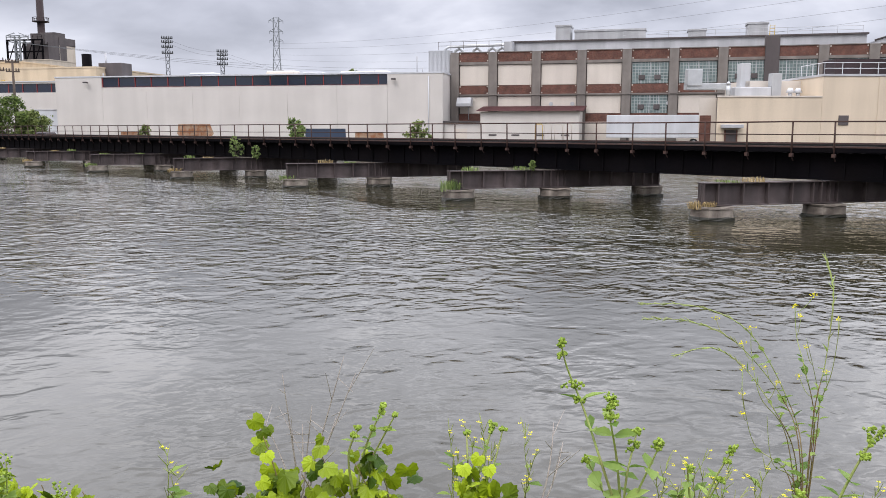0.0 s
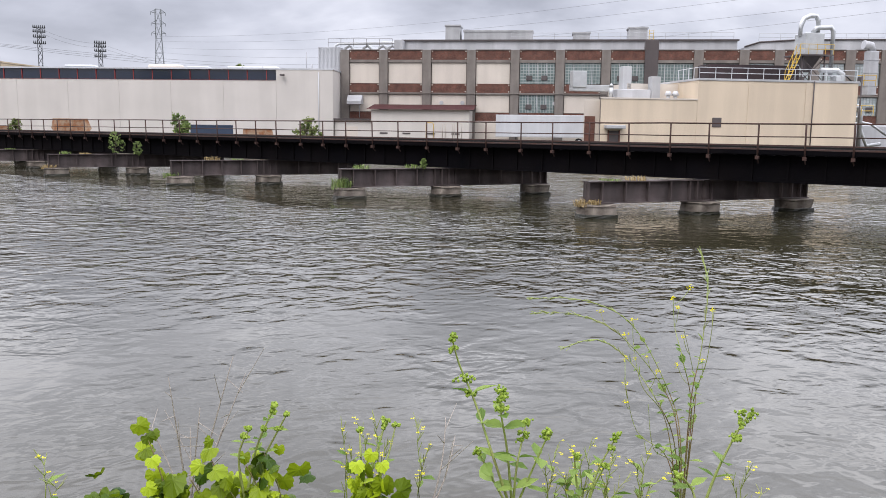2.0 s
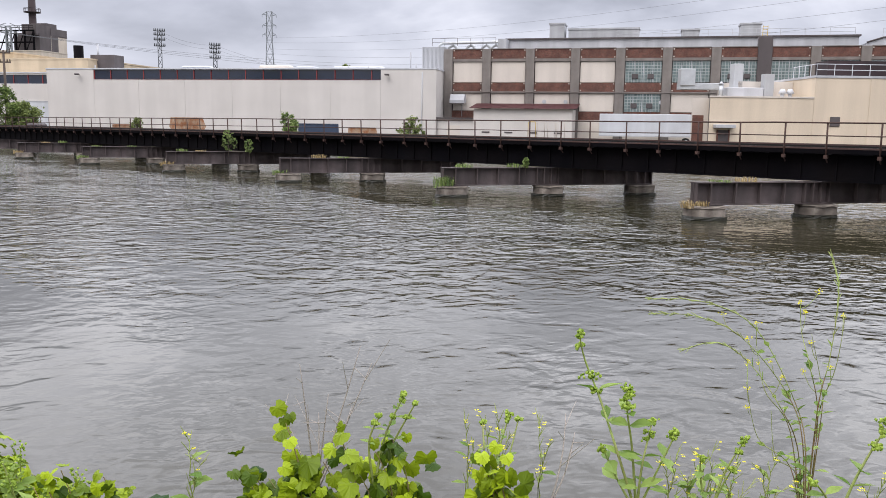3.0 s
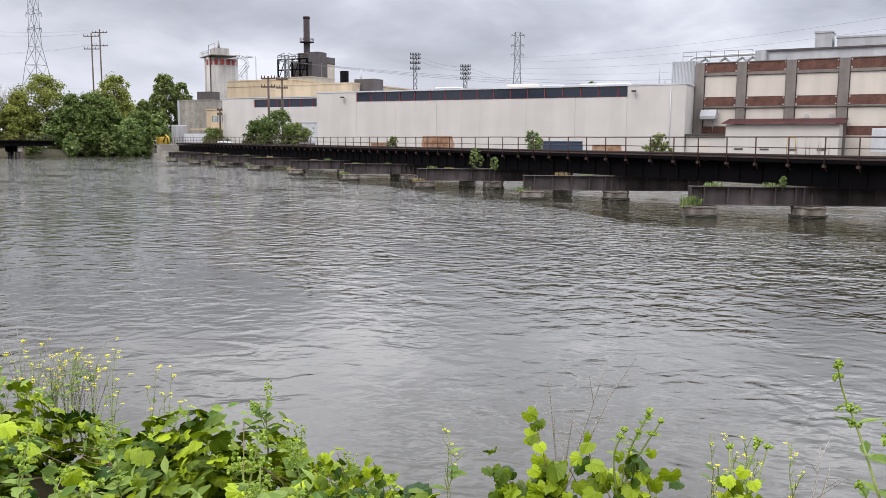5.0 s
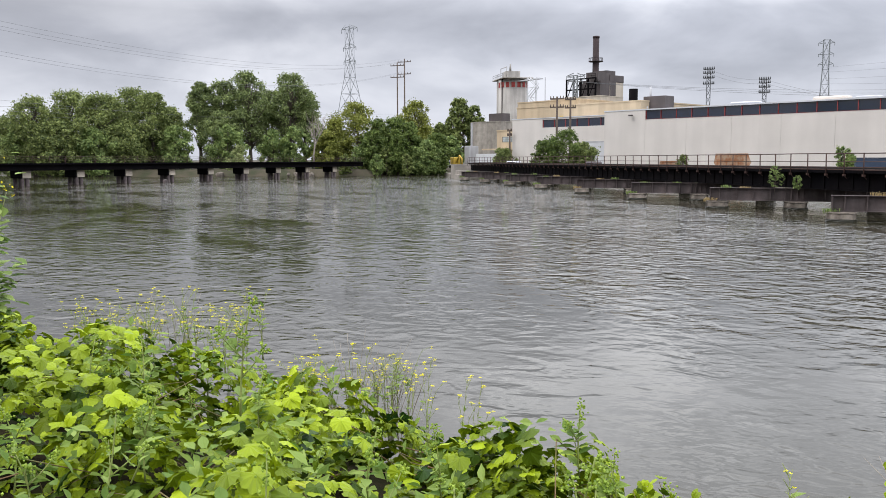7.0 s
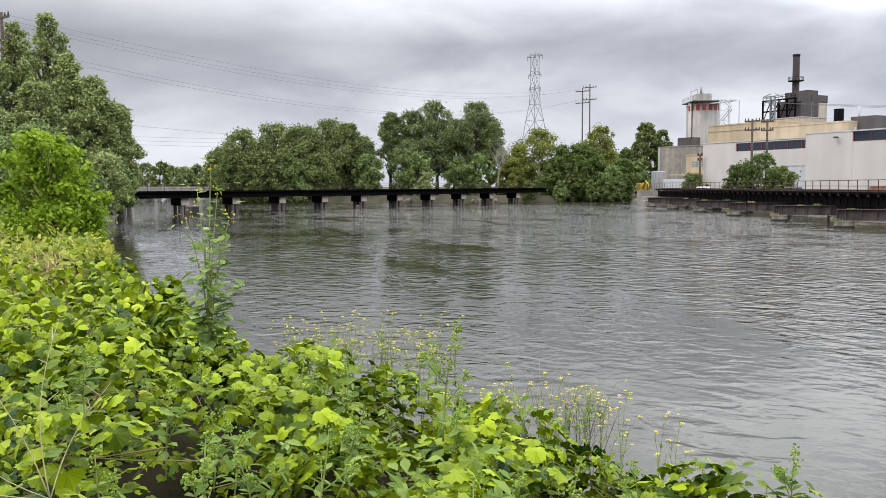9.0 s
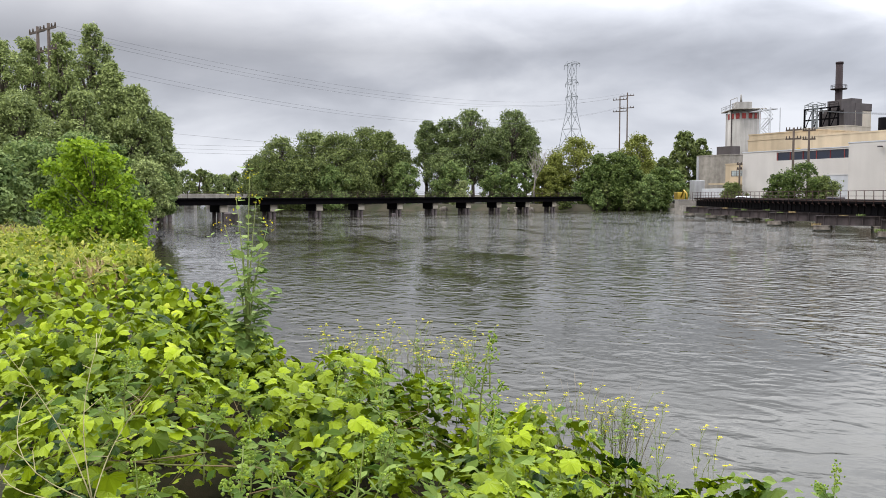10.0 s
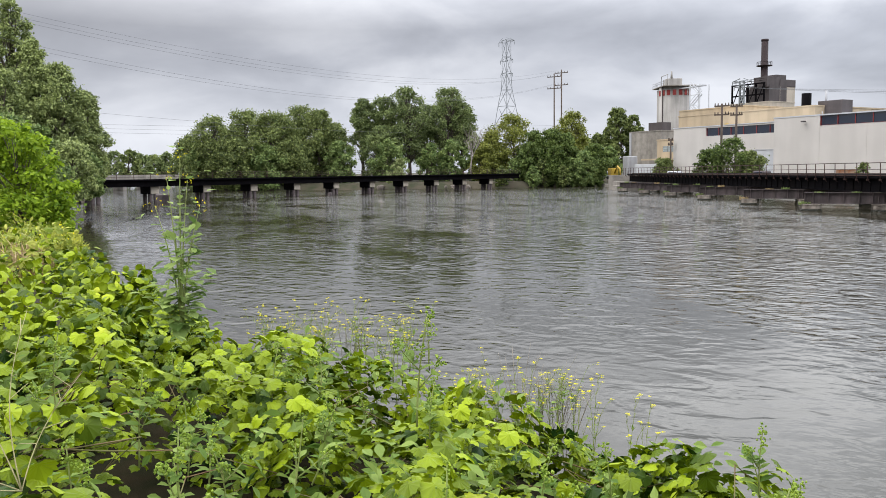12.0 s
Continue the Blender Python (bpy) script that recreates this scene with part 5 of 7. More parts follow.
for i in range(14):
    a = i * math.tau / 14
    b = (i + 1) * math.tau / 14
    rod(bm, (2.2 * math.cos(a), 2.2 * math.sin(a), zp), (2.2 * math.cos(a), 2.2 * math.sin(a), zp + 1.2), 0.06, n=4)
    rod(bm, (2.2 * math.cos(a), 2.2 * math.sin(a), zp + 1.2), (2.2 * math.cos(b), 2.2 * math.sin(b), zp + 1.2), 0.06, n=4)
part("guard_rail", bm, stack_steel, ring)
tank = thing("dome_tank", pose(*bearing(70.15, 170, 9.0)), "white domed vessel in a yellow pipe frame", "tank")
bm = rod(bmesh.new(), (0, 0, 2.0), (0, 0, 3.6), 1.5, n=20)
rod(bm, (0, 0, 3.6), (0, 0, 4.4), 1.5, 0.7, 20)
part("vessel", bm, cream_paint, tank)
bm = bmesh.new()
for x in (-2.6, -0.9, 0.9, 2.6):
    rod(bm, (x, -1.8, 0), (x, -1.8, 3.0), 0.08, n=5)
for z in (1.5, 3.0):
    rod(bm, (-2.6, -1.8, z), (2.6, -1.8, z), 0.08, n=5)
part("frame", bm, yellow_paint, tank)
cool = thing("rooftop_chiller", pose(*bearing(65.15, 160, 11.0), 0, 0, CAMPUS), "dark brown louvred rooftop unit", "cooling unit")
part("casing", block(0, 4.6, 0, 3, 0, high(4.1, 160) - 11.0, bevel=0.05), dark_metal, cool)
part("stub_pipe", rod(bmesh.new(), (0.9, 1, 2.9), (0.9, 1, high(4.75, 160) - 11.0), 0.2, n=8), grey_metal, cool)
part("base", block(-0.3, 4.9, -0.3, 3.3, -2.0, -0.01), concrete, cool)
pot = thing("roof_flue", pose(*bearing(65.8, 165, 11.0)), "black twin flue with brackets on the roof", "flue")
part("flue", rod(bmesh.new(), (0, 0, -2), (0, 0, high(4.62, 165) - 11.0), 0.85, n=14), black_steel, pot)
part("bracket", block(-1.3, 1.3, -0.9, 0.9, 1.0, 1.25), black_steel, pot)


# ---- pylons, poles and wires ----
def lattice(name, az, d, el, wide, waist, label, arms, turn=30, thick=0.10):
    p = bearing(az, d, YARD)
    t = thing(name, pose(*p, 0, 0, turn), label, "power pylon")
    top_z = high(el, d) - YARD
    levels = [(0, wide), (0.2, wide * 0.76), (0.38, wide * 0.56), (0.52, wide * 0.41), (0.64, waist * 1.25), (0.76, waist), (0.88, waist), (1.0, waist)]
    bm = bmesh.new()
    ring = [[Vector((sx * w / 2, sy * w / 2, k * top_z)) for sx, sy in ((-1, -1), (1, -1), (1, 1), (-1, 1))] for k, w in levels]
    for a, b in zip(ring, ring[1:]):
        for i in range(4):
            j = (i + 1) % 4
            rod(bm, a[i], b[i], thick, n=4)
            rod(bm, a[i], b[j], thick * 0.6, n=4)
            rod(bm, a[j], b[i], thick * 0.6, n=4)
            rod(bm, b[i], b[j], thick * 0.6, n=4)
    part("mast", bm, lattice_steel, t)
    for k, reach in arms:
        z = k * top_z
        bm = bmesh.new()
        for s in (-1, 1):
            tip = (s * reach, 0, z + 0.3)
            for y in (-waist / 2, waist / 2):
                rod(bm, (s * waist * 0.4, y, z), tip, thick * 0.8, n=4)
                rod(bm, (s * waist * 0.4, y, z + min(1.6, reach * 0.45)), tip, thick * 0.6, n=4)
            rod(bm, tip, (tip[0], 0, z - min(1.4, reach * 0.3)), thick * 1.1, n=5)
        part("crossarm", bm, lattice_steel, t)
    return t


lattice("pylon", 84.78, 330, 8.75, 12.0, 2.4, "tall grey lattice power pylon beyond the trees", ((0.985, 4.2), (0.85, 3.4), (0.75, 3.2)), 40)
lattice("pylon", 54.1, 450, 7.25, 10.0, 2.8, "grey lattice power pylon behind the warehouse", ((0.97, 3.6), (0.88, 3.4), (0.80, 3.4)), 60, 0.12)
lattice("pylon", 69.6, 205, 5.55, 2.0, 1.0, "dark green lattice mast with wide crossarms", ((0.985, 2.1), (0.93, 1.7)), 60, 0.09)


def insulator_mast(name, az, d, el):
    t = thing(name, pose(*bearing(az, d, YARD), 0, 0, 60), "lattice mast with rows of insulators at its top", "power pole")
    top_z = high(el, d) - YARD
    bm = bmesh.new()
    for x in (-0.6, 0.6):
        for y in (-0.6, 0.6):
            rod(bm, (x, y, 0), (x, y, top_z), 0.09, n=4)
    for i in range(14):
        z, z2 = top_z * i / 14, top_z * (i + 1) / 14
        for y in (-0.6, 0.6):
            rod(bm, (-0.6, y, z), (0.6, y, z2), 0.06, n=4)
            rod(bm, (0.6, y, z), (-0.6, y, z2), 0.06, n=4)
    part("mast", bm, insulator_steel, t)
    for k in (0.84, 0.9, 0.95, 0.99):
        bm = rod(bmesh.new(), (-1.7, 0, top_z * k), (1.7, 0, top_z * k), 0.12, n=5)
        for i in range(7):
            x = -1.65 + 0.55 * i
            rod(bm, (x, 0, top_z * k), (x, 0, top_z * k + 0.9), 0.22, 0.12, 6)
        part("crossarm", bm, insulator_steel, t)
    return t


insulator_mast("insulator_mast", 61.0, 298, 5.8)
insulator_mast("insulator_mast", 57.6, 300, 5.05)


def wood_pole(name, az, d, el, label, arm=1.6, lean=0.0, base=YARD):
    t = thing(name, pose(*bearing(az, d, base), 0, lean, 55), label, "utility pole")
    z = high(el, d) - base
    part("pole", rod(bmesh.new(), (0, 0, -0.5), (0, 0, z), 0.22, 0.15, 10), pole_wood, t)
    for k in (0.97, 0.86):
        bm = block(-arm, arm, -0.14, -0.02, z * k - 0.1, z * k + 0.1)
        for x in (-arm + 0.1, -arm * 0.5, arm * 0.5, arm - 0.1):
            rod(bm, (x, -0.08, z * k + 0.1), (x, -0.08, z * k + 0.45), 0.09, 0.06, 6)
        part("crossarm", bm, pole_wood, t)
    return t


wood_pole("utility_pole", 81.62, 218, 6.5, "tall wooden utility pole above the trees", 1.9)
wood_pole("utility_pole", 81.13, 222, 6.75, "tall wooden utility pole above the trees", 1.9)
wood_pole("utility_pole", 70.85, 132, 4.2, "wooden utility pole beside the warehouse wing", 1.1)
wood_pole("utility_pole", 69.95, 134, 4.15, "wooden utility pole beside the warehouse wing", 0.9)
wood_pole("utility_pole", 74.0, 160, 2.0, "short wooden pole near the yard bushes", 0.5)
wood_pole("utility_pole", 119.35, 95, 10.2, "tall wooden pole rising out of the riverside trees", 1.6, 0, 1.9)
wood_pole("utility_pole", 118.75, 92, 10.45, "tall wooden pole rising out of the riverside trees", 1.6, 0, 1.9)


def wire(a, b, sag, r=0.03):
    a, b = Vector(a), Vector(b)
    pts = [a.lerp(b, k / 24) - Vector((0, 0, sag * 4 * (k / 24) * (1 - k / 24))) for k in range(25)]
    return solid("overhead_wire", tube(bmesh.new(), pts, r, 4), wire_black, "thin dark overhead power line", "wire", group="overhead power lines")


for az0, az1, e0, e1, d0, d1, sag in ((118.8, 81.4, 10.4, 6.7, 92, 218, 4.5), (119.3, 81.6, 10.2, 6.45, 95, 216, 4.5), (118.8, 81.2, 9.9, 6.6, 93, 220, 5.0),
                                      (118.8, 81.3, 8.7, 5.9, 92, 218, 5.5), (119.3, 81.5, 8.5, 5.8, 95, 216, 5.5), (118.8, 84.6, 4.6, 3.0, 90, 320, 2.5), (112, 80, 3.3, 3.1, 180, 320, 1.0), (112, 80, 3.05, 2.75, 180, 320, 1.0), (112, 80, 2.8, 2.5, 180, 320, 1.0)):
    wire(bearing(az0, d0, high(e0, d0)), bearing(az1, d1, high(e1, d1)), sag, 0.013 if d0 < 100 else 0.02)
for e0, e1, s in ((4.9, 7.5, 5), (4.6, 6.8, 6), (5.3, 8.6, 5), (5.6, 9.6, 5)):
    wire(bearing(54.1, 440, high(e0, 440)), bearing(8, 230, high(e1 + 0.4, 230)), s, 0.03)
for e0, e1 in ((5.75, 5.0), (5.5, 4.75)):
    wire(bearing(61, 298, high(e0, 298)), bearing(57.6, 300, high(e1, 300)), 1.2, 0.03)
    wire(bearing(57.6, 300, high(e1, 300)), bearing(50, 260, high(3.2, 260)), 1.0, 0.03)
for e in (3.9, 3.6, 3.3):
    wire(bearing(70, 205, high(5.2, 205)), bearing(40, 330, high(e + 0.4, 330)), 3.0, 0.03)

# ---- trees on the far banks and islands ----
def bank_tree(name, az, d, el, wide_deg, label, leaves, base=None, **k):
    """A tree at a bearing, its top at an elevation, its width in degrees of view."""
    p = bearing(az, d)
    base = float(land_height(np.array([p.x]), np.array([p.y]))[0]) if base is None else base
    p.z = max(base, 0.2)
    return tree(name, p, high(el, d) - p.z, 2 * d * math.tan(radians(wide_deg / 2)), label, leaves, **k)


ISLAND = "dense trees on the island behind the low bridge"
for i, (az, d, el, w) in enumerate(((104.6, 200, 3.8, 4.2), (102.6, 205, 4.25, 4.4), (100.6, 198, 4.1, 4.2), (99.0, 206, 4.55, 4.2), (97.7, 198, 4.3, 3.4), (96.6, 201, 3.4, 2.4), (106.0, 215, 2.6, 2.6), (103.4, 195, 2.4, 3.4), (99.4, 194, 2.3, 3.4))):
    bank_tree("broadleaf_tree", az, d, el, w, "full dark green broadleaf tree on the wooded island", leaf_far, count=7800, size=0.54, trunk=0.35, clear=0.04, lobes_n=30, seed=20 + i, group=ISLAND)
for i, (az, d, el, w, c) in enumerate(((94.7, 205, 5.0, 2.3, 0.45), (93.2, 208, 5.1, 2.6, 0.35), (91.5, 204, 5.75, 3.2, 0.30), (88.9, 206, 5.75, 3.3, 0.34), (87.9, 210, 4.7, 2.2, 0.40), (90.3, 212, 4.7, 3.4, 0.2), (93.4, 200, 3.2, 3.2, 0.05))):
    bank_tree("cottonwood_tree", az, d, el, w, "tall open cottonwood with pale trunks showing", leaf_cotton, count=6200, size=0.52, trunk=0.42, clear=c, lobes_n=26, seed=40 + i, stems=2 if i % 2 else 1, group=ISLAND)
for i, (az, d, el, w) in enumerate(((96.3, 192, 2.2, 2.4), (93.0, 192, 2.3, 2.6), (90.0, 193, 2.0, 2.2), (88.6, 192, 2.2, 2.2), (105.5, 200, 2.2, 2.2), (87.0, 196, 2.6, 1.8), (101.2, 192, 2.0, 3.0))):
    bank_tree("understorey_shrub", az, d, el, w, "dense green shrub under the island trees", leaf_dark, count=2600, size=0.6, trunk=0.15, clear=0.0, lobes_n=12, seed=60 + i, category="shrub", group=ISLAND)
bank_tree("willow_shrub", 92.3, 180, 0.95, 1.5, "pale grey-green willow shrub at the waterside", leaf_willow, base=0.5, count=1500, size=0.45, trunk=0.1, clear=0.0, lobes_n=10, seed=80, category="shrub")
for i, (az, d, el, w, m) in enumerate(((84.3, 202, 3.85, 4.0, leaf_olive), (85.8, 196, 2.7, 2.2, leaf_olive), (83.0, 198, 2.7, 2.4, leaf_point), (81.8, 194, 2.8, 2.4, leaf_point), (80.3, 199, 3.95, 3.0, leaf_olive), (80.9, 192, 2.5, 2.2, leaf_point), (79.0, 190, 1.8, 1.9, leaf_point), (86.4, 190, 1.9, 1.7, leaf_olive), (83.4, 189, 1.9, 1.9, leaf_point), (81.6, 187, 1.6, 1.7, leaf_point), (79.6, 186, 1.3, 1.7, leaf_dark))):
    bank_tree("riverbank_tree", az, d, el, w * 1.1, "rounded leafy tree on the wooded river point", m, count=5600, size=0.54, trunk=0.28, clear=0.02, lobes_n=24, seed=90 + i, group="trees on the river point")
for i, az in enumerate(np.linspace(85.2, 79.6, 9)):
    bank_tree("bank_shrub", float(az), 183 + 3 * (i % 3), 0.35 + 0.25 * ((i * 5) % 3), 1.1, "low leafy shrub overhanging the water", leaf_dark if i % 2 else leaf_far, base=0.3, count=900, size=0.55, trunk=0.08, clear=0.0, lobes_n=8, seed=110 + i, category="shrub", group="shrubs along the water")
for i, (az, d, el, w, m) in enumerate(((77.3, 262, 4.1, 2.6, leaf_far), (76.4, 266, 3.6, 2.0, leaf_far), (78.6, 270, 2.4, 2.2, leaf_far), (79.6, 280, 2.2, 2.0, leaf_dark), (77.9, 240, 1.5, 1.8, leaf_dark), (49.2, 240, 3.95, 1.6, leaf_far))):
    bank_tree("background_tree", az, d, el, w, "leafy tree behind the plant buildings", m, count=2600, size=1.1, trunk=0.35, clear=0.08, seed=130 + i)
for i in range(15):
    az = 114.5 - i * 0.78
    bank_tree("distant_tree", az, 360 + 25 * (i % 3), 1.25 + 0.55 * random.Random(i).random(), 1.7, "hazy distant tree along the river bend", leaf_cotton if i % 2 else leaf_far, base=1.0, count=900, size=1.5, trunk=0.3, clear=0.0, lobes_n=12, seed=150 + i, group="distant tree line")
# bare tree
dead = thing("dead_tree", pose(*bearing(87.35, 190, 1.2)), "bare pale dead tree among the leafy ones", "tree")
r_d, bm = random.Random(3), bmesh.new()


def bare_limb(p, way, length, r, depth):
    q = p + way * length
    mid = p.lerp(q, 0.5) + Vector((r_d.uniform(-1, 1), r_d.uniform(-1, 1), 0)) * length * 0.06
    tube(bm, [p, mid, q], [r, r * 0.8, r * 0.5], 5)
    if depth:
        for _ in range(3):
            turn = Vector((r_d.uniform(-1, 1), r_d.uniform(-1, 1), r_d.uniform(0.1, 0.9)))
            bare_limb(p.lerp(q, r_d.uniform(0.4, 1.0)), (way + turn * 0.75).normalized(), length * r_d.uniform(0.45, 0.7), r * 0.5, depth - 1)


for s in (-0.12, 0.1, 0.25):
    bare_limb(Vector((s * 6, 0, -0.5)), Vector((s, 0.05, 1)).normalized(), 7.5, 0.16, 3)
part("trunk", bm, dead_wood, dead)

# ---- trees on the near bank, upstream ----
for i, (az, d, el, w, m, c) in enumerate(((121.6, 92, 9.2, 5.0, leaf_near, 0.1), (119.9, 96, 9.4, 3.6, leaf_near, 0.1), (118.1, 92, 9.9, 3.2, leaf_near, 0.1), (116.4, 97, 10.6, 3.4, leaf_near, 0.12), (115.2, 90, 8.3, 3.6, leaf_near, 0.1), (113.7, 88, 7.0, 4.0, leaf_near, 0.08), (112.6, 90, 5.4, 3.4, leaf_near, 0.05), (123.6, 86, 8.5, 6.0, leaf_near, 0.1), (117.2, 86, 6.4, 4.5, leaf_near, 0.05), (120.5, 84, 6.2, 5.0, leaf_near, 0.05))):
    bank_tree("riverside_tree", az, d, el, w, "tall leafy tree on the near river bank", m, base=1.8, count=11500, size=0.31, trunk=0.3, clear=c, lobes_n=26, seed=170 + i, droop=0.15 if az < 114 else 0.0, group="trees on the near bank", slim=0.9)
for i, (az, d, el, w, m) in enumerate(((120.6, 52, 3.3, 7.0, leaf_dark), (117.6, 50, 3.9, 5.5, leaf_dark), (115.3, 62, 3.2, 3.6, leaf_dark), (113.4, 74, 2.2, 3.4, leaf_near), (112.4, 84, 1.6, 2.4, leaf_dark), (122.5, 40, 2.6, 5.0, leaf_dark))):
    bank_tree("riverside_shrub", az, d, el, w, "dark feathery shrub below the bank trees", m, base=1.8, count=4500, size=0.28, trunk=0.09, clear=0.0, lobes_n=20, seed=190 + i, category="shrub", group="shrubs on the near bank")
tree("bright_bush", bearing(116.7, 21.5, 1.35), high(3.55, 21.5) - 1.35, 2.75, "bright yellow-green bush standing at the water's edge", leaf_bright, count=9000, size=0.13, trunk=0.05, clear=0.0, lobes_n=26, seed=7, stems=3, category="bush")

# ---- bushes in the yard and along the railroad bridge ----
for i, (az, d, el, w, m) in enumerate(((70.5, 130, 2.0, 3.2, leaf_point), (71.7, 132, 1.3, 2.0, leaf_point), (69.4, 129, 1.1, 2.4, leaf_far), (74.3, 158, 0.75, 1.9, leaf_far), (53.0, 73, 0.75, 1.5, leaf_dark), (52.7, 74, 0.3, 1.1, leaf_far), (44.7, 61, 0.6, 1.7, leaf_far), (62.6, 94, 0.3, 1.0, leaf_far))):
    bank_tree("yard_bush", az, d, el, w, "leafy green bush growing beside the bridge", m, base=1.3, count=3600 if d > 100 else 1300, size=0.34 if d > 100 else 0.2, trunk=0.06, clear=0.0, lobes_n=16, seed=210 + i, category="bush", stems=2)


def tuft(name, at, height, spread, count, mat, label, category="grass", blade=0.02):
    """Blades of grass or sprouts bent outward from one spot."""
    bm_v, bm_f = [], []
    for i in range(count):
        a, s = rng.uniform(0, math.tau), spread * rng.random() ** 0.6
        root = np.array([math.cos(a) * s, math.sin(a) * s * 0.8, 0.0])
        b = rng.uniform(0, math.tau)
        out = np.array([math.cos(b), math.sin(b), 0]) * height * rng.uniform(0.25, 0.9)
        h = height * rng.uniform(0.5, 1.0)
        side = np.array([-math.sin(b), math.cos(b), 0]) * blade
        o = len(bm_v)
        bm_v += [root - side, root + side, root + out * 0.35 + [0, 0, h * 0.75] + side * 0.8, root + out * 0.35 + [0, 0, h * 0.75] - side * 0.8, root + out + [0, 0, h * rng.uniform(0.55, 1.0)]]
        bm_f += [(o, o + 1, o + 2, o + 3), (o + 3, o + 2, o + 4)]
    me = bpy.data.meshes.new(name)
    me.from_pydata([tuple(v) for v in bm_v], [], bm_f)
    me.materials.append(mat)
    return solid(name, me, mat, label, category, pose(*at), kind="stuff")


c_a, s_a = math.cos(radians(CAP)), math.sin(radians(CAP))
for k in range(10):
    bx, by = -14.7 - 13.62 * k, 31.5
    tuft("grass_tuft", (bx - 0.2, by - 0.45, 0.45), 0.42 if k != 1 else 0.75, 0.55, 130, dry_grass if k in (0, 3, 5) else leaf_dark, "dry grass growing on a concrete pier" if k in (0, 3, 5) else "green grass growing on a concrete pier")
    for j, s in enumerate((0.6, 1.9, 3.4)):
        if (k + j) % 3 != 2:
            tuft("grass_tuft", (bx + c_a * s, by + s_a * s, 1.49), 0.13 + 0.14 * ((k * 3 + j) % 2), 0.5, 60, dry_grass if j == 1 else leaf_dark, "grass growing on top of a steel cap beam", blade=0.015)
for x, h in ((-50.6, 0.95), (-53.2, 1.6), (-26.0, 0.5)):
    tree("bridge_sapling", (x, 34.6, 1.5 if h > 1 else 1.5), h, h * 0.75, "young sapling sprouting from the bridge pier", leaf_dark, count=240, size=0.13, trunk=0.02, clear=0.05, lobes_n=9, seed=int(-x), category="sapling")

# ---- near bank: grape vine thicket ----
O = Vector((0.0, -0.3, 0))
C_AZ = np.array([-40, 15, 40, 50, 54, 58, 62, 66, 69, 73, 81, 89, 96, 105, 110.7, 114, 114.6, 115.2, 135])
C_R = np.array([2.2, 2.2, 2.2, 2.2, 2.25, 2.4, 2.8, 3.3, 3.9, 4.6, 5.0, 5.3, 5.6, 6.5, 9.0, 16, 26, 40, 40])
C_Z = np.array([2.34, 2.36, 2.40, 2.42, 2.60, 2.56, 2.36, 2.30, 2.19, 1.93, 1.94, 2.16, 2.34, 2.34, 2.38, 2.4, 2.4, 2.25, 2.25])


def canopy(az, r):
    """Height of the top of the thicket, from its brow down over the bank."""
    rc, zc = np.interp(az, C_AZ, C_R), np.interp(az, C_AZ, C_Z)
    inner = 2.60 + (zc - 2.60) * np.clip((r - 1.2) / np.maximum(rc - 1.2, 0.2), 0, 1) ** 1.2
    outer = zc - 0.95 * np.clip(r - rc, 0, 9)
    x, y = -np.sin(np.radians(az)) * r, np.cos(np.radians(az)) * r
    hump = np.array([noise.noise(Vector((a * 1.3, b * 1.3, 0))) * 0.42 + noise.noise(Vector((a * 3.1, b * 3.1, 2))) * 0.24 + noise.noise(Vector((a * 0.5, b * 0.5, 4))) * 0.12 for a, b in zip(np.ravel(x).tolist(), np.ravel(y).tolist())])
    return np.where(r > rc, outer, inner) + hump.reshape(np.shape(x)) * np.clip((np.abs(r - rc) + 0.5) / 1.2, 0.35, 1)


def thicket_spots(n, az0, az1, r0, r1, deep, over=1.1, hollow=False):
    """Spots through the upper layer of the thicket."""
    az = rng.uniform(az0, az1, n)
    rc = np.interp(az, C_AZ, C_R)
    hi = np.minimum(rc + over, r1)
    r = np.sqrt(r0 * r0 + (np.maximum(hi * hi - r0 * r0, 0.01)) * rng.random(n))
    z = canopy(az, r) - deep * rng.random(n) ** 1.15
    spots = np.stack([O.x - np.sin(np.radians(az)) * r, O.y + np.cos(np.radians(az)) * r, z], -1)
    if hollow:
        depth = canopy(az, r) - z
        open_ = np.array([noise.noise(Vector((p[0] * 2.0, p[1] * 2.0, 11 + p[2]))) + 0.5 * noise.noise(Vector((p[0] * 5, p[1] * 5, 3))) for p in spots.tolist()])
        keep = ~((open_ < np.where((az > 104) & (r < 2.7), 0.6, np.where((az > 98) & (r < 3.4), 0.28, 0.06))) & (depth < 0.95) & (r < np.interp(az, C_AZ, C_R) - 0.15))
        spots, az, r = spots[keep], az[keep], r[keep]
    return spots, az, r


# a broad, shallow-lobed, toothed leaf, pleated along its veins
half = [(0, 0.68), (13, 0.54), (25, 0.58), (36, 0.52), (50, 0.60), (66, 0.49), (84, 0.55), (102, 0.49), (124, 0.52), (148, 0.45), (172, 0.20)]
outline = half + [(-a, r) for a, r in half[::-1][:-1]]
VINE = [(0, -0.04, 0.05)] + [(r * math.sin(radians(a)), r * math.cos(radians(a)), -0.13 * (r / 0.55) ** 2 * (1.0 if abs(a) > 20 else 1.5) + (0.03 if k % 2 else 0.0)) for k, (a, r) in enumerate(outline)]
VINE_F = [(0, i + 1, (i + 1) % len(outline) + 1) for i in range(len(outline))][::-1]
plain = [(0, 0.66), (50, 0.58), (95, 0.52), (150, 0.45), (-150, 0.45), (-95, 0.52), (-50, 0.58)]
PLAIN = [(0, -0.04, 0.08)] + [(r * math.sin(radians(a)), r * math.cos(radians(a)), -0.08) for a, r in plain]
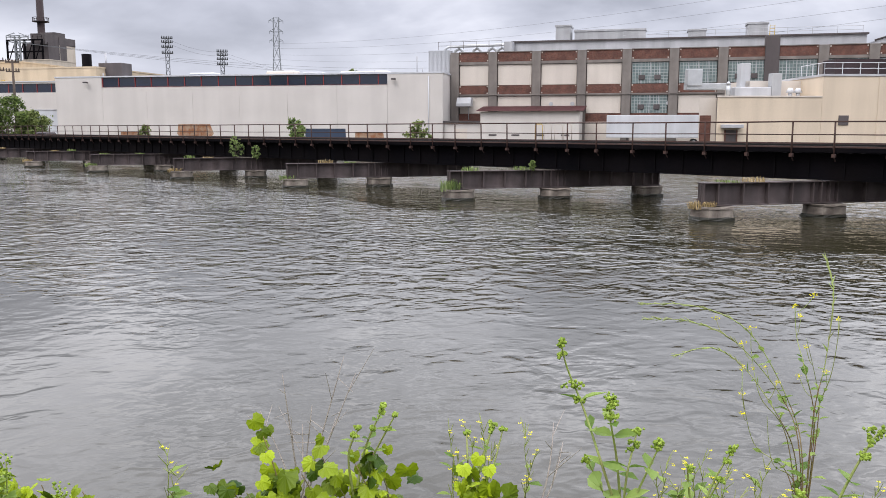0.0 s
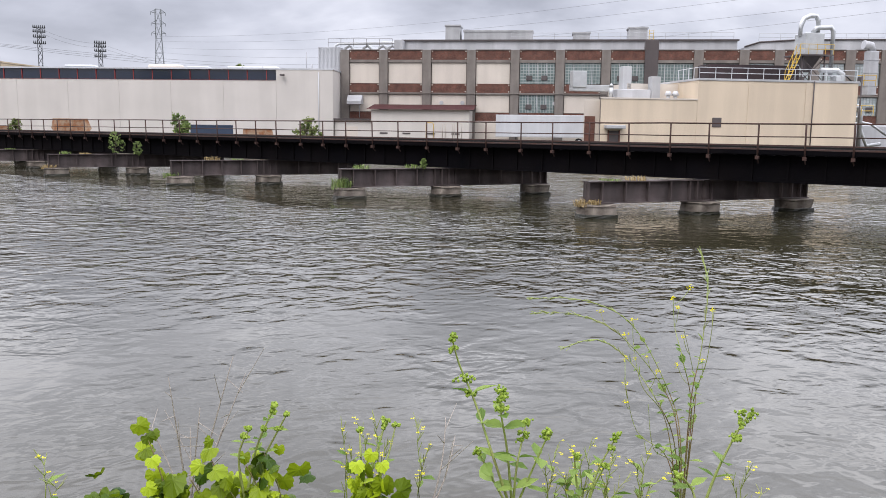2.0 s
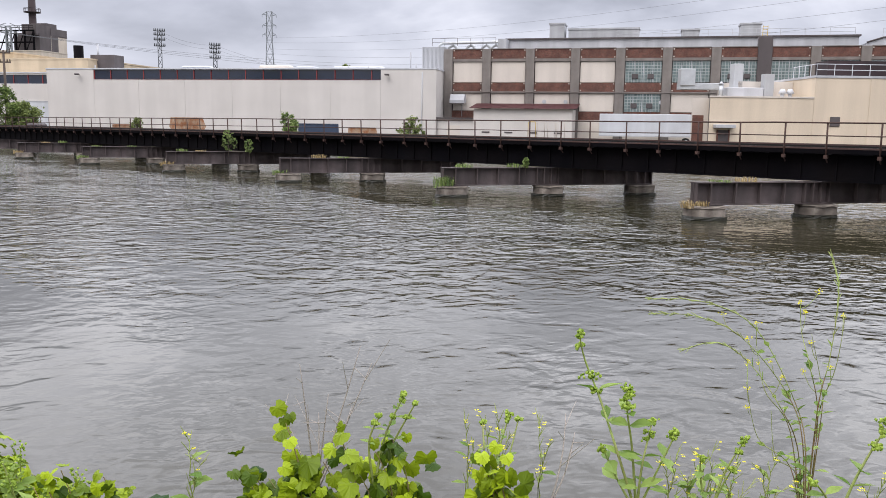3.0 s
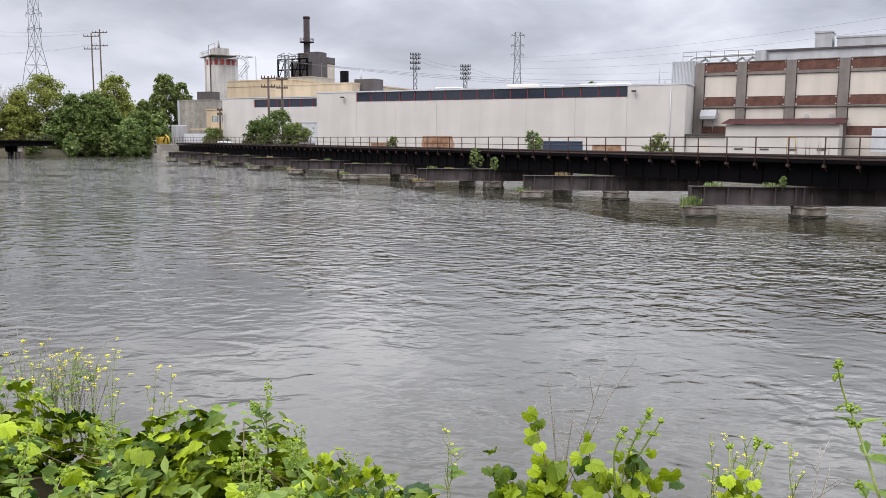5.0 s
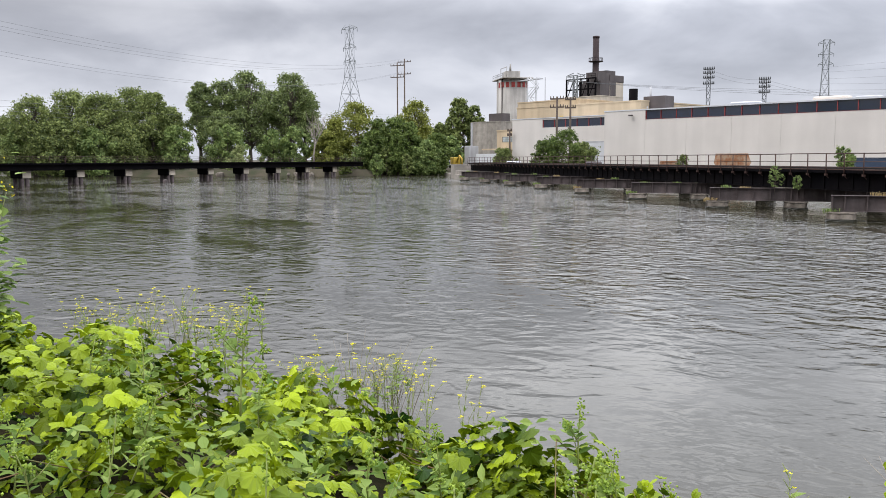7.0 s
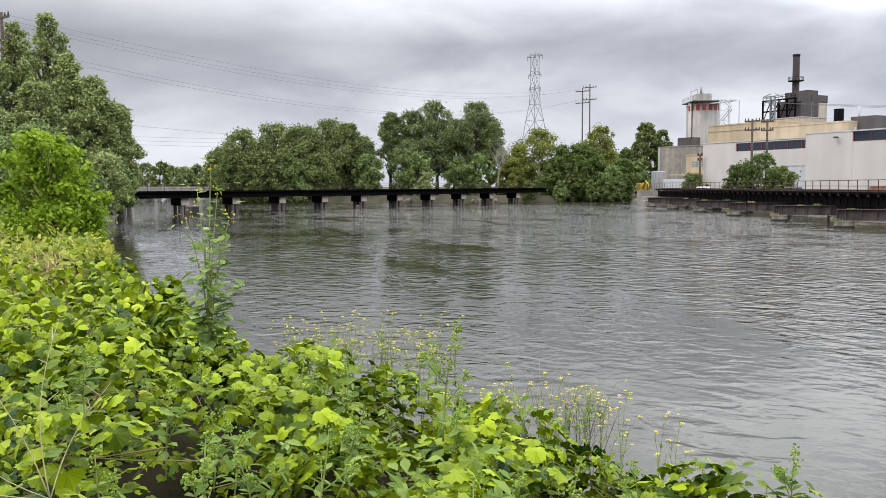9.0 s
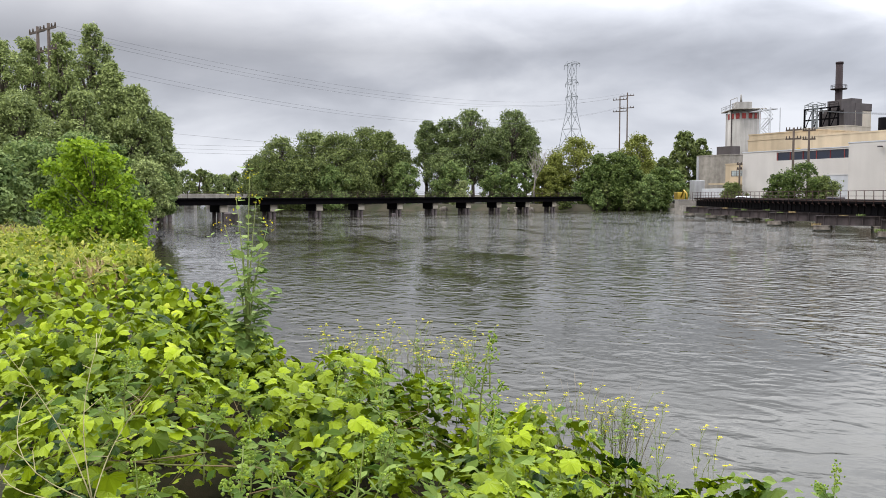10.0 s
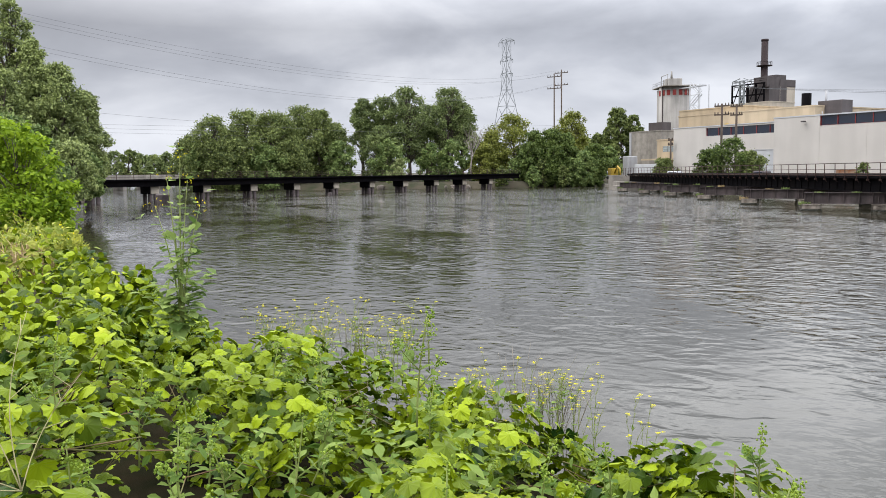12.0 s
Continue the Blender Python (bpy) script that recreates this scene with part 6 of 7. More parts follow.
PLAIN_F = [(0, i + 1, (i + 1) % len(plain) + 1) for i in range(len(plain))][::-1]


def vine_frames(n, lift=0.42, face=None, spread=0.75):
    """Leaves face up, or out of the slope they grow on; their tips hang down."""
    nrm = rng.normal(size=(n, 3)) * spread
    nrm[:, 2] += lift
    if face is not None:
        nrm += face
    nrm /= np.linalg.norm(nrm, axis=1, keepdims=True)
    tip = rng.normal(size=(n, 3)) * 0.55
    tip[:, 2] -= 1.0
    tip -= (tip * nrm).sum(1, keepdims=True) * nrm
    tip /= np.linalg.norm(tip, axis=1, keepdims=True)
    return np.stack([np.cross(tip, nrm), tip, nrm], -1)


def slope_of(spots):
    """The way the thicket's top faces at each spot."""
    def top(p):
        x, y = p[:, 0] - O.x, p[:, 1] - O.y
        return canopy(np.degrees(np.arctan2(-x, y)), np.hypot(x, y))
    dx, dy = np.array([0.06, 0, 0]), np.array([0, 0.06, 0])
    out = np.stack([(top(spots - dx) - top(spots + dx)) / 0.12, (top(spots - dy) - top(spots + dy)) / 0.12, np.ones(len(spots))], -1)
    return out / np.linalg.norm(out, axis=1, keepdims=True)


vine = thing("grape_vine", pose(0, 0, 0), "dense bright green wild grape vine covering the bank", "vine")
spots, az_v, r_v = thicket_spots(33000, 52, 123, 1.5, 8.0, 0.62, hollow=True)
near_one = np.argsort(np.hypot(spots[:, 0] + 2.2, spots[:, 1] - 0.1))[:300]
rest = np.ones(len(spots), bool)
rest[near_one] = False
sizes = 0.048 + 0.062 * rng.random(len(spots)) ** 1.4
frames_v = vine_frames(len(spots), 0.35, slope_of(spots) * 0.9, 0.42)
leaf_mesh = bpy.data.meshes.new("leaf")
leaf_mesh.from_pydata(VINE, [], VINE_F)
leaf_mesh.materials.append(leaf_vine)
for i in near_one.tolist():
    ob = part("leaf", leaf_mesh, leaf_vine, vine)
    m = Matrix([[*(frames_v[i][j] * sizes[i]).tolist(), spots[i][j]] for j in range(3)] + [[0, 0, 0, 1]])
    ob.matrix_local = m
ob = part("leaf_mass", scatter("leaf_mass", VINE, VINE_F, spots[rest], frames_v[rest], sizes[rest], leaf_vine), leaf_vine, vine)
ob["kind"] = "stuff"
spots, _, _ = thicket_spots(4000, 5, 54, 1.5, 3.2, 0.40, 0.4)
ob = part("leaf_mass", scatter("leaf_mass", VINE, VINE_F, spots, vine_frames(len(spots), 0.35, slope_of(spots) * 0.9, 0.42), rng.uniform(0.045, 0.09, len(spots)), leaf_vine), leaf_vine, vine)
ob["kind"] = "stuff"
spots, _, _ = thicket_spots(15000, 100, 123, 7.0, 30.0, 0.45, 1.5)
ob = part("leaf_mass", scatter("leaf_mass", PLAIN, PLAIN_F, spots, vine_frames(len(spots), 0.5, None, 0.5), rng.uniform(0.06, 0.11, len(spots)), leaf_vine), leaf_vine, vine)
ob["kind"] = "stuff"
# dark earth and leaf mould, raised under the leaves; its colour darkens the gaps
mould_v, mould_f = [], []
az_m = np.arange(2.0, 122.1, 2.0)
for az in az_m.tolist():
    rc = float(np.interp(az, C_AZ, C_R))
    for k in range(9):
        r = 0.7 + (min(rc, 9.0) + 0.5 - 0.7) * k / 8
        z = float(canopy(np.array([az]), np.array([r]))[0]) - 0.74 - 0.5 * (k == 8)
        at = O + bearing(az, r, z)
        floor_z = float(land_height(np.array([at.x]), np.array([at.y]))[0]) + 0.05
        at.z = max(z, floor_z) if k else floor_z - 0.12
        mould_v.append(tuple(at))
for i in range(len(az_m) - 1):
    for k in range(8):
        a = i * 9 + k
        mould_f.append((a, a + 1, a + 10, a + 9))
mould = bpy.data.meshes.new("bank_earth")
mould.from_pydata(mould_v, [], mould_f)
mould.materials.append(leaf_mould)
tagged(new("bank_earth", mould), "dark brown earth and leaf mould raised under the vines to darken the leaf gaps", "ground", kind="structure")
# woody vine stems below the leaves
bm = bmesh.new()
r_s = random.Random(11)
for i in range(70):
    az, r = r_s.uniform(58, 120), r_s.uniform(1.3, 5.0)
    pts = []
    for j in range(5):
        z = float(canopy(np.array([az]), np.array([r]))[0]) - r_s.uniform(0.10, 0.30)
        pts.append(O + bearing(az, r, z))
        az += r_s.uniform(-6, 6)
        r += r_s.uniform(-0.05, 0.25)
    tube(bm, pts, [0.0035, 0.0035, 0.003, 0.0025, 0.002], 5)
part("vine_stem", bm, stem_red, vine, "thin reddish vine stems")

OVAL = [(0, 0, 0), (0.20, 0.3, 0.06), (0.24, 0.55, 0.05), (0, 1.0, -0.08), (-0.24, 0.55, 0.05), (-0.20, 0.3, 0.06), (0, 0.5, -0.03)]
OVAL_F = [(0, 1, 6), (1, 2, 6), (2, 3, 6), (3, 4, 6), (4, 5, 6), (5, 0, 6)]
BUD = [(0, 0, -0.5), (0.42, 0, 0), (0, 0.42, 0), (-0.42, 0, 0), (0, -0.42, 0), (0, 0, 0.5)]
BUD_F = [(0, 2, 1), (0, 3, 2), (0, 4, 3), (0, 1, 4), (5, 1, 2), (5, 2, 3), (5, 3, 4), (5, 4, 1)]
PETAL = [(0, 0, 0), (0.5, 0.25, 0.15), (0.62, 0, 0.2), (0.5, -0.25, 0.15)]
PETAL_F = [(0, 3, 2, 1)]


def along(way, out):
    """A frame whose second axis points along out, kept off the stem."""
    y = Vector(out).normalized()
    x = y.cross(Vector(way)).normalized()
    return np.array([[x[j], y[j], x.cross(y)[j]] for j in range(3)])


def curve_points(a, b, bow, n=6):
    a, b, bow = Vector(a), Vector(b), Vector(bow)
    return [a.lerp(b, k / n) + bow * math.sin(math.pi * k / n) for k in range(n + 1)]


def bud_weed(root, tip, seed, leaf=0.07, heads=5, group="", bow=0.04, pairs=5, branches=2):
    """A weed with paired oval leaves and round clusters of green buds."""
    r = random.Random(seed)
    w = thing("budding_weed", Matrix.Translation(root), "upright weed with grey-green leaves and pale bud clusters", "weed", group)
    rel = Vector(tip) - Vector(root)
    stems, clusters, lv, lf, ls = bmesh.new(), [], [], [], []
    main = curve_points((0, 0, 0), rel, Vector((r.uniform(-1, 1), r.uniform(-1, 1), 0)) * bow)
    lines = [main]
    h = rel.length
    for i in range(branches):
        s = main[2 + i % 4]
        out = Vector((r.uniform(-1, 1), r.uniform(-1, 1), r.uniform(0.8, 1.6))).normalized() * h * r.uniform(0.25, 0.45)
        lines.append(curve_points(s, s + out, out.cross(Vector((0, 0, 1))) * 0.08, 4))
    for n, line in enumerate(lines):
        k = len(line)
        tube(stems, line, [0.0045 * (1 - 0.6 * i / k) * (1 if n == 0 else 0.7) for i in range(k)], 5)
        for i in range(1, k - 1 if n else min(pairs, k - 1)):
            way = (line[i + 1] - line[i]).normalized()
            a = r.uniform(0, math.pi)
            for s in (0, math.pi):
                out = Vector((math.cos(a + s), math.sin(a + s), 0.25 + r.uniform(-0.2, 0.3)))
                lv.append(line[i])
                lf.append(along(way, out))
                ls.append(leaf * r.uniform(0.6, 1.15) * (1.15 - 0.1 * i))
        end = line[-1]
        for c in range(heads if n == 0 else 2):
            back = line[-1].lerp(line[-2], c * 0.55)
            clusters.append((back + Vector((r.uniform(-1, 1), r.uniform(-1, 1), 0)) * 0.018 * (c > 0), 0.022))
    part("stem", stems, stem_green, w)
    if lv:
        part("foliage", scatter("foliage", OVAL, OVAL_F, np.array([tuple(v) for v in lv]), np.array(lf), np.array(ls), leaf_weed), leaf_weed, w)
    pts = np.concatenate([np.array(tuple(c)) + rng.normal(size=(11, 3)) * rad * 0.55 for c, rad in clusters])
    part("bud", scatter("bud", BUD, BUD_F, pts, turned(len(pts)), rng.uniform(0.009, 0.018, len(pts)), leaf_bud), leaf_bud, w)["kind"] = "stuff"
    return w


def mustard(root, tips, seed, flowers=True, group="", pods=True, thick=0.004, bloom=1.0):
    """A wiry mustard plant: thin branches to the given tips, with yellow flowers and slim pods."""
    r = random.Random(seed)
    w = thing("mustard_plant", Matrix.Translation(root), "wiry wild mustard with small yellow flowers and pods", "wildflower", group)
    stems, pods_bm, fl, lv, lf, ls = bmesh.new(), bmesh.new(), [], [], [], []
    for tip in tips:
        rel = Vector(tip) - Vector(root)
        flat = Vector((rel.x, rel.y, 0))
        line = [flat * (k / 9) ** 2.2 + Vector((0, 0, rel.z * (1 - (1 - k / 9) ** 1.7))) + Vector((r.uniform(-1, 1), r.uniform(-1, 1), 0)) * 0.006 for k in range(10)]
        tube(stems, line, [thick * (1 - 0.8 * i / 9) for i in range(10)], 5)
        for i in range(3, 9):
            p, way = line[i], (line[i] - line[i - 1]).normalized()
            for _ in range(2):
                out = (way * 1.1 + Vector((r.uniform(-1, 1), r.uniform(-1, 1), r.uniform(-0.3, 0.8))) * 0.7).normalized()
                if pods and r.random() < 0.7:
                    rod(pods_bm, p, p + out * r.uniform(0.025, 0.05), 0.0016, 0.0008, 4)
                elif r.random() < 0.42:
                    q = p + out * rel.length * r.uniform(0.06, 0.16)
                    rod(stems, p, q, 0.0015, 0.001, 4)
                    fl.append(q)
            if i < 6 and r.random() < 0.75:
                out = Vector((r.uniform(-1, 1), r.uniform(-1, 1), 0.2))
                lv.append(p)
                lf.append(along(way, out))
                ls.append(r.uniform(0.03, 0.07))
        fl.append(line[-1])
    part("stem", stems, stem_green, w)
    if len(pods_bm.verts):
        part("seed_pod", pods_bm, stem_green, w)["kind"] = "stuff"
    if lv:
        part("foliage", scatter("foliage", OVAL, OVAL_F, np.array([tuple(v) for v in lv]), np.array(lf), np.array(ls), leaf_weed), leaf_weed, w)
    if flowers and fl:
        spots, fr = [], []
        for q in fl:
            for _ in range(r.randint(1, 3)):
                c = np.array(tuple(q)) + rng.normal(size=3) * 0.006
                for k in range(4):
                    a = k * math.pi / 2 + rng.uniform(-0.2, 0.2)
                    fr.append(np.array([[math.cos(a), -math.sin(a), 0], [math.sin(a), math.cos(a), 0], [0, 0, 1]]))
                    spots.append(c)
        part("blossom", scatter("blossom", PETAL, PETAL_F, np.array(spots), np.array(fr), rng.uniform(0.008, 0.013, len(spots)) * bloom, petal), petal, w)
    return w


def seen_at(az, el, d, late=0):
    """A place from the viewpoint early (0), mid-way (1) or late (2) in the walk."""
    e = (Vector((0, 0, 3.55)), Vector((0.09, -0.25, 3.58)), Vector((0.0, -0.43, 3.6)))[late]
    return e + bearing(az, d, d * math.tan(radians(el)))


# single plants on the brow of the bank
def smooth_line(points, n=5):
    """A smooth curve through points."""
    p = [points[0]] + list(points) + [points[-1]]
    out = []
    for a, b, c, d in zip(p, p[1:], p[2:], p[3:]):
        for k in range(n):
            t = k / n
            out.append(0.5 * (2 * b + (c - a) * t + (2 * a - 5 * b + 4 * c - d) * t * t + (3 * b - a - 3 * c + d) * t ** 3))
    return out + [points[-1]]


def bud_cluster(at, size, count):
    return np.array(tuple(at)) + rng.normal(size=(count, 3)) * size * np.array([1, 1, 0.7])


def bud_plant(root, d, stalks, seed, leaf=0.06):
    """Stalks through bearings, with tight bud clusters and paired leaves at given parts of their length."""
    r = random.Random(seed)
    w = thing("budding_weed", Matrix.Translation(root), "upright weed with sage-green leaves and tight bud clusters", "weed")
    lv, lf, ls, buds = [], [], [], []
    for points, heads, leaves in stalks:
        line = smooth_line([Vector((0, 0, 0))] + [seen_at(a, e, d + r.uniform(-0.04, 0.04)) - root for a, e in points])
        n = len(line) - 1
        part("stem", tube(bmesh.new(), line, [0.0042 - 0.0022 * k / n for k in range(n + 1)], 6), stem_green, w)
        for k, big in heads:
            p = line[min(n, int(k * n))]
            for _ in range(3):
                q = p + Vector((r.uniform(-1, 1), r.uniform(-1, 1), r.uniform(-0.5, 0.8))) * 0.012 * big
                buds.append(bud_cluster(q, 0.0055 * big, 9))
        for k in leaves:
            m = int(k * n)
            way, a = (line[min(n, m + 1)] - line[max(0, m - 1)]).normalized(), r.uniform(0, math.pi)
            for turn in (0, math.pi):
                lv.append(tuple(line[m]))
                lf.append(along(way, Vector((math.cos(a + turn), math.sin(a + turn), r.uniform(0.0, 0.5)))))
                ls.append(leaf * r.uniform(0.7, 1.2))
    part("foliage", scatter("foliage", OVAL, OVAL_F, np.array(lv), np.array(lf), np.array(ls), leaf_weed), leaf_weed, w)
    pts = np.concatenate(buds)
    part("bud", scatter("bud", BUD, BUD_F, pts, turned(len(pts)), rng.uniform(0.009, 0.015, len(pts)), leaf_bud), leaf_bud, w)["kind"] = "stuff"
    return w


bud_plant(seen_at(30.1, -26, 2.15), 2.15, [
    ([(31.6, -22.4), (33.0, -18.8), (34.2, -16.2), (34.7, -14.5)], [(1.0, 1.0), (0.88, 0.7), (0.66, 1.3), (0.58, 0.9)], (0.25, 0.4, 0.55)),
    ([(30.6, -22.0), (31.1, -19.6), (31.2, -18.0)], [(1.0, 1.0), (0.9, 1.0), (0.76, 0.9)], (0.3, 0.55, 0.7)),
    ([(29.9, -23.0), (29.3, -20.1)], [(1.0, 1.2), (0.85, 0.9)], (0.35, 0.6)),
    ([(29.0, -23.6), (27.6, -20.5)], [(1.0, 0.9), (0.9, 0.6)], (0.4, 0.7)),
    ([(31.5, -24.0), (32.6, -22.2)], [(1.0, 0.9)], (0.5, 0.8))], 1, 0.07)
bud_plant(seen_at(17.0, -25, 2.1), 2.1, [
    ([(16.2, -22.4), (15.2, -20.0), (14.4, -18.4)], [(1.0, 1.1), (0.92, 0.7), (0.74, 0.9)], (0.35, 0.5)),
    ([(17.6, -23.4), (18.4, -22.6)], [(1.0, 0.8)], (0.6,))], 5, 0.06)
bud_plant(seen_at(25.0, -26, 2.3), 2.3, [
    ([(24.2, -23.0), (22.9, -20.5)], [(1.0, 1.0), (0.86, 0.8)], (0.4, 0.6)),
    ([(25.6, -23.6), (25.8, -22.0)], [(1.0, 0.8)], (0.4, 0.7)),
    ([(24.4, -24.0), (23.6, -22.4)], [(1.0, 0.7)], (0.5,))], 6, 0.05)

bud_plant(seen_at(49.4, -25, 2.15), 2.15, [
    ([(49.8, -22.0), (49.0, -20.2)], [(1.0, 0.6), (0.8, 0.5)], (0.5, 0.7)),
    ([(48.6, -21.6), (47.2, -18.8)], [(1.0, 0.6), (0.9, 0.5), (0.75, 0.5)], (0.5, 0.65, 0.8)),
    ([(48.2, -22.4), (46.4, -19.4)], [(1.0, 0.5), (0.85, 0.5)], (0.6, 0.8))], 7, 0.035)
bud_plant(seen_at(41.0, -25, 2.3), 2.3, [
    ([(41.2, -22.4), (41.3, -20.6)], [(1.0, 0.6)], (0.5,)),
    ([(40.2, -22.6), (39.4, -20.1)], [(1.0, 0.7), (0.9, 0.5)], (0.4, 0.7)),
    ([(39.6, -23.4), (38.7, -20.4)], [(1.0, 0.5)], (0.6,))], 8, 0.035)

# one wiry mustard, bent over by its own pods
arch_root = seen_at(18.3, -26, 3.4)
arch = thing("mustard_plant", Matrix.Translation(arch_root), "tall wiry wild mustard with arching pod stalks and yellow flowers", "wildflower")
ARMS = (((18.1, -18.0), (17.6, -14.4), (17.4, -10.2), (18.0, -7.9)), ((18.6, -20.5), (19.5, -17.4), (22.2, -13.1), (25.5, -11.6), (29.3, -11.6)),
        ((18.8, -20.0), (20.0, -17.0), (23.0, -13.8), (26.0, -12.6), (29.1, -12.6)), ((19.0, -20.6), (20.3, -18.0), (22.5, -15.3), (24.6, -14.2), (26.9, -14.9)),
        ((18.0, -18.6), (18.8, -15.0), (19.4, -13.0), (19.6, -11.1)), ((17.8, -18.0), (18.0, -16.0), (18.8, -13.1)), ((18.0, -18.4), (17.2, -15.0), (16.9, -11.6)),
        ((19.6, -19.4), (21.4, -17.0), (22.1, -14.2)), ((19.4, -21.6), (21.6, -20.0), (22.6, -16.6)), ((19.0, -22.0), (20.4, -21.0), (20.9, -18.2)))
BLOOMS = ((18.5, -10.3), (19.6, -11.1), (19.2, -11.7), (17.0, -11.7), (18.8, -13.6), (17.5, -15.0), (19.1, -15.5), (22.2, -12.7), (24.4, -12.3), (22.7, -13.8), (21.1, -15.1), (20.4, -16.0), (22.6, -15.3), (21.9, -15.3), (22.5, -17.0), (22.4, -18.2))
r_a = random.Random(31)
arm_lines, lv, lf, ls = [], [], [], []
pods_bm = bmesh.new()
for i, pts in enumerate(ARMS):
    line = smooth_line([Vector((0, 0, 0))] + [seen_at(a, e, 3.4 + r_a.uniform(-0.08, 0.08)) - arch_root for a, e in pts], 7)
    n, cut = len(line) - 1, len(line) * 2 // 5
    part("stem", tube(bmesh.new(), line[:cut + 1], [0.0030 - 0.0011 * k / cut for k in range(cut + 1)], 6), stem_red, arch, "brown-red lower stem")
    part("branch", tube(bmesh.new(), line[cut:], [0.0020 - 0.0010 * k / (n - cut) for k in range(n - cut + 1)], 6), stem_green, arch)
    arm_lines.append(line)
    for k in range(cut, n):
        way = (line[k + 1] - line[k]).normalized()
        for _ in range(3 if i in (0, 1, 2, 3) and k > n * 0.55 else 0):
            p = line[k].lerp(line[k + 1], r_a.random())
            out = (way + Vector((r_a.uniform(-1, 1), r_a.uniform(-1, 1), r_a.uniform(-1, 1))) * 0.35).normalized()
            rod(pods_bm, p, p + out * r_a.uniform(0.02, 0.036), 0.0022, 0.0009, 4)
    for k in range(3, int(n * 0.62)):
        if r_a.random() < 0.75:
            out = Vector((r_a.uniform(-1, 1), r_a.uniform(-1, 1), r_a.uniform(-0.1, 0.6)))
            lv.append(tuple(line[k]))
            lf.append(along((line[k] - line[k - 1]).normalized(), out))
            ls.append(r_a.uniform(0.03, 0.085) * (1.15 - k / n))
part("seed_pod", pods_bm, stem_green, arch)["kind"] = "stuff"
part("foliage", scatter("foliage", OVAL, OVAL_F, np.array(lv), np.array(lf), np.array(ls), leaf_weed), leaf_weed, arch)
for a, e in BLOOMS:
    at = seen_at(a, e, 3.4) - arch_root
    foot = min((p for line in arm_lines for p in line[4:]), key=lambda p: (p - at + Vector((0, 0, 0.07))).length)
    part("flower_stalk", tube(bmesh.new(), curve_points(foot, at, Vector((0, 0, -0.015)), 4), 0.0013, 4), stem_green, arch)
    pts = bud_cluster(at, 0.006, 16)
    part("blossom", scatter("blossom", PETAL, PETAL_F, pts, turned(16, 0.5), rng.uniform(0.009, 0.014, 16), petal), petal, arch)
for i, (az, el) in enumerate(((24.5, -21.0), (22.9, -21.6), (27.0, -21.8), (20.6, -21.3), (25.6, -22.5), (14.0, -21.5))):
    mustard(seen_at(az + 0.6, -27, 2.6), [seen_at(az, el, 2.6), seen_at(az + 1.4, el - 0.8, 2.5), seen_at(az - 1.3, el - 1.2, 2.7)], 30 + i, thick=0.003)
for i, (az, el, d) in enumerate(((62.4, -20.6, 2.3), (37.3, -20.4, 2.4), (41.0, -20.6, 2.4), (40.2, -20.0, 2.4), (42.6, -20.6, 2.4))):
    mustard(seen_at(az - 0.3, -27, d), [seen_at(az, el, d), seen_at(az - 1.0, el - 1.6, d)], 50 + i, thick=0.0025)
for i, (az, el, d) in enumerate(((58.9, -21.4, 2.15), (58.0, -22.0, 2.15), (55.9, -19.7, 2.15), (55.1, -21.5, 2.15), (54.6, -22.1, 2.15), (51.9, -21.2, 2.15), (50.8, -22.0, 2.15), (49.3, -21.0, 2.15), (48.1, -21.5, 2.15), (48.8, -23.1, 2.15), (47.0, -23.4, 2.15), (41.8, -22.4, 2.15), (40.9, -21.9, 2.15), (40.8, -23.2, 2.15), (53.1, -22.8, 2.15), (57.0, -22.3, 2.15), (66.8, -21.8, 2.5), (67.6, -22.2, 2.5), (68.4, -21.8, 2.6), (69.2, -21.6, 2.6), (70.0, -21.4, 2.7), (70.8, -21.2, 2.7), (71.6, -20.8, 2.8))):
    root, tip = seen_at(az - 0.6, -28, d), seen_at(az, el - (0.3 if i % 3 == 2 else 1.6), d)
    s = thing("vine_sprig", Matrix.Translation(root), "grape vine shoot rising above the thicket", "vine")
    line = curve_points((0, 0, 0), tip - root, Vector((0.03, 0.02, 0)))
    part("stem", tube(bmesh.new(), line, [0.003, 0.003, 0.0025, 0.0025, 0.002, 0.0015, 0.0015], 5), stem_red, s)
    n = 20
    pts = np.array([tuple(line[1 + j * 6 // n] + Vector(tuple(rng.normal(size=3) * (0.05 - 0.035 * j / n)))) for j in range(n)])
    part("foliage", scatter("foliage", VINE, VINE_F, pts, vine_frames(n, 0.5, np.array([0.3, -0.5, 0.0]), 0.5), rng.uniform(0.03, 0.065, n) * np.linspace(1.2, 0.8, n), leaf_vine), leaf_vine, s)
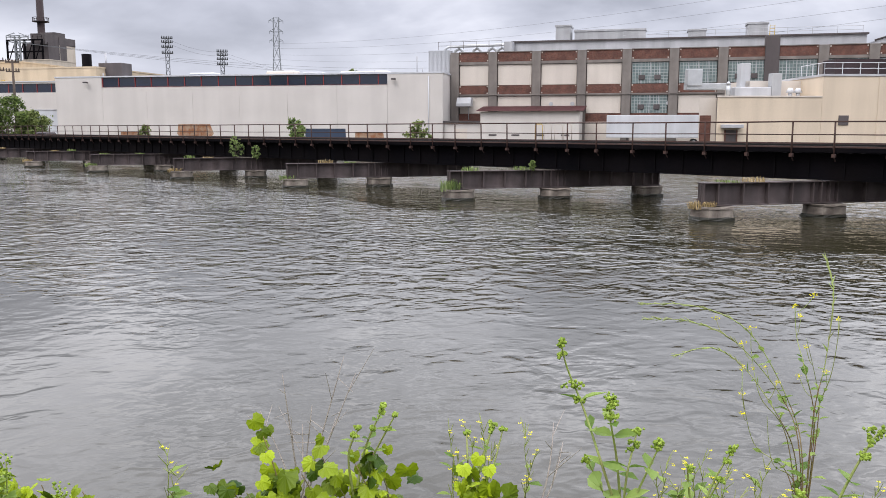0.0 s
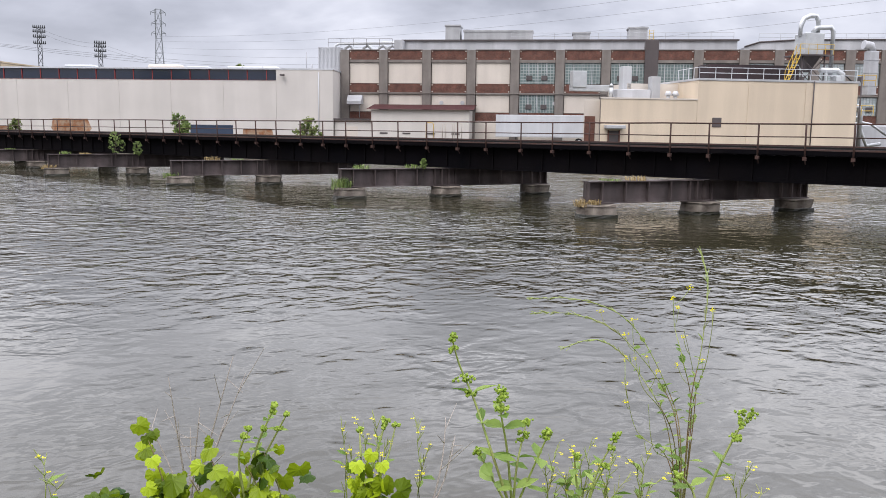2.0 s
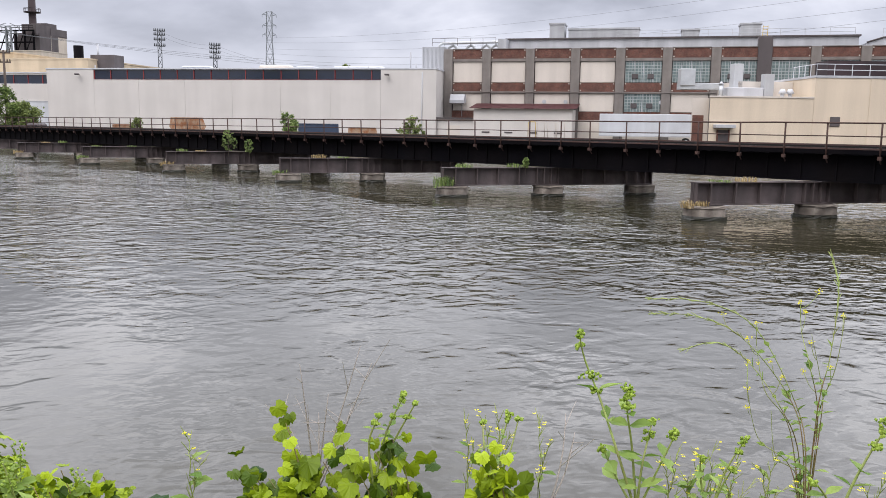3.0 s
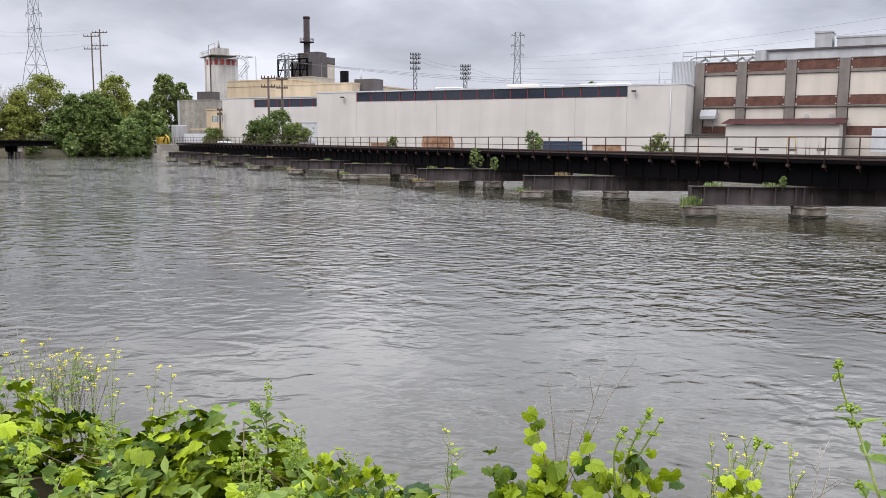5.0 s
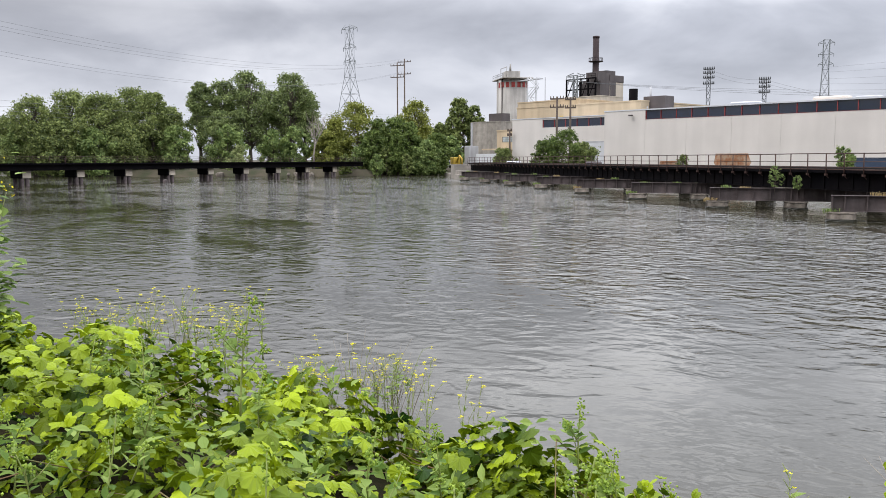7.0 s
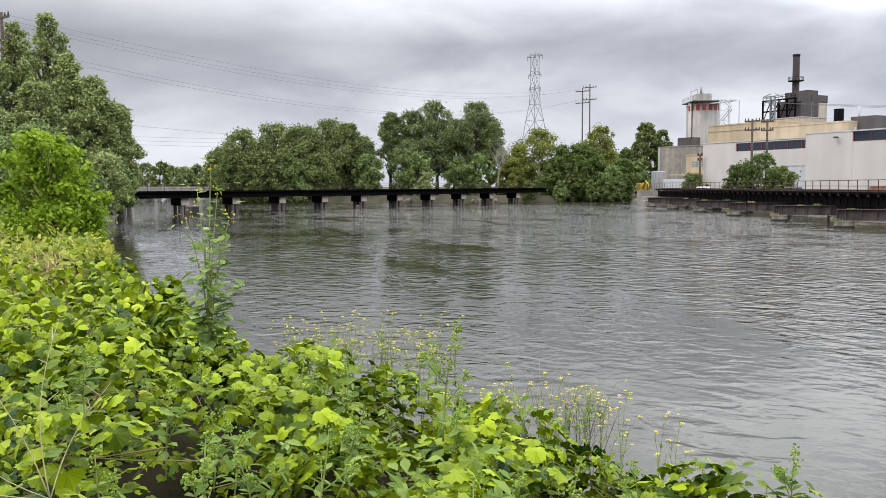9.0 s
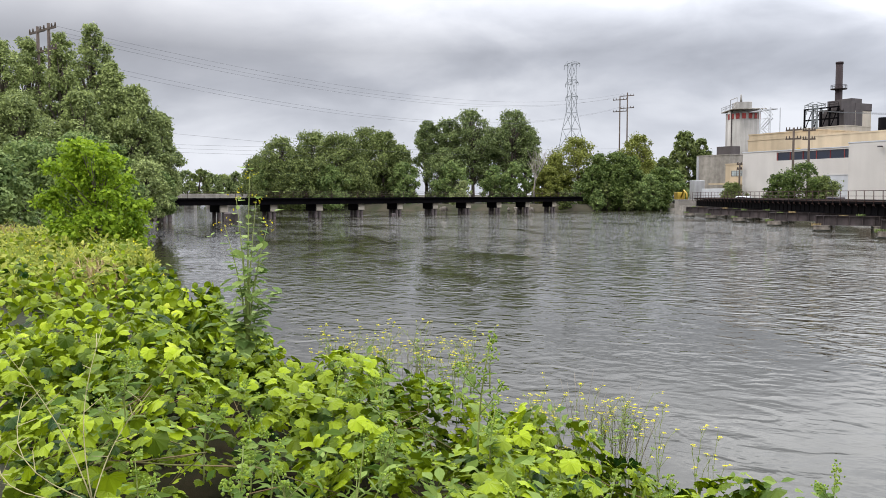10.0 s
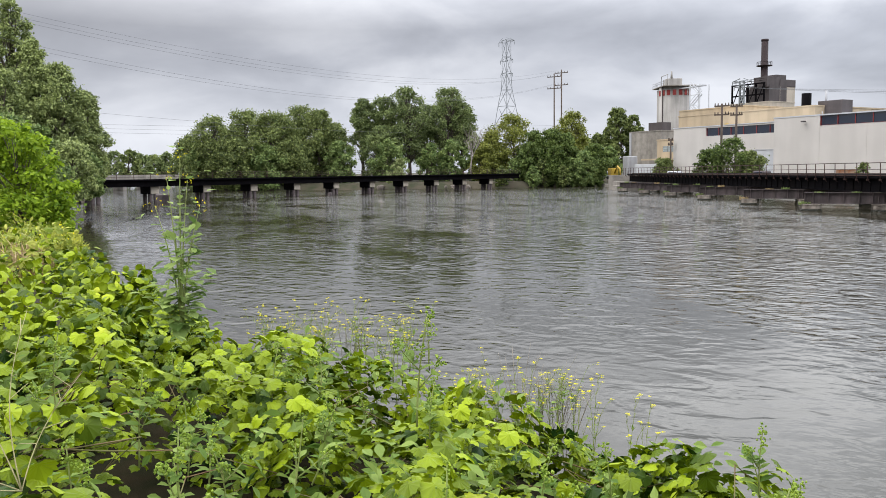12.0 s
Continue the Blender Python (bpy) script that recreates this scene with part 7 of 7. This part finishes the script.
# dead twigs
for name_at, tips in ((seen_at(53.2, -25, 2.6), ((50.0, -15.4), (54.3, -16.5), (49.2, -16.6), (52.3, -18.6))), (seen_at(53.4, -25, 2.5), ((55.9, -18.8), (50.6, -19.4), (53.0, -19.8))), (seen_at(36.2, -26, 2.4), ((35.1, -19.8), (34.4, -21.0)))):
    s = thing("dead_stalk", Matrix.Translation(name_at), "bare grey dead stalks standing out of the vines", "dead plant")
    bm = bmesh.new()
    for az, el in tips:
        rel = seen_at(az, el, 2.6) - name_at
        line = curve_points((0, 0, 0), rel, rel.cross(Vector((0, 0, 1))) * 0.06, 7)
        tube(bm, line, [0.004 - 0.0004 * i for i in range(8)], 4)
        for i in (3, 5, 6):
            rod(bm, line[i], line[i] + Vector(tuple(rng.normal(size=3) * 0.05)) + Vector((0, 0, 0.06)), 0.0016, 0.0008, 4)
    part("stem", bm, dead_wood, s)["kind"] = "stuff"
# dry canes arching out of the thicket
r_c = random.Random(5)
for (ra, re), tips in (((116.8, -19.2), ((121.5, -9.6), (120.5, -12.1), (115.9, -8.4), (121.9, -14.5), (113.0, -12.6))),):
    root = seen_at(ra, re, 2.1, 2)
    s = thing("dry_cane", Matrix.Translation(root), "pale dry canes arching out of the vine thicket", "dead plant")
    for az, el in tips:
        rel = seen_at(az, el, 2.25, 2) - root
        line = curve_points((0, 0, 0), rel, rel.cross(Vector((0, 0, 1))) * r_c.uniform(-0.5, 0.5), 8)
        bm = tube(bmesh.new(), line, [0.0018 - 0.00014 * i for i in range(9)], 5)
        for i in (3, 4, 5, 6, 7):
            rod(bm, line[i], line[i] + Vector((r_c.uniform(-1, 1), r_c.uniform(-1, 1), r_c.uniform(0, 1.2))) * 0.04, 0.0012, 0.0008, 4)
        part("cane", bm, dry_cane, s)
# tall weed at the brow
BROAD = [(x * 1.6, y, z) for x, y, z in OVAL]
tall_root = seen_at(106.8, -10.5, 6.0, 2)
tw = thing("tall_weed", Matrix.Translation(tall_root), "tall leafy weed with yellow flowers at its top", "weed")
stems, lv, lf, ls, fl = bmesh.new(), [], [], [], []
r_t = random.Random(4)
for az, el, k in ((106.5, 1.4, 1), (106.1, -0.4, 1), (107.4, -0.2, 1), (105.4, -2.2, 1), (108.2, -2.0, 1), (107.0, -4, 0), (105.9, -4.5, 0), (108.8, -7.0, 0), (110.2, -7.2, 0)):
    rel = seen_at(az, el, 6.0, 2) - tall_root
    line = curve_points((0, 0, 0), rel, Vector((-rel.x, -rel.y, 0)) * 0.2, 10)
    tube(stems, line, [0.010 * (1 - 0.085 * i) for i in range(11)], 5)
    for i in range(2, 11):
        for _ in range(4 if i < 8 else 2):
            out = Vector((r_t.uniform(-1, 1), r_t.uniform(-1, 1), r_t.uniform(-0.5, 0.4)))
            lv.append(tuple(line[i] + out * r_t.uniform(0.01, 0.15)))
            lf.append(along((0, 0, 1), out))
            ls.append(r_t.uniform(0.07, 0.19) * (1.1 - 0.05 * i))
    if k:
        fl.append(line[-1])
part("stem", stems, stem_green, tw)["kind"] = "stuff"
part("foliage", scatter("foliage", BROAD, OVAL_F, np.array(lv), np.array(lf), np.array(ls) * 0.80, leaf_tall), leaf_tall, tw)
pts = np.concatenate([np.array(tuple(q)) + rng.normal(size=(12, 3)) * 0.03 for q in fl])
part("blossom", scatter("blossom", LEAF, LEAF_F, pts, turned(len(pts)), rng.uniform(0.012, 0.022, len(pts)), petal), petal, tw)
# mustard and dry stems along the brow
for i, (az, el, d) in enumerate(((78.2, -14.0, 4.9), (75.7, -15.4, 4.9), (74.7, -15.8, 4.9), (82.7, -13.2, 5.2), (85.0, -13.6, 5.3), (83.8, -12.9, 5.3), (86.2, -13.0, 5.3), (79.4, -15.2, 5.0), (96.8, -8.8, 6.2), (98.0, -9.0, 6.3), (99.1, -9.1, 6.4), (100.7, -9.8, 6.4), (95.2, -9.6, 6.0), (93.4, -10.2, 5.8), (92.0, -10.4, 5.7), (97.4, -9.4, 6.2), (101.8, -9.6, 6.6))):
    mustard(seen_at(az + 0.5, el - 8, d, 2), [seen_at(az, el, d, 2), seen_at(az + 0.8, el - 1.1, d, 2), seen_at(az - 0.7, el - 1.6, d, 2)], 70 + i, thick=0.0028, bloom=2.0)
for i, (az, el, d) in enumerate(((81.0, -12.4, 5.3), (80.2, -13.2, 5.3), (82.0, -13.0, 5.4), (83.6, -11.8, 5.5), (95.6, -8.7, 6.2))):
    root = seen_at(az + 0.4, el - 8, d, 2)
    s = thing("dead_stalk", Matrix.Translation(root), "pinkish dry branching stalks on the bank", "dead plant")
    bm = bmesh.new()
    for j in range(7):
        rel = seen_at(az + rng.uniform(-1.8, 1.8), el - rng.uniform(0, 2.2), d, 2) - root
        line = curve_points((0, 0, 0), rel, Vector((rel.x, rel.y, 0)) * -0.15, 6)
        tube(bm, line, [0.004 - 0.0005 * k for k in range(7)], 4)
        for k in (3, 4, 5):
            rod(bm, line[k], line[k] + Vector(tuple(rng.normal(size=3) * 0.07)) + Vector((0, 0, 0.05)), 0.0015, 0.0008, 4)
    part("stem", bm, dead_wood, s)["kind"] = "stuff"
# a haze of fine mustard stems
r_m = random.Random(77)
for i in range(30):
    az = r_m.uniform(91, 102) if i < 18 else r_m.uniform(80, 88)
    d, el = (6.1 if i < 18 else 5.3) + r_m.uniform(-0.3, 0.3), (-8.9 if i < 18 else -13.2) + r_m.uniform(-1.0, 0.3)
    mustard(seen_at(az + r_m.uniform(-1.2, 1.2), el - 5, d, 2), [seen_at(az + r_m.uniform(-1.8, 1.8), el - r_m.uniform(0, 2.0), d, 2) for _ in range(4)], 500 + i, thick=0.0022, bloom=1.7, group="mustard along the brow of the bank")
# budding weeds through the thicket
r_w = random.Random(21)
WEEDS = "budding weeds in the vine thicket"
bud_weed(seen_at(91.0, -17.5, 3.0, 2), seen_at(90.1, -9.9, 3.0, 2), 9, leaf=0.09, heads=5, branches=2, group=WEEDS)
for i in range(44):
    az, r = r_w.uniform(60, 118), r_w.uniform(1.5, 4.6)
    rc = float(np.interp(az, C_AZ, C_R))
    r = min(r, rc - 0.1)
    z = float(canopy(np.array([az]), np.array([r]))[0])
    root = O + bearing(az, r, z - 0.25)
    tip = root + Vector((r_w.uniform(-0.08, 0.08), r_w.uniform(-0.08, 0.08), r_w.uniform(0.30, 0.52)))
    bud_weed(root, tip, 300 + i, leaf=r_w.uniform(0.06, 0.10), heads=3, branches=2, group=WEEDS)
# small-leaved weeds mixed into the vine
spots, _, _ = thicket_spots(2200, 58, 122, 1.2, 7.0, 0.18, 0.5)
keep = np.array([noise.noise(Vector(p) * 1.1 + Vector((9, 0, 0))) > 0.05 for p in spots.tolist()])
spots = spots[keep] + [0, 0, 0.03]
fr = turned(len(spots), 0.9)
solid("leafy_weeds", scatter("leafy_weeds", OVAL, OVAL_F, spots, fr, rng.uniform(0.05, 0.10, len(spots)), leaf_weed), leaf_weed, "small grey-green weeds mixed through the vine", "weeds", kind="stuff")
# yellow-flowered weeds and grass further along the bank
spots, az_g, r_g = thicket_spots(15000, 108, 123, 13.0, 34, 0.40, 0.6)
spots[:, 2] += 0.05
solid("flowering_weeds", scatter("flowering_weeds", OVAL, OVAL_F, spots, turned(len(spots), 0.4), rng.uniform(0.08, 0.16, len(spots)), leaf_grass), leaf_grass, "yellow-green flowering weeds along the bank", "weeds", kind="stuff")
spots = spots[::7] + [0, 0, 0.08]
solid("yellow_blossom", scatter("yellow_blossom", LEAF, LEAF_F, spots, turned(len(spots)), rng.uniform(0.025, 0.05, len(spots)), petal), petal, "tiny yellow blossoms over the bank weeds", "flowers", kind="stuff")
for i in range(40):
    az, r = r_w.uniform(115.2, 122.5), r_w.uniform(14, 34)
    at = O + bearing(az, r, 1.9)
    tuft("grass_tuft", at, r_w.uniform(0.5, 0.95), 0.6, 120, dry_grass if i % 3 == 0 else leaf_grass, "tall dry grass on the bank" if i % 3 == 0 else "tall green grass on the bank", blade=0.012)
